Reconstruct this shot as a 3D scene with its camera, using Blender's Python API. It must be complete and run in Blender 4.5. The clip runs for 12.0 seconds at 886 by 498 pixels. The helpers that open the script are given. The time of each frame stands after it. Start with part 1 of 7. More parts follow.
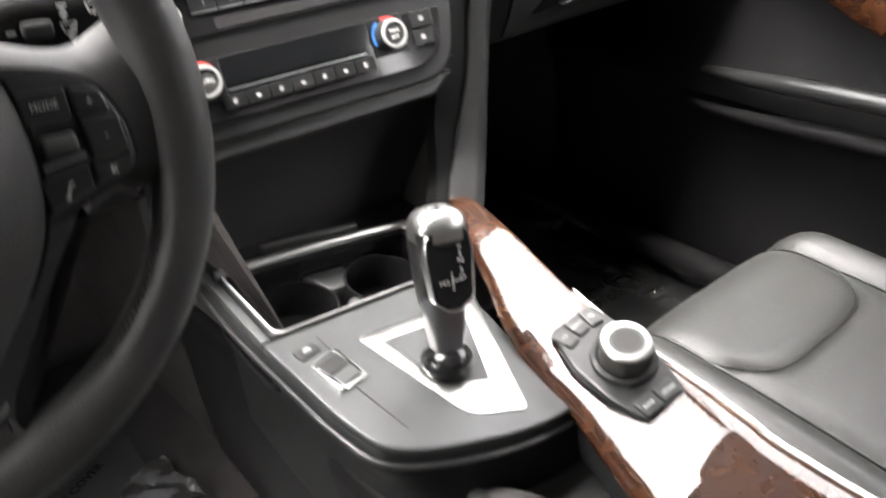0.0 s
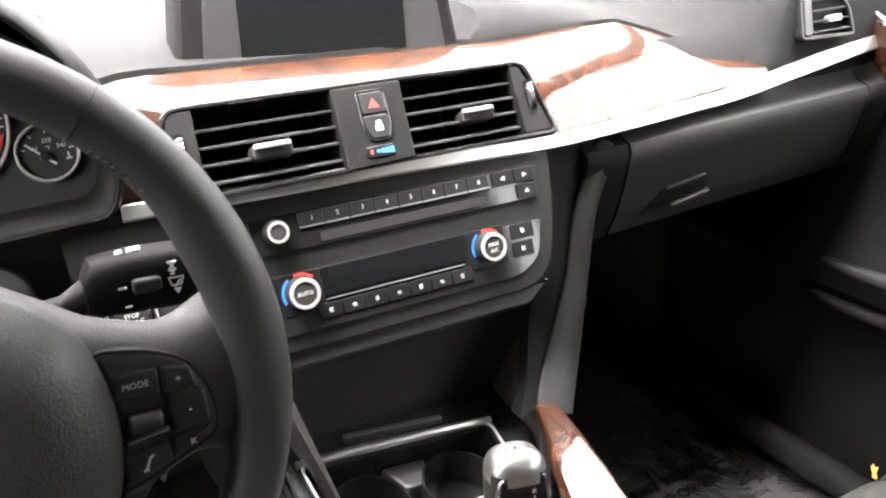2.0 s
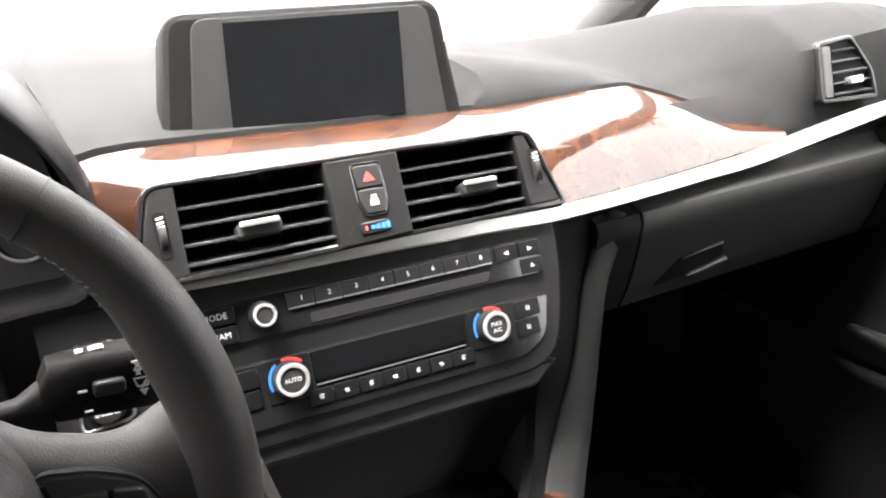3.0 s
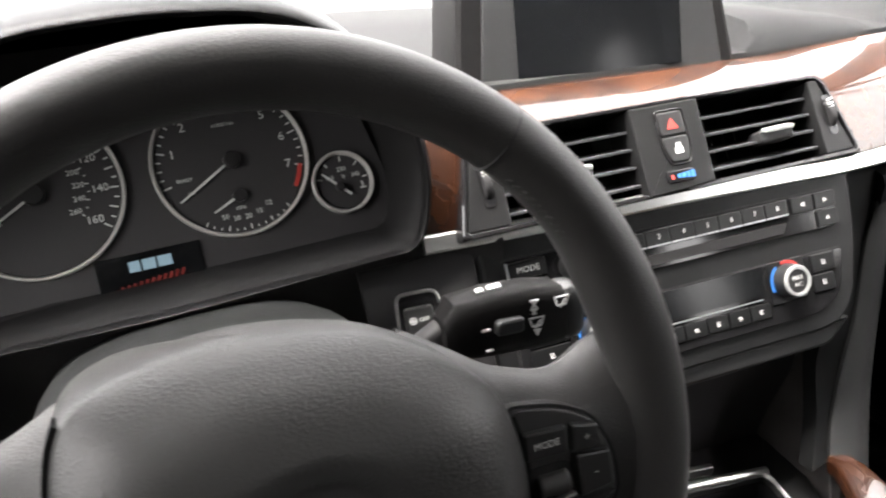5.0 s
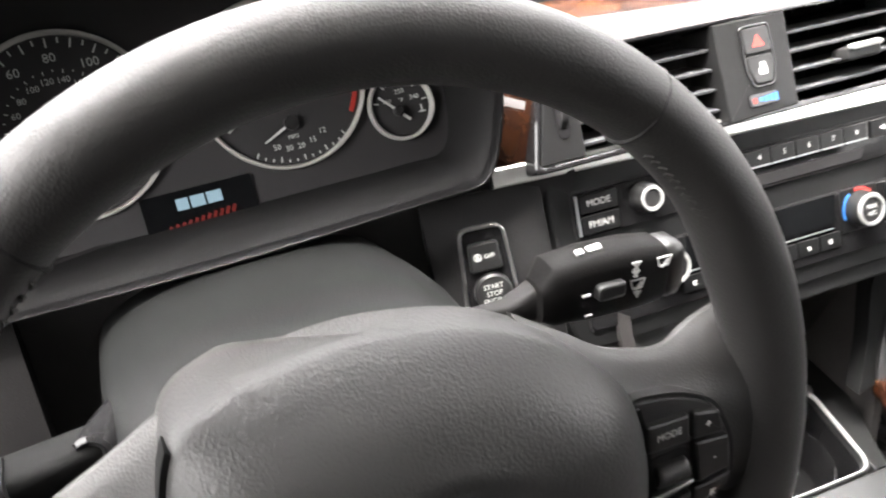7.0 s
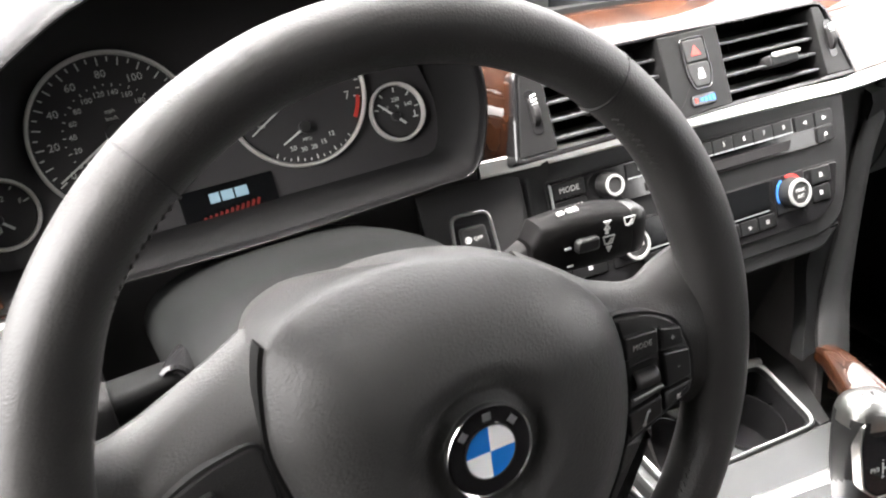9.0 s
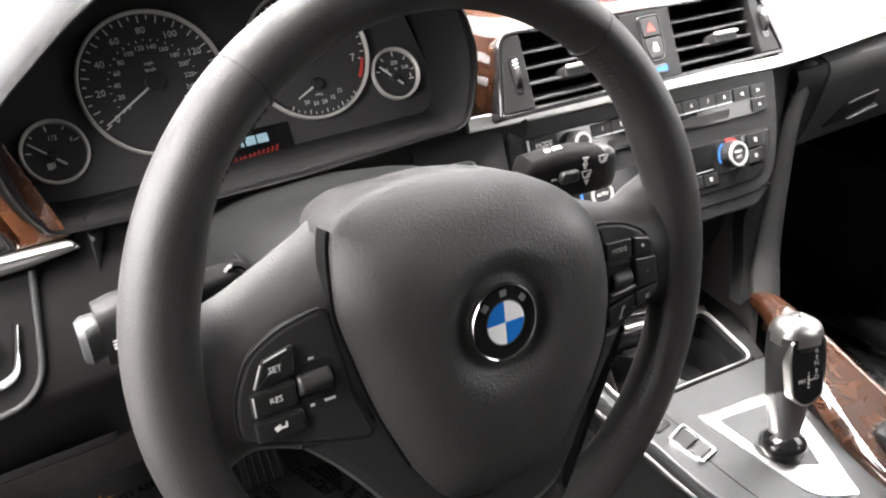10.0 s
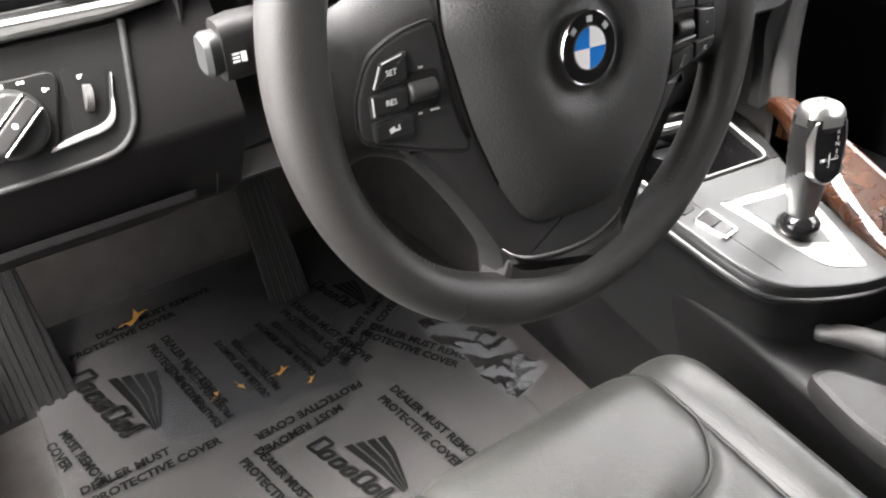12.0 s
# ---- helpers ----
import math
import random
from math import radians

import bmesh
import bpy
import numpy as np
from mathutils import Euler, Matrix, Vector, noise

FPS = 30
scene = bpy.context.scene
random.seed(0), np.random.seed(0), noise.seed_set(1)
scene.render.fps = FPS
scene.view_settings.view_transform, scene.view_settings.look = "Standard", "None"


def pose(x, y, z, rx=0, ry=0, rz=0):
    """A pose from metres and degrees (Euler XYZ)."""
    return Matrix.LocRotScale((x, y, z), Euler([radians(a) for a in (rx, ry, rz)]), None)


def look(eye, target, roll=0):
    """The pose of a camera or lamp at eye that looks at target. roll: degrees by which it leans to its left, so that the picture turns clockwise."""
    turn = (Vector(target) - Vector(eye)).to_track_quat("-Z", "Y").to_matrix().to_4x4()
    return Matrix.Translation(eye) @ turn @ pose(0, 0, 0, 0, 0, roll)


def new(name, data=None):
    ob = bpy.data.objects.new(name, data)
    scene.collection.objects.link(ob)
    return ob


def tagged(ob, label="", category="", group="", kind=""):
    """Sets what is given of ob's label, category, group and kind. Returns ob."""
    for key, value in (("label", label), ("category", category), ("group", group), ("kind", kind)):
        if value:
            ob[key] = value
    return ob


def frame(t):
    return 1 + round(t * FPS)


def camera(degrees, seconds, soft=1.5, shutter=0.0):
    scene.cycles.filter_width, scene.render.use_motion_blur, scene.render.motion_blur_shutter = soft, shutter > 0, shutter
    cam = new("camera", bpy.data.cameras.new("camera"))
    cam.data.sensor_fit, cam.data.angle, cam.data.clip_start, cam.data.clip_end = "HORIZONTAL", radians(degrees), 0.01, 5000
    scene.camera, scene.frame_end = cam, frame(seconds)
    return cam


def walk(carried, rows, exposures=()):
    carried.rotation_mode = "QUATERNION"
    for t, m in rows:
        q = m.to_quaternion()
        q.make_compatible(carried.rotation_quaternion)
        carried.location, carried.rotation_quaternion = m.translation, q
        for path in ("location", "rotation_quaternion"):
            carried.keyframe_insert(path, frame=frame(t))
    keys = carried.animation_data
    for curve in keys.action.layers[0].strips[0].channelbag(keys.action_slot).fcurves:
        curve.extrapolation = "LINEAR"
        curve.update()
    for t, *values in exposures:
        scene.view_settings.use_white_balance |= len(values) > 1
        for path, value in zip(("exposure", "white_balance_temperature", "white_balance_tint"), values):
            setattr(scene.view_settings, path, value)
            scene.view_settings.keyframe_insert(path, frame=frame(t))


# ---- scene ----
cam = camera(58.1, 12.0, 2.0, 0.35)
PATH = [
    (0, (0.028, -0.382, 0.752), (1.073, 0.961, -0.298), -3.6),
    (0.2, (0.058, -0.342, 0.817), (0.994, 1.007, -0.325), -5.5),
    (0.3, (0.065, -0.349, 0.826), (0.954, 1.06, -0.28), -6.0),
    (0.5, (0.022, -0.356, 0.798), (1.014, 1.101, -0.146), -2.2),
    (1, (0.026, -0.354, 0.823), (1.029, 1.138, -0.054), -1.3),
    (1.5, (0.056, -0.351, 0.832), (0.996, 1.181, -0.044), -2.1),
    (2, (0.078, -0.35, 0.847), (0.967, 1.23, 0.003), -2.2),
    (2.5, (0.123, -0.348, 0.859), (0.959, 1.272, 0.037), -3.0),
    (2.7, (0.12, -0.333, 0.858), (1.005, 1.294, 0.105), -2.7),
    (4.3, (0.08, -0.285, 0.855), (0.805, 1.423, 0.109), -2.2),
    (4.5, (0.042, -0.264, 0.846), (0.746, 1.441, 0.073), -3.2),
    (5, (-0.037, -0.235, 0.841), (0.644, 1.479, 0.068), -5.3),
    (5.5, (-0.084, -0.213, 0.854), (0.611, 1.454, -0.005), -4.7),
    (6, (-0.083, -0.219, 0.85), (0.622, 1.429, -0.037), -4.9),
    (6.5, (-0.076, -0.21, 0.865), (0.666, 1.389, -0.08), -4.3),
    (7, (-0.064, -0.162, 0.872), (0.57, 1.398, -0.207), -4.7),
    (7.2, (-0.06, -0.151, 0.879), (0.518, 1.411, -0.228), -6.2),
    (9, (-0.129, -0.234, 0.878), (0.63, 1.33, -0.111), -5.0),
    (9.5, (-0.178, -0.263, 0.867), (0.624, 1.283, -0.115), -4.5),
    (10, (-0.218, -0.299, 0.877), (0.676, 1.195, -0.108), -2.6),
    (10.5, (-0.259, -0.315, 0.878), (0.693, 1.131, -0.122), -1.6),
    (11, (-0.296, -0.322, 0.853), (0.603, 1.095, -0.234), -3.6),
    (11.5, (-0.314, -0.34, 0.835), (0.568, 1.007, -0.351), -2.3),
    (12, (-0.325, -0.332, 0.822), (0.533, 0.994, -0.406), -1.5),
]
LIGHT = [(0, 5.1), (1, 5.2), (2, 5.25), (2.6, 5.1), (4.3, 4.45), (5, 4.65), (6, 5.1), (7, 5.15), (8, 5.2), (9.5, 5.2), (10.5, 5.05), (11, 5.1), (11.5, 5.38), (12, 5.52)]
walk(cam, [(t, look(eye, target, roll)) for t, eye, target, roll in PATH], LIGHT)

# ---- world and light ----
world = bpy.data.worlds.new("overcast_sky")
scene.world = world
world.use_nodes = True
wn, wl = world.node_tree.nodes, world.node_tree.links
sky = wn.new("ShaderNodeTexSky")
sky.sky_type = "NISHITA"
sky.sun_disc = False
sky.sun_elevation, sky.sun_rotation = radians(78), radians(-100)
sky.air_density, sky.dust_density, sky.ozone_density = 1.0, 6.0, 1.0
grey = wn.new("ShaderNodeHueSaturation")
grey.inputs["Saturation"].default_value = 0.08
wl.new(sky.outputs["Color"], grey.inputs["Color"])
cloud = wn.new("ShaderNodeMix")
cloud.data_type, cloud.blend_type = "RGBA", "MULTIPLY"
cloud.inputs["Factor"].default_value = 1.0
cloud.inputs["B"].default_value = (1.0, 0.968, 0.945, 1)
wl.new(grey.outputs["Color"], cloud.inputs["A"])
wl.new(cloud.outputs["Result"], wn["Background"].inputs["Color"])
wn["Background"].inputs["Strength"].default_value = 0.15
sun = new("sun", bpy.data.lights.new("sun", "SUN"))
sun.data.energy, sun.data.angle, sun.data.color = 0.12, radians(60), (1.0, 0.97, 0.93)
sun.matrix_world = look((-1.45, -0.25, 7.7), (0.0, 0.0, 0.7))


# ---- materials ----
def material(name, colour, rough=0.5, metal=0.0, coat=0.0, grain=0.0, scale=400.0, vary=0.25, stain=6.0, spec=0.5, coat_rough=0.05):
    """A surface with stains at a large scale and a grain of that many bumps a metre."""
    m = bpy.data.materials.new(name)
    m.use_nodes = True
    n, l = m.node_tree.nodes, m.node_tree.links
    b = n["Principled BSDF"]
    b.inputs["Metallic"].default_value, b.inputs["Roughness"].default_value = metal, rough
    b.inputs["Coat Weight"].default_value, b.inputs["Coat Roughness"].default_value = coat, coat_rough
    b.inputs["Specular IOR Level"].default_value = spec
    place = n.new("ShaderNodeTexCoord")
    big = n.new("ShaderNodeTexNoise")
    big.inputs["Scale"].default_value, big.inputs["Detail"].default_value = stain, 6
    l.new(place.outputs["Object"], big.inputs["Vector"])
    ramp = n.new("ShaderNodeMapRange")
    ramp.inputs["To Min"].default_value, ramp.inputs["To Max"].default_value = 1 - vary, 1 + vary
    l.new(big.outputs["Fac"], ramp.inputs["Value"])
    mul = n.new("ShaderNodeMix")
    mul.data_type, mul.blend_type = "RGBA", "MULTIPLY"
    mul.inputs["Factor"].default_value = 1.0
    mul.inputs["A"].default_value = (*colour, 1)
    l.new(ramp.outputs["Result"], mul.inputs["B"])
    l.new(mul.outputs["Result"], b.inputs["Base Color"])
    worn = n.new("ShaderNodeMapRange")
    worn.inputs["To Min"].default_value, worn.inputs["To Max"].default_value = max(rough - min(0.08, 0.4 * vary), 0.02), min(rough + min(0.08, 0.4 * vary), 1)
    l.new(big.outputs["Fac"], worn.inputs["Value"])
    l.new(worn.outputs["Result"], b.inputs["Roughness"])
    if grain:
        fine = n.new("ShaderNodeTexVoronoi")
        fine.inputs["Scale"].default_value = scale
        l.new(place.outputs["Object"], fine.inputs["Vector"])
        bump = n.new("ShaderNodeBump")
        bump.inputs["Strength"].default_value, bump.inputs["Distance"].default_value = grain, 0.0006
        l.new(fine.outputs["Distance"], bump.inputs["Height"])
        l.new(bump.outputs["Normal"], b.inputs["Normal"])
    return m


def glow(name, colour, strength):
    m = material(name, tuple(0.15 * c for c in colour), 0.4)
    b = m.node_tree.nodes["Principled BSDF"]
    b.inputs["Emission Color"].default_value, b.inputs["Emission Strength"].default_value = (*colour, 1), strength
    return m


def burl(name):
    """Glossy lacquered walnut burl: dark swirls in red-brown."""
    m = bpy.data.materials.new(name)
    m.use_nodes = True
    n, l = m.node_tree.nodes, m.node_tree.links
    b = n["Principled BSDF"]
    place = n.new("ShaderNodeTexCoord")
    warp = n.new("ShaderNodeTexNoise")
    warp.inputs["Scale"].default_value, warp.inputs["Detail"].default_value = 14, 5
    l.new(place.outputs["Object"], warp.inputs["Vector"])
    mix = n.new("ShaderNodeMix")
    mix.data_type = "VECTOR"
    mix.inputs["Factor"].default_value = 0.12
    l.new(place.outputs["Object"], mix.inputs["A"])
    l.new(warp.outputs["Color"], mix.inputs["B"])
    swirl = n.new("ShaderNodeTexNoise")
    swirl.inputs["Scale"].default_value, swirl.inputs["Detail"].default_value, swirl.inputs["Distortion"].default_value = 38, 9, 1.0
    l.new(mix.outputs["Result"], swirl.inputs["Vector"])
    ramp = n.new("ShaderNodeValToRGB")
    e = ramp.color_ramp.elements
    e[0].position, e[0].color = 0.30, (0.0070, 0.0024, 0.0013, 1)
    e[1].position, e[1].color = 0.78, (0.042, 0.0140, 0.0046, 1)
    mid = e.new(0.5)
    mid.color = (0.0205, 0.0066, 0.0025, 1)
    l.new(swirl.outputs["Fac"], ramp.inputs["Fac"])
    l.new(ramp.outputs["Color"], b.inputs["Base Color"])
    b.inputs["Roughness"].default_value = 0.5
    b.inputs["Coat Weight"].default_value, b.inputs["Coat Roughness"].default_value, b.inputs["Coat IOR"].default_value = 1.0, 0.02, 1.62
    b.inputs["Specular IOR Level"].default_value = 0.1
    return m


LEATHER = material("wheel_leather", (0.0178, 0.0168, 0.0163), 0.49, grain=0.22, scale=900, vary=0.35, stain=14, spec=0.40)
COVER = material("airbag_cover_plastic", (0.0212, 0.0206, 0.0201), 0.48, grain=0.26, scale=650, vary=0.2, spec=0.44)
cn, cl_k = COVER.node_tree.nodes, COVER.node_tree.links
hide, wrinkle = cn.new("ShaderNodeTexNoise"), cn.new("ShaderNodeBump")
hide.inputs["Scale"].default_value, hide.inputs["Detail"].default_value, hide.inputs["Distortion"].default_value = 430, 3, 1.2
wrinkle.inputs["Strength"].default_value, wrinkle.inputs["Distance"].default_value = 0.30, 0.0010
cl_k.new(cn["Texture Coordinate"].outputs["Object"], hide.inputs["Vector"])
cl_k.new(hide.outputs["Fac"], wrinkle.inputs["Height"])
cl_k.new(wrinkle.outputs["Normal"], cn["Bump"].inputs["Normal"])
SEAT = material("seat_leather", (0.0245, 0.0247, 0.0231), 0.43, grain=0.16, scale=750, vary=0.12, stain=9)
sn, sl_k = SEAT.node_tree.nodes, SEAT.node_tree.links
crease = sn.new("ShaderNodeTexNoise")
crease.inputs["Scale"].default_value, crease.inputs["Detail"].default_value, crease.inputs["Distortion"].default_value = 16, 4, 1.2
fold = sn.new("ShaderNodeBump")
fold.inputs["Strength"].default_value, fold.inputs["Distance"].default_value = 0.12, 0.003
sl_k.new(crease.outputs["Fac"], fold.inputs["Height"])
sl_k.new(fold.outputs["Normal"], sn["Bump"].inputs["Normal"])
SOFT = material("grained_dash_plastic", (0.0130, 0.0132, 0.0131), 0.62, grain=0.22, scale=1300, vary=0.2, spec=0.2)
COWL = material("matt_cowl_plastic", (0.0040, 0.0037, 0.0037), 0.58, grain=0.25, scale=1200, vary=0.2, spec=0.08)
COLUMN = material("satin_column_plastic", (0.0036, 0.0038, 0.0037), 0.50, grain=0.2, scale=1200, vary=0.15, spec=0.14)
HOOD = material("satin_hood_plastic", (0.0025, 0.0024, 0.0025), 0.36, grain=0.2, scale=1200, vary=0.15, spec=0.11)
PLATE = material("switch_plate_plastic", (0.0165, 0.0160, 0.0160), 0.5, grain=0.2, scale=1300, vary=0.15, spec=0.4)
TUNNEL = material("grained_tunnel_plastic", (0.0065, 0.0062, 0.0062), 0.48, grain=0.25, scale=900, vary=0.2, spec=0.3)
DOORP = material("grained_door_plastic", (0.0044, 0.0041, 0.0043), 0.6, grain=0.25, scale=900, vary=0.2, spec=0.09)
KNEE = material("black_switch_plastic", (0.0050, 0.0049, 0.0049), 0.42, vary=0.15, stain=20, spec=0.2)
NECK = material("satin_grey_metal", (0.17, 0.172, 0.175), 0.34, metal=0.85, vary=0.06, stain=30)
POCKET = material("black_pocket_plastic", (0.026, 0.0245, 0.0255), 0.55, grain=0.15, scale=1200, vary=0.15, spec=0.3)
DARK = material("dark_hard_plastic", (0.0115, 0.0110, 0.0112), 0.52, grain=0.25, scale=1100, vary=0.25, spec=0.26)
BRACE = material("matt_graphite_plastic", (0.0100, 0.0101, 0.0101), 0.58, grain=0.15, scale=1200, vary=0.15, spec=0.22)
ROLLER = material("grey_ribbed_plastic", (0.026, 0.0255, 0.025), 0.4, metal=0.2, vary=0.2, stain=40)
HOLE = material("black_cavity_plastic", (0.0130, 0.0124, 0.0127), 0.7, vary=0.2, spec=0.15)
GRAPHITE = material("satin_graphite_paint", (0.036, 0.037, 0.037), 0.42, metal=0.2, vary=0.1, stain=20)
SATIN = material("satin_black_plastic", (0.0105, 0.0105, 0.0105), 0.33, vary=0.2, stain=20, spec=0.38)
GLOSS = material("gloss_black_plastic", (0.0075, 0.0073, 0.0076), 0.09, coat=0.1, vary=0.15, spec=0.35)
CHROME = material("chrome", (0.80, 0.80, 0.79), 0.14, metal=1.0, vary=0.05)
ALU = material("satin_aluminium", (0.62, 0.62, 0.60), 0.30, metal=1.0, vary=0.06, stain=30)
RINGW = material("bright_silver_plastic", (0.22, 0.22, 0.215), 0.30, metal=0.3, vary=0.05)
SILVER = material("silver_paint", (0.42, 0.43, 0.43), 0.30, metal=0.9, vary=0.06)
BRIGHT = material("polished_tray_line", (0.52, 0.52, 0.51), 0.32, metal=0.5, vary=0.05)
PAD = material("matt_upper_pad_plastic", (0.0125, 0.0127, 0.0128), 0.72, grain=0.3, scale=1300, vary=0.2, spec=0.1)
WOOD = burl("lacquered_walnut_burl")
CARPET = material("charcoal_carpet", (0.0480, 0.0445, 0.0435), 0.95, grain=1.0, scale=1500, vary=0.4, stain=25, spec=0.08)
MAT = material("grey_carpet_mat", (0.0300, 0.0278, 0.0270), 0.9, grain=0.9, scale=1200, vary=0.25, stain=30)
WHITE = material("white_print", (0.46, 0.46, 0.445), 0.5, vary=0.05)
RED = material("red_print", (0.34, 0.026, 0.02), 0.45, vary=0.05)
BLUE = material("blue_print", (0.022, 0.10, 0.29), 0.45, vary=0.05)
BADGE_BLUE = material("enamel_blue", (0.012, 0.15, 0.50), 0.12, coat=0.5, vary=0.03)
BADGE_WHITE = material("enamel_white", (0.80, 0.80, 0.80), 0.12, coat=0.5, vary=0.03)
# for print, and for shade painted onto the glovebox surround
INK_AND_SHADE = material("black_ink_and_shade", (0.004, 0.004, 0.004), 0.7, vary=0.1, spec=0.1)
GUN = material("satin_dark_chrome", (0.25, 0.25, 0.245), 0.36, metal=1.0, vary=0.06, stain=30)
SCREEN = material("dark_screen_glass", (0.0034, 0.0036, 0.0039), 0.12, vary=0.1, spec=0.2)
LEAF = material("dry_yellow_leaf", (0.40, 0.19, 0.03), 0.5, vary=0.5, stain=90)
PAINT = material("white_car_paint", (0.80, 0.80, 0.79), 0.25, coat=1.0, vary=0.02)
ASPHALT = material("asphalt", (0.055, 0.054, 0.052), 0.9, grain=0.8, scale=120, vary=0.3, stain=0.8)
CLOTH = material("dark_rear_cloth", (0.050, 0.048, 0.047), 0.95, grain=0.5, scale=900, vary=0.08)
LINER = material("dark_headliner_cloth", (0.026, 0.0252, 0.0248), 0.95, grain=0.5, scale=900, vary=0.08)
SLAT = material("satin_grey_slat", (0.055, 0.055, 0.058), 0.38, metal=0.2, vary=0.1)
RUBBER = material("worn_ribbed_rubber", (0.026, 0.025, 0.024), 0.6, grain=0.4, scale=600, vary=0.35, stain=20, spec=0.3)
LOGO_LIGHT = glow("cluster_display_light", (0.55, 0.80, 0.95), 0.010)
LOGO_RED = glow("cluster_display_red", (0.40, 0.02, 0.01), 0.004)


def clear_sheet(name, haze, rough, ior=1.38, tint=(0.95, 0.955, 0.96, 1)):
    """Clear crinkled film: see-through, with a gloss that grows at a slant and a little haze."""
    m = bpy.data.materials.new(name)
    m.use_nodes = True
    n, l = m.node_tree.nodes, m.node_tree.links
    n.remove(n["Principled BSDF"])
    place, wave, bump = n.new("ShaderNodeTexCoord"), n.new("ShaderNodeTexNoise"), n.new("ShaderNodeBump")
    wave.inputs["Scale"].default_value, wave.inputs["Detail"].default_value, wave.inputs["Distortion"].default_value = 20, 6, 1.4
    bump.inputs["Strength"].default_value, bump.inputs["Distance"].default_value = 0.45, 0.004
    l.new(place.outputs["Object"], wave.inputs["Vector"])
    l.new(wave.outputs["Fac"], bump.inputs["Height"])
    clear, shine, milk = n.new("ShaderNodeBsdfTransparent"), n.new("ShaderNodeBsdfGlossy"), n.new("ShaderNodeBsdfDiffuse")
    clear.inputs["Color"].default_value = tint
    shine.inputs["Color"].default_value, shine.inputs["Roughness"].default_value = (1, 1, 1, 1), rough
    milk.inputs["Color"].default_value = (0.45, 0.46, 0.48, 1)
    rim_, low, top = n.new("ShaderNodeFresnel"), n.new("ShaderNodeMixShader"), n.new("ShaderNodeMixShader")
    rim_.inputs["IOR"].default_value = ior
    low.inputs["Fac"].default_value = haze
    for node in (rim_, shine, milk):
        l.new(bump.outputs["Normal"], node.inputs["Normal"])
    l.new(clear.outputs["BSDF"], low.inputs[1])
    l.new(milk.outputs["BSDF"], low.inputs[2])
    l.new(rim_.outputs["Fac"], top.inputs["Fac"])
    l.new(low.outputs["Shader"], top.inputs[1])
    l.new(shine.outputs["BSDF"], top.inputs[2])
    l.new(top.outputs["Shader"], n["Material Output"].inputs["Surface"])
    return m


FILM = clear_sheet("crinkled_clear_film", 0.022, 0.17, 1.30)
FOLD = clear_sheet("folded_clear_film", 0.10, 0.10, 1.46)
SHEET = clear_sheet("loose_clear_film", 0.025, 0.10, 1.42, (0.90, 0.915, 0.95, 1))
GLASS = bpy.data.materials.new("window_glass")
GLASS.use_nodes = True
gb = GLASS.node_tree.nodes["Principled BSDF"]
gb.inputs["Transmission Weight"].default_value, gb.inputs["Roughness"].default_value, gb.inputs["IOR"].default_value = 1.0, 0.0, 1.45

# ---- building helpers ----
BASE = {}


def thing(name, at, label, category, group="", kind=""):
    """An Empty at the base of a thing, under which its parts go."""
    ob = new(name)
    ob.location = at
    ob.empty_display_size = 0.05
    BASE[ob] = Vector(at)
    return tagged(ob, label, category, group, kind)


def part(name, bm, mat, parent=None, label="", sharp=38, kind="", category=""):
    """Links a bmesh, whose points are in the world, as one mesh under a thing or a part."""
    base = BASE[parent] if parent else Vector((0, 0, 0))
    bmesh.ops.recalc_face_normals(bm, faces=bm.faces)
    bmesh.ops.translate(bm, vec=-base, verts=bm.verts)
    me = bpy.data.meshes.new(name)
    bm.to_mesh(me)
    bm.free()
    for p in me.polygons:
        p.use_smooth = True
    me.set_sharp_from_angle(angle=radians(sharp))
    for p in me.polygons:
        p.use_smooth = len(p.vertices) <= 4
    me.materials.append(mat)
    ob = new(name, me)
    if parent:
        ob.parent = parent
    BASE[ob] = base
    return tagged(ob, label, category, "", kind)


def face_frame(origin, normal, along=(1, 0, 0)):
    """A frame on a surface: x along it, y up it, z out of it."""
    n = Vector(normal).normalized()
    x = Vector(along)
    x = (x - n * x.dot(n)).normalized()
    y = n.cross(x)
    return Matrix((( x.x, y.x, n.x, origin[0]), (x.y, y.y, n.y, origin[1]), (x.z, y.z, n.z, origin[2]), (0, 0, 0, 1)))


FLAT = Matrix.Identity(4)


def curve_through(points, per=6, closed=False):
    """A smooth line through points (Catmull-Rom)."""
    pts = [Vector(p) for p in points]
    n, out = len(pts), []
    for i in range(n if closed else n - 1):
        if closed:
            a, b, c, d = (pts[(i + k) % n] for k in (-1, 0, 1, 2))
        else:
            a, b, c, d = pts[max(i - 1, 0)], pts[i], pts[i + 1], pts[min(i + 2, n - 1)]
        for k in range(per):
            t = k / per
            out.append(0.5 * (2 * b + (c - a) * t + (2 * a - 5 * b + 4 * c - d) * t * t + (3 * b - a - 3 * c + d) * t ** 3))
    if not closed:
        out.append(pts[-1])
    return out


def rounded(points, r, seg=4):
    """A polygon with its corners rounded; r is a number or one for each corner."""
    out, n = [], len(points)
    for i in range(n):
        p, a, b = Vector(points[i]), Vector(points[i - 1]), Vector(points[(i + 1) % n])
        rad = r[i] if isinstance(r, (list, tuple)) else r
        u, v = (a - p), (b - p)
        d = min(rad, u.length * 0.48, v.length * 0.48)
        if d < 1e-5:
            out.append(p)
            continue
        s, e = p + u.normalized() * d, p + v.normalized() * d
        for k in range(seg + 1):
            t = k / seg
            out.append((1 - t) ** 2 * s + 2 * t * (1 - t) * p + t * t * e)
    return out


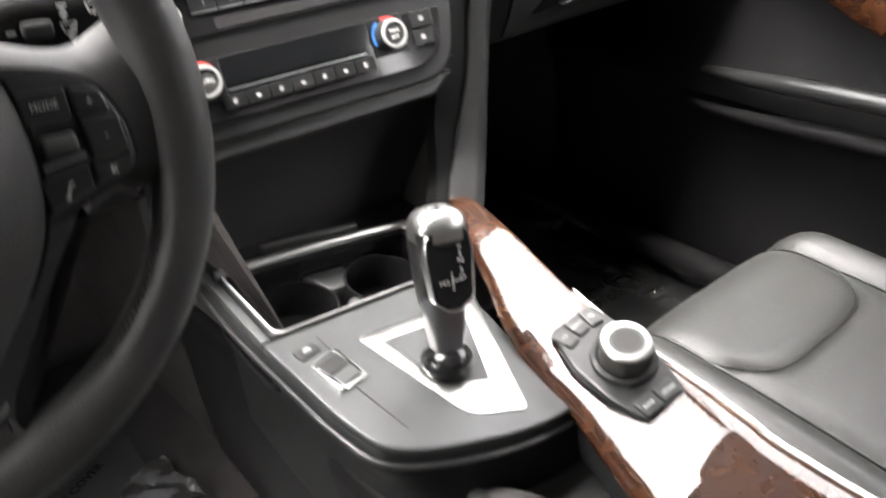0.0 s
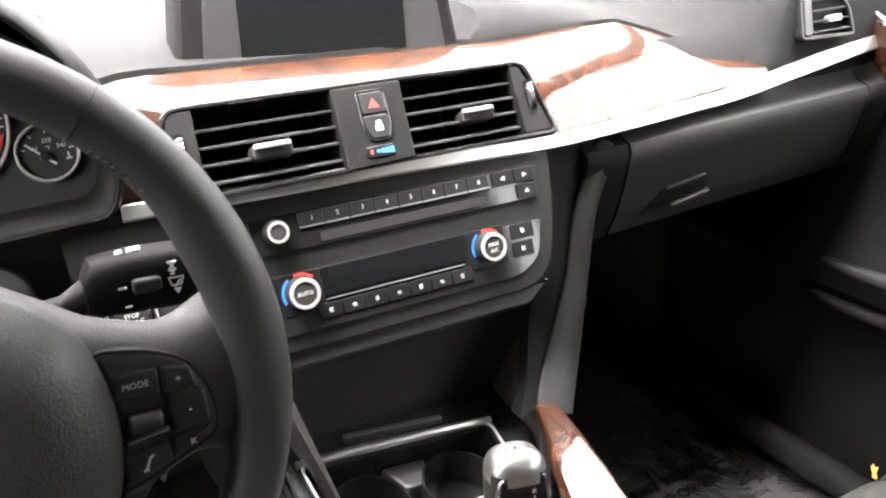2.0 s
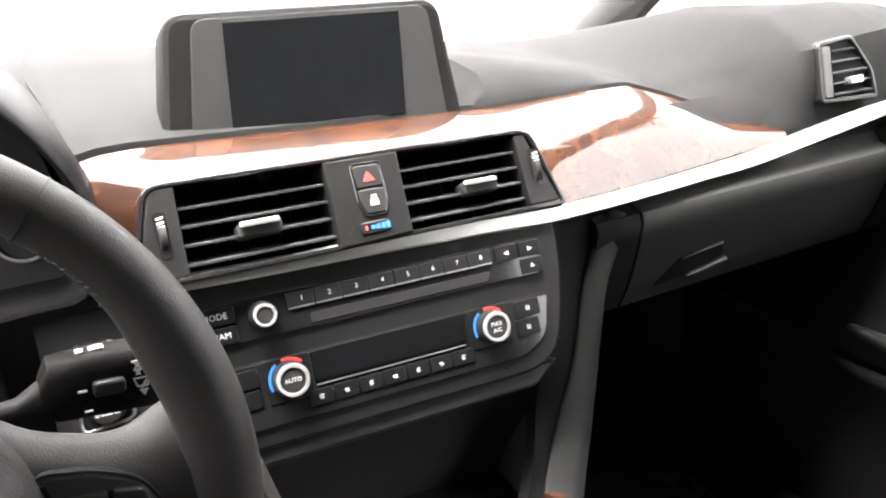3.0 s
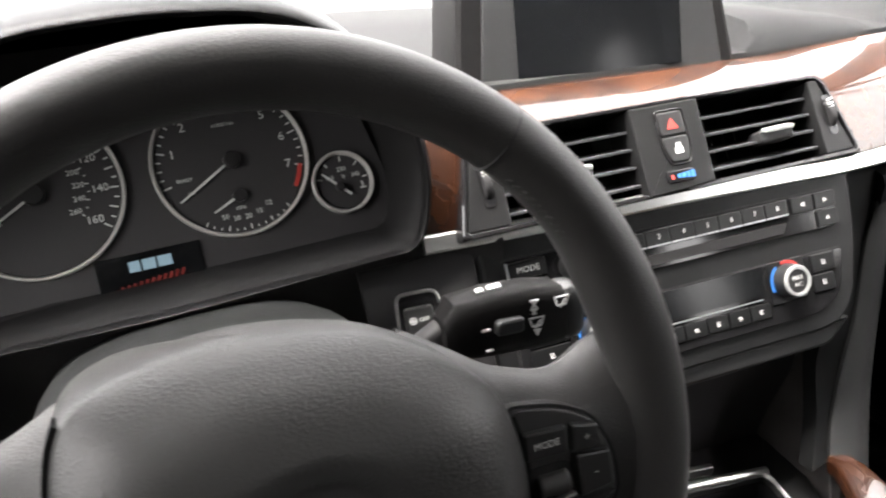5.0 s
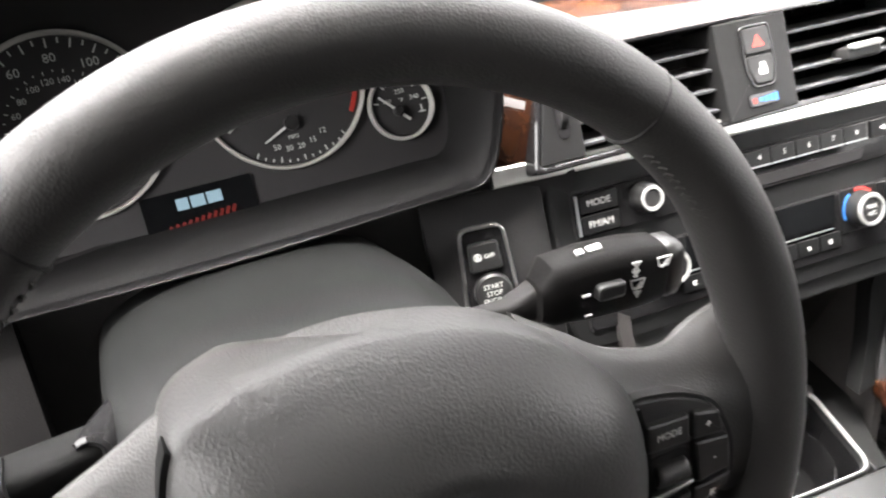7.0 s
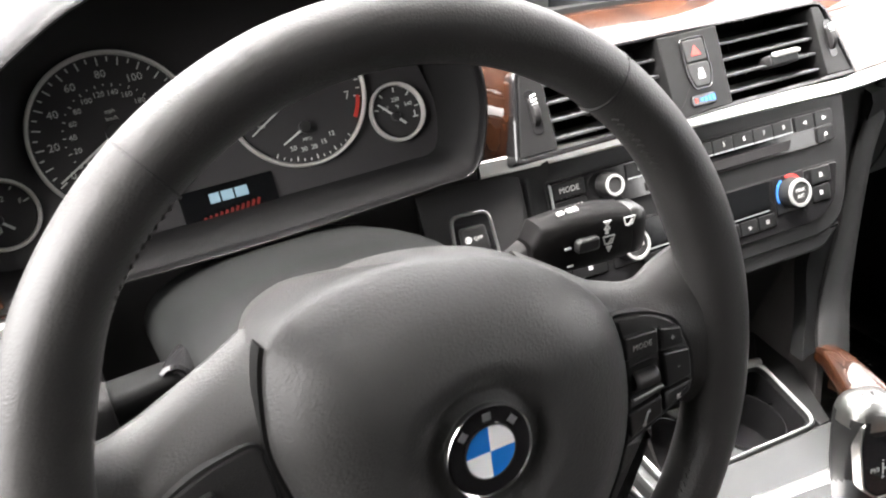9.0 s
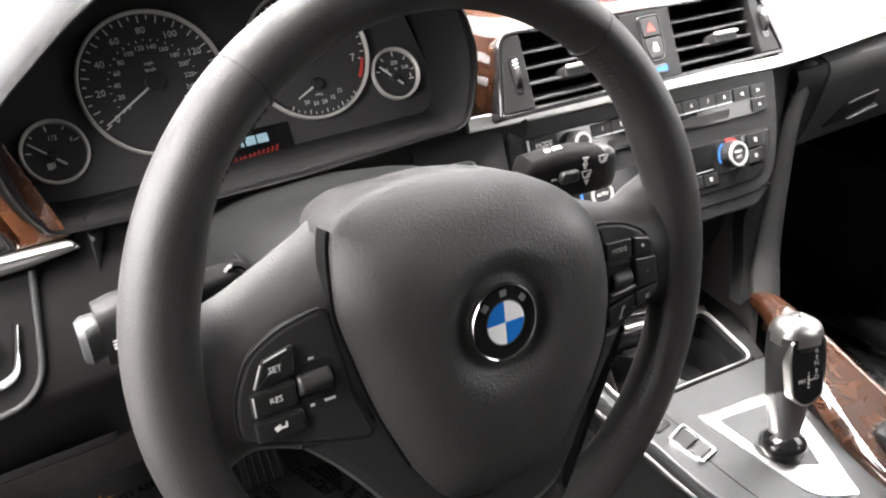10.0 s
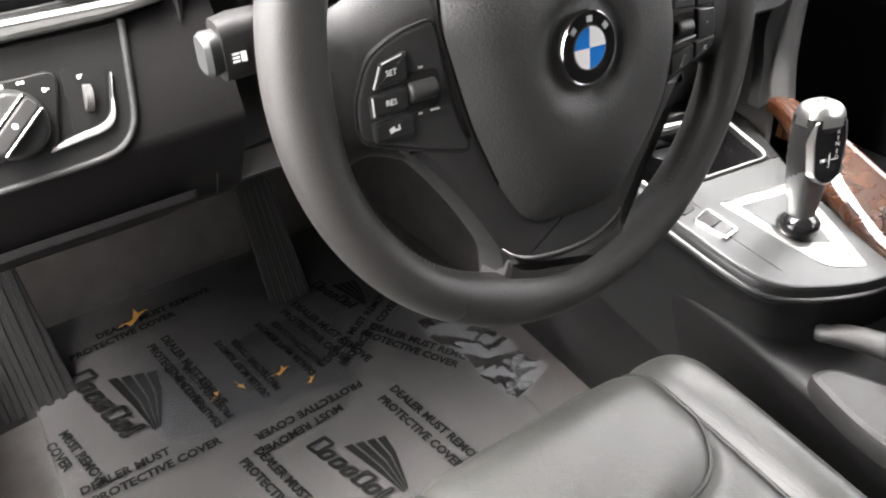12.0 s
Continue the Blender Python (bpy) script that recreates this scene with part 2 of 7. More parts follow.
def box_outline(cx, cy, w, h, r=0.002, seg=3):
    return rounded([(cx - w / 2, cy - h / 2), (cx + w / 2, cy - h / 2), (cx + w / 2, cy + h / 2), (cx - w / 2, cy + h / 2)], r, seg)


def loft(rings, closed=True, caps=True, bm=None, loop=False):
    """Quads between rings of equally many points; closed: each ring is a loop; loop: the last ring joins the first."""
    bm = bm or bmesh.new()
    rows = [[bm.verts.new(p) for p in ring] for ring in rings]
    n = len(rows[0])
    pairs = list(zip(rows, rows[1:])) + ([(rows[-1], rows[0])] if loop else [])
    for a, b in pairs:
        for i in range(n if closed else n - 1):
            j = (i + 1) % n
            bm.faces.new((a[i], a[j], b[j], b[i]))
    if caps and closed and not loop:
        bm.faces.new(rows[0])
        bm.faces.new(rows[-1])
    return bm


def inset(outline, d):
    """The outline moved inwards by about d."""
    c = sum((Vector(p) for p in outline), Vector((0, 0))) / len(outline)
    out, n = [], len(outline)
    area = sum(outline[i][0] * outline[(i + 1) % n][1] - outline[(i + 1) % n][0] * outline[i][1] for i in range(n))
    for i in range(n):
        a, p, b = Vector(outline[i - 1]), Vector(outline[i]), Vector(outline[(i + 1) % n])
        t = (b - a)
        t = t.normalized() if t.length > 1e-9 else Vector((1, 0))
        nrm = Vector((-t.y, t.x)) * (1 if area > 0 else -1)
        out.append(p + nrm * d)
    for _ in range(3):
        for i in range(n):
            j = (i + 1) % n
            if (out[j] - out[i]).dot(Vector(outline[j]) - Vector(outline[i])) < 0:
                out[i] = out[j] = (out[i] + out[j]) / 2
    return out


def prism(outline, z0, z1, M=FLAT, soft=0.0, bm=None):
    """A plate with that outline from height z0 to z1 over a frame, its upper edge rounded by soft."""
    P = lambda o, z: [M @ Vector((p[0], p[1], z)) for p in o]
    rings = [P(outline, z0)]
    if soft:
        s = 1 if z1 > z0 else -1
        rings += [P(outline, z1 - s * soft), P(inset(outline, soft * 0.3), z1 - s * soft * 0.3), P(inset(outline, soft), z1)]
    else:
        rings.append(P(outline, z1))
    return loft(rings, bm=bm)


def hoop(outer, inner, z0, z1, M=FLAT, soft=0.0, bm=None):
    """A frame between two outlines of equally many points."""
    P = lambda o, z: [M @ Vector((p[0], p[1], z)) for p in o]
    s = soft
    rings = [P(outer, z0), P(outer, z1 - s)]
    if s:
        rings += [P([Vector(a).lerp(Vector(b), 0.25) for a, b in zip(outer, inner)], z1), P([Vector(a).lerp(Vector(b), 0.75) for a, b in zip(outer, inner)], z1), P(inner, z1 - s)]
    else:
        rings.append(P(inner, z1))
    rings.append(P(inner, z0))
    return loft(rings, bm=bm, loop=True)


def turned(profile, M=FLAT, n=32, bm=None, at=(0, 0), squash=1.0):
    """A body turned from (radius, height) pairs round a frame's z."""
    rings = [[M @ Vector((at[0] + r * math.cos(2 * math.pi * k / n), at[1] + squash * r * math.sin(2 * math.pi * k / n), z)) for k in range(n)] for r, z in profile]
    return loft(rings, bm=bm, caps=True)


def circle(cx, cy, r, n=32, a0=0.0, a1=360.0):
    full = abs(a1 - a0 - 360) < 1e-6
    m = n if full else n - 1
    return [(cx + r * math.cos(radians(a0 + (a1 - a0) * k / m)), cy + r * math.sin(radians(a0 + (a1 - a0) * k / m))) for k in range(n)]


def tube(path, radius, n=10, flat=1.0, bm=None, up=(0, 0, 1)):
    """A round or flattened bar along a line; radius is a number or a function of 0..1."""
    pts = [Vector(p) for p in path]
    rings = []
    for i, p in enumerate(pts):
        t = (pts[min(i + 1, len(pts) - 1)] - pts[max(i - 1, 0)]).normalized()
        x = t.cross(Vector(up)).normalized()
        y = x.cross(t)
        r = radius(i / (len(pts) - 1)) if callable(radius) else radius
        rings.append([p + x * r * math.cos(2 * math.pi * k / n) + y * r * flat * math.sin(2 * math.pi * k / n) for k in range(n)])
    return loft(rings, bm=bm)


def band(path, width, thick, wide, bm=None):
    """A flat strip along a line: wide is the way across it at each point (one vector or a list)."""
    pts = [Vector(p) for p in path]
    rings = []
    for i, p in enumerate(pts):
        t = (pts[min(i + 1, len(pts) - 1)] - pts[max(i - 1, 0)]).normalized()
        w = Vector(wide[i] if isinstance(wide, list) else wide)
        w = (w - t * w.dot(t)).normalized()
        n = t.cross(w).normalized()
        a = (width(i / (len(pts) - 1)) if callable(width) else width) / 2
        h = thick / 2
        e = min(h, a) * 0.5
        rings.append([p + w * u + n * v for u, v in ((-a, -h), (a, -h), (a, h - e), (a - e, h), (-a + e, h), (-a, h - e))])
    return loft(rings, bm=bm)


def grid(rows, bm=None):
    return loft(rows, closed=False, caps=False, bm=bm)


def thickened(rows, shift):
    """A sheet of rows of points with a second sheet moved by shift, closed all round."""
    rows = [[Vector(p) for p in r] for r in rows]
    s = Vector(shift)
    rings = [r + [p + s for p in reversed(r)] for r in rows]
    return loft(rings)


def lettering(words, size, M, mat, parent, at=(0, 0), z=0.0006, name="lettering", turn=0.0, label="", wide=1.0, bold=0.0):
    """Raised print in the built-in font, centred on a place of a frame."""
    cu = bpy.data.curves.new("words", "FONT")
    cu.body, cu.size, cu.align_x, cu.align_y = words, size, "CENTER", "CENTER"
    cu.extrude, cu.resolution_u, cu.offset = 0.00012, 2, bold
    tmp = bpy.data.objects.new("words", cu)
    scene.collection.objects.link(tmp)
    me = bpy.data.meshes.new_from_object(tmp.evaluated_get(bpy.context.evaluated_depsgraph_get()))
    bpy.data.objects.remove(tmp)
    bpy.data.curves.remove(cu)
    base = BASE[parent]
    me.transform(Matrix.Translation(-base) @ M @ Matrix.Translation((at[0], at[1], z)) @ Matrix.Rotation(radians(turn), 4, "Z") @ Matrix.Diagonal((wide, 1, 1, 1)))
    me.materials.clear()
    me.materials.append(mat)
    me.name = name
    ob = new(name, me)
    ob.parent = parent
    BASE[ob] = base
    return tagged(ob, label)


def bars(rects, M, mat, parent, z0=0.0, z1=0.0005, name="marking", label=""):
    """Printed bars (x, y, width, height, turn): a part each, or one part where there are many."""
    if 1 < len(rects) <= 11:
        for r_ in rects:
            bars([r_], M, mat, parent, z0, z1, name, label)
        return None
    bm = bmesh.new()
    for x, y, w, h, a in rects:
        R = M @ Matrix.Translation((x, y, 0)) @ Matrix.Rotation(radians(a), 4, "Z")
        prism([(-w / 2, -h / 2), (w / 2, -h / 2), (w / 2, h / 2), (-w / 2, h / 2)], z0, z1, R, bm=bm)
    return part(name, bm, mat, parent, label)


# ---- frames of the main surfaces ----
VENT = face_frame((0.355, 0.252, 0.665), (-0.008, -0.88, 0.475), (1, -0.04, 0))
STACK = face_frame((0.349, 0.221, 0.565), (-0.0617, -0.9318, 0.3577), (1, -0.0665, 0))
DIALS = face_frame((0.0, 0.308, 0.66), (0.002, -0.899, 0.438))
CONSOLE = face_frame((0.35, 0.05, 0.325), (0.1005, -0.1296, 0.9865))
WHEEL = face_frame((-0.004, 0.026, 0.618), (0.03, -0.975, 0.22)) @ Matrix.Rotation(radians(-3.5), 4, "Z")
LEFT = face_frame((-0.25, 0.225, 0.57), (0.05, -0.9, 0.35))
SCREEN_F = face_frame((0.358, 0.347, 0.70), (-0.07, -0.97, 0.22), (1, -0.07, 0))
START = face_frame((0.130, 0.247, 0.572), (-0.25, -0.92, 0.35))


def line(x, table):
    """A value at x on a broken line of (x, value) pairs."""
    return float(np.interp(x, [a for a, _ in table], [b for _, b in table]))


# ---- the shell of the car and what lies outside ----
ground_bm = grid([[(x, y, -0.42) for x in (-900, -40, -6, 0, 6, 40, 900)] for y in (-900, -40, -6, 0, 6, 40, 900)])
part("ground", ground_bm, ASPHALT, None, "grey asphalt ground outside the car", kind="structure", category="ground")
part("floor", prism([(-0.47, -1.0), (1.10, -1.0), (1.10, 0.80), (-0.47, 0.80)], -0.07, -0.03), CARPET, None, "charcoal carpet on the car's floor", kind="structure", category="floor")
toe = [[(x, y, z) for y, z in ((0.78, -0.03), (0.86, 0.05), (0.93, 0.20), (0.95, 0.45), (0.93, 0.62))] for x in (-0.47, 0.2, 0.6, 1.10)]
part("wall_front", thickened(toe, (0, 0.04, -0.01)), CARPET, None, "dark carpeted bulkhead behind the pedals", kind="structure", category="wall")
# unseen; closed up to the roof so that gloss panels reflect darkness
part("wall_rear", thickened([[(x, -1.80, z) for z in (-0.1, 0.4, 1.10)] for x in (-0.62, 0.3, 1.2)], (0, -0.03, 0)), CLOTH, None, "plain unseen windowless wall that keeps reflections dark", kind="structure", category="wall")
part("floor_rear", prism([(-0.62, -1.80), (1.14, -1.80), (1.14, -1.001), (-0.62, -1.001)], -0.07, -0.03), CARPET, None, "dark carpet in the rear of the car", kind="structure", category="floor")
roof = [[(x, y, 1.13 + 0.05 * (1 - ((x - 0.36) / 0.8) ** 2) - 0.10 * max(0, (-0.5 - y)) - 0.12 * max(0, y) ) for x in (-0.42, -0.2, 0.1, 0.36, 0.6, 0.9, 1.08)] for y in (-1.82, -1.18, -0.8, -0.4, 0.0, 0.13)]
part("ceiling", thickened(roof, (0, 0, 0.03)), LINER, None, "dark grey cloth headliner", kind="structure", category="ceiling")
# unseen wall, higher than a sill, added to hold back low light from the left
lw = [(-0.06, 0.0), (0.14, 0.01), (0.43, 0.0)]
part("wall_left", thickened([[(-0.49 + b, y, a) for a, b in lw] for y in (-0.139, 0.05, 0.30, 0.45)], (-0.05, 0, 0)), DARK, None, "plain unseen wall that holds back low light on the driver's side", kind="structure", category="wall")
# unseen; reaches into the doorway to cut light from behind on the left
part("wall_left_rear", thickened([[(-0.50 + 0.10 * max(0, (z - 0.66) / 0.5), y, z) for z in (-0.06, 0.32, 0.64, 0.9, 1.16)] for y in (-1.80, -1.15, -0.60, -0.14)], (-0.04, 0, 0)), CLOTH, None, "plain unseen wall that shuts light out of the cabin's rear side", kind="structure", category="wall")
part("wall_left_front", thickened([[(-0.48, y, z) for z in (-0.06, 0.1, 0.40)] for y in (0.451, 0.6, 0.72)], (-0.04, 0, 0)), CARPET, None, "dark carpeted side of the driver's footwell", kind="structure", category="wall")
part("wall_left_end", thickened([[(-0.48, y, z) for z in (-0.06, 0.3, 0.70)] for y in (0.721, 0.82, 0.95)], (-0.04, 0, 0)), CARPET, None, "dark carpeted end of the driver's footwell", kind="structure", category="wall")
part("wall_right_rear", thickened([[(1.10, y, z) for z in (-0.06, 0.3, 0.70)] for y in (-1.80, -1.3, -0.752)], (0.04, 0, 0)), CLOTH, None, "plain unseen wall that shuts light out of the cabin's rear side", kind="structure", category="wall")
# two unseen walls added to keep sky out of reflections in the fascia
part("wall_right_end", thickened([[(1.10, y, z) for z in (0.7005, 0.9, 1.12)] for y in (-1.80, -1.5, -1.25)], (0.04, 0, 0)), CLOTH, None, "plain unseen wall that narrows the rear side opening to light", kind="structure", category="wall")
part("wall_right_blocker", thickened([[(1.10 - 0.06 * max(0, (z - 0.70) / 0.5), y, z) for z in (0.7005, 0.9, 1.14)] for y in (-0.95, -0.8, -0.62)], (0.04, 0, 0)), CLOTH, None, "plain unseen wall that keeps sky out of the fascia's reflections", kind="structure", category="wall")
part("wall_right", thickened([[(1.09, y, z) for z in (-0.06, 0.3, 0.66)] for y in (0.55, 0.75, 0.95)], (0.04, 0, 0)), CARPET, None, "dark carpeted end of the passenger's footwell", kind="structure", category="wall")
for nm, path in (("a_pillar", [(1.07, 0.86, 0.66), (1.05, 0.54, 0.90), (1.02, 0.16, 1.13)]), ("a_pillar", [(-0.47, 0.86, 0.66), (-0.45, 0.54, 0.90), (-0.42, 0.16, 1.13)]),
                 ("b_pillar", [(1.10, -0.62, 0.0), (1.10, -0.66, 0.6), (1.05, -0.72, 1.12)])):
    part(nm, tube(curve_through(path, 6), 0.035, 10, 1.3), LINER, None, "dark grey padded windscreen pillar" if nm[0] == "a" else "grey padded door pillar", kind="structure", category="pillar")
ws = [[(0.36 + u * (0.80 - 0.14 * s), 0.88 - 0.70 * s - 0.10 * u * u, 0.70 + 0.46 * s - 0.03 * u * u) for u in (-1, -0.6, -0.2, 0.2, 0.6, 1)] for s in (0, 0.25, 0.5, 0.75, 1)]
pane = part("window_1", thickened(ws, (0, 0.003, 0.004)), GLASS, None, "curved clear windscreen", kind="structure", category="window")
pane.visible_shadow = False
sw = [[(1.105 - 0.09 * s, y, 0.68 + 0.44 * s) for y in (-0.60, -0.2, 0.2, 0.45 - 0.3 * s)] for s in (0, 0.5, 1)]
pane = part("window_2", thickened(sw, (0.004, 0, 0.001)), GLASS, None, "clear side window of the passenger door", kind="structure", category="window")
pane.visible_shadow = False
bonnet = thing("car_bonnet", (0.36, 0.95, 0.60), "white painted car bonnet beyond the windscreen", "bonnet")
bn = [[(0.36 + u * 0.82, y, 0.69 - 0.10 * (y - 0.95) - 0.09 * u * u * u * u + 0.012 * math.cos(u * 9)) for u in np.linspace(-1, 1, 15)] for y in (0.95, 1.2, 1.5, 1.8, 2.0)]
part("panel", thickened(bn, (0, 0, -0.02)), PAINT, bonnet)
part("scuttle", prism([(-0.45, 0.87), (1.17, 0.87), (1.17, 0.96), (-0.45, 0.96)], 0.62, 0.645), DARK, bonnet, "black plastic scuttle panel")

# ---- dashboard ----
dash = thing("dashboard", (0.36, 0.45, 0.35), "black grained dashboard with lacquered walnut and brushed metal trim", "dashboard")
EDGE_Y = [(-0.47, 0.27), (-0.238, 0.285), (-0.21, 0.50), (0.135, 0.50), (0.148, 0.290), (0.165, 0.299), (0.19, 0.316), (0.22, 0.333), (0.40, 0.337), (0.64, 0.333), (0.685, 0.326), (0.729, 0.316), (0.773, 0.304), (0.814, 0.285), (0.850, 0.257), (0.875, 0.2550), (0.92, 0.2540), (1.0, 0.252), (1.09, 0.255)]
EDGE_Z = [(-0.47, 0.69), (-0.238, 0.705), (-0.21, 0.735), (0.135, 0.735), (0.148, 0.7155), (0.165, 0.7165), (0.19, 0.7135), (0.22, 0.7085), (0.40, 0.7005), (0.53, 0.6955), (0.64, 0.6975), (0.685, 0.6980), (0.729, 0.684), (0.773, 0.667), (0.814, 0.6515), (0.850, 0.6385), (0.875, 0.640), (0.92, 0.646), (1.0, 0.655), (1.09, 0.66)]
BACK_Z = [(-0.47, 0.74), (0.0, 0.752), (0.25, 0.738), (0.5, 0.718), (0.78, 0.694), (1.09, 0.665)]
rows = []
for x in np.concatenate([[-0.47, -0.36, -0.27, -0.238, -0.21, -0.1, 0.0, 0.1, 0.135, 0.148, 0.156, 0.165, 0.178, 0.19, 0.20, 0.21], np.linspace(0.23, 0.50, 8), [0.508, 0.525, 0.54], np.linspace(0.56, 0.66, 6), np.linspace(0.675, 0.95, 24), np.linspace(0.97, 1.09, 4)]):
    ey, ez, bz = line(x, EDGE_Y), line(x, EDGE_Z), line(x, BACK_Z)
    k_ = min(1.0, max(0.0, (x - 0.76) / 0.13))
    up = 0.082 * k_ * k_ * (3 - 2 * k_) + line(x, [(0.13, 0.010), (0.20, 0.006), (0.505, 0.006), (0.525, 0.034), (0.57, 0.032), (0.69, 0.008), (0.80, 0.010), (0.92, 0.0)])
    k2 = min(1.0, max(0.0, (x - 0.83) / 0.06)) if x > 0.66 else 1.0
    hump = 0.028 * math.exp(-((x - 0.95) / 0.13) ** 2)
    f = lambda t: ez + (bz - ez) * t
    rows.append([(x, ey + 0.006, ez - 0.02), (x, ey + 0.002, ez - 0.003), (x, ey + 0.004, ez + 0.004), (x, ey + 0.010 - 0.010 * k_ + 0.024 * (1 - k2), ez + 0.45 * up), (x, ey + 0.028 - 0.019 * k_ + 0.034 * (1 - k2), ez + 0.85 * up + hump * 0.3), (x, ey + 0.08, f(0.15) + up + hump * 0.8),
                 (x, max(0.50, ey + 0.10), f(0.45) + 0.7 * up + hump), (x, 0.62, f(0.75) + 0.4 * up + hump * 0.5), (x, 0.78, bz), (x, 0.85, bz - 0.03), (x, 0.87, bz - 0.09)])
part("upper_pad", thickened(rows, (0, 0.01, -0.06)), PAD, dash, "soft grained black upper pad")

# wood: lower edge, bulge and upper edge along the dash
LOW = [(0.148, (0.254, 0.634)), (0.35, (0.240, 0.630)), (0.53, (0.232, 0.624)), (0.64, (0.242, 0.622)), (0.80, (0.250, 0.628)), (0.852, (0.2515, 0.633))]
MID = [(0.148, (0.258, 0.704)), (0.19, (0.262, 0.704)), (0.52, (0.262, 0.698)), (0.60, (0.262, 0.688)), (0.70, (0.268, 0.680)), (0.80, (0.262, 0.650)), (0.852, (0.254, 0.637))]


def wood_point(x, s):
    lo = Vector((line(x, [(a, b[0]) for a, b in LOW]), line(x, [(a, b[1]) for a, b in LOW])))
    mi = Vector((line(x, [(a, b[0]) for a, b in MID]), line(x, [(a, b[1]) for a, b in MID])))
    up = Vector((line(x, EDGE_Y), line(x, EDGE_Z)))
    if x < 0.22:
        up = Vector((line(x, [(0.148, 0.288), (0.165, 0.298), (0.19, 0.315), (0.22, 0.333)]), line(x, [(0.148, 0.715), (0.165, 0.716), (0.19, 0.713), (0.22, 0.7085)])))
    p = (1 - s) ** 2 * lo + 2 * s * (1 - s) * mi + s * s * up
    return Vector((x, p.x, p.y))


def wood_patch(xs, s0, s1, n=10):
    return thickened([[wood_point(x, s0 + (s1 - s0) * k / n) for k in range(n + 1)] for x in xs], (0, 0.006, -0.003))


trim_w = part("wood_trim", wood_patch(np.linspace(0.508, 0.850, 40), 0, 1, 12), WOOD, dash, "glossy walnut burl trim panel")
part("wood_trim", wood_patch(np.linspace(0.146, 0.196, 10), 0, 1, 12), WOOD, dash, "glossy walnut burl trim panel")
part("wood_trim", wood_patch(np.linspace(0.196, 0.508, 30), 0.55, 1, 8), WOOD, dash, "glossy walnut burl trim panel")
STRIP = [(0.142, 0.2520, 0.6270, 0.013), (0.25, 0.2450, 0.6240, 0.013), (0.35, 0.2370, 0.6235, 0.0135), (0.45, 0.2320, 0.6200, 0.0135), (0.53, 0.2290, 0.6170, 0.0135), (0.64, 0.2380, 0.6150, 0.014),
         (0.72, 0.2440, 0.6160, 0.015), (0.80, 0.2470, 0.6190, 0.017), (0.93, 0.2480, 0.6345, 0.020), (1.02, 0.2480, 0.6430, 0.017), (1.085, 0.252, 0.647, 0.015)]
sp = curve_through([s[:3] for s in STRIP], 12)
sw_ = [s[3] for s in STRIP]
part("metal_strip", band(sp, lambda t: float(np.interp(t, np.linspace(0, 1, len(sw_)), sw_)), 0.006, (0, 0.42, 0.9)), ALU, dash, "satin aluminium trim strip")
strip_l = rounded([(-0.21, 0.0475), (0.030, 0.0470), (0.067, 0.0515), (0.061, 0.0590), (-0.21, 0.0640)], [0.001, 0.02, 0.002, 0.003, 0.001], 4)
part("metal_strip", prism(strip_l, -0.006, 0.0095, LEFT, 0.004), ALU, dash, "satin aluminium trim strip")
wl_ = rounded([(0.064, 0.060), (0.062, 0.066), (0.036, 0.150), (-0.03, 0.158), (-0.01, 0.145), (0.008, 0.130), (0.030, 0.066), (0.028, 0.060)], 0.004)
part("wood_trim", prism(wl_, -0.012, 0.004, LEFT, 0.003), WOOD, dash, "glossy walnut burl trim panel")

# passenger side below the strip, with the glovebox lid
gl = lambda x: [(x, 0.262, 0.612), (x, 0.252, 0.600), (x, 0.236, 0.594), (x, 0.232, 0.585), (x, 0.235, 0.565), (x, 0.242, 0.535), (x, 0.250, 0.508), (x, 0.262, 0.482), (x, 0.30, 0.462), (x, 0.52, 0.450)]
glove = part("glovebox_lid", thickened([gl(x) for x in np.linspace(0.632, 1.02, 12)], (0, 0.03, 0.02)), SOFT, dash, "grained black glovebox lid")
lat = face_frame((0.717, 0.2470, 0.518), (0, -0.955, -0.30))
# no hollow here: a flat black plate paints the recess's shade
part("latch_recess", prism(rounded([(-0.050, -0.018), (0.046, -0.008), (0.036, 0.018), (-0.022, 0.012)], 0.004), -0.004, 0.0012, lat), INK_AND_SHADE, glove, "flat black plate painted as the shaded latch recess")
part("latch", prism(rounded([(-0.010, -0.012), (0.030, -0.0055), (0.050, -0.004), (0.044, -0.0105), (0.004, -0.016)], 0.002), 0.0, 0.0065, lat, 0.002), SATIN, glove, "black glovebox latch")
part("latch_lip", prism(rounded([(-0.022, 0.0105), (0.036, 0.0165), (0.036, 0.0195), (-0.022, 0.0140)], 0.001), 0.0, 0.0035, lat, 0.001), SATIN, glove, "thin upper lip of the latch recess")
# left cheek in ink black: the shadow beside the lid is painted in
part("side_cheek", thickened([gl(x) for x in (0.575, 0.60, 0.628)], (0, 0.03, 0.02)), INK_AND_SHADE, dash)
part("side_cheek", thickened([gl(x) for x in (1.024, 1.06, 1.09)], (0, 0.03, 0.02)), DARK, dash)
back = [[(x, 0.275, 0.66), (x, 0.268, 0.612), (x, 0.30, 0.52), (x, 0.45, 0.44), (x, 0.60, 0.42)] for x in (0.55, 0.8, 1.09)]
part("backing", thickened(back, (0, 0.02, 0.02)), HOLE, dash)

# driver's side below the strip
kn = lambda x: [LEFT @ Vector((x, v, w)) for v, w in ((0.046 + 0.020 * min(1, max(0, (x - 0.066) / 0.012)), -0.006), (0.035, -0.001), (-0.02, 0.0), (-0.038, 0.0), (-0.0445, -0.0012), (-0.049, -0.0050), (-0.065, -0.0205), (-0.085, -0.0425), (-0.104, -0.064), (-0.112, -0.085), (-0.118, -0.16))]
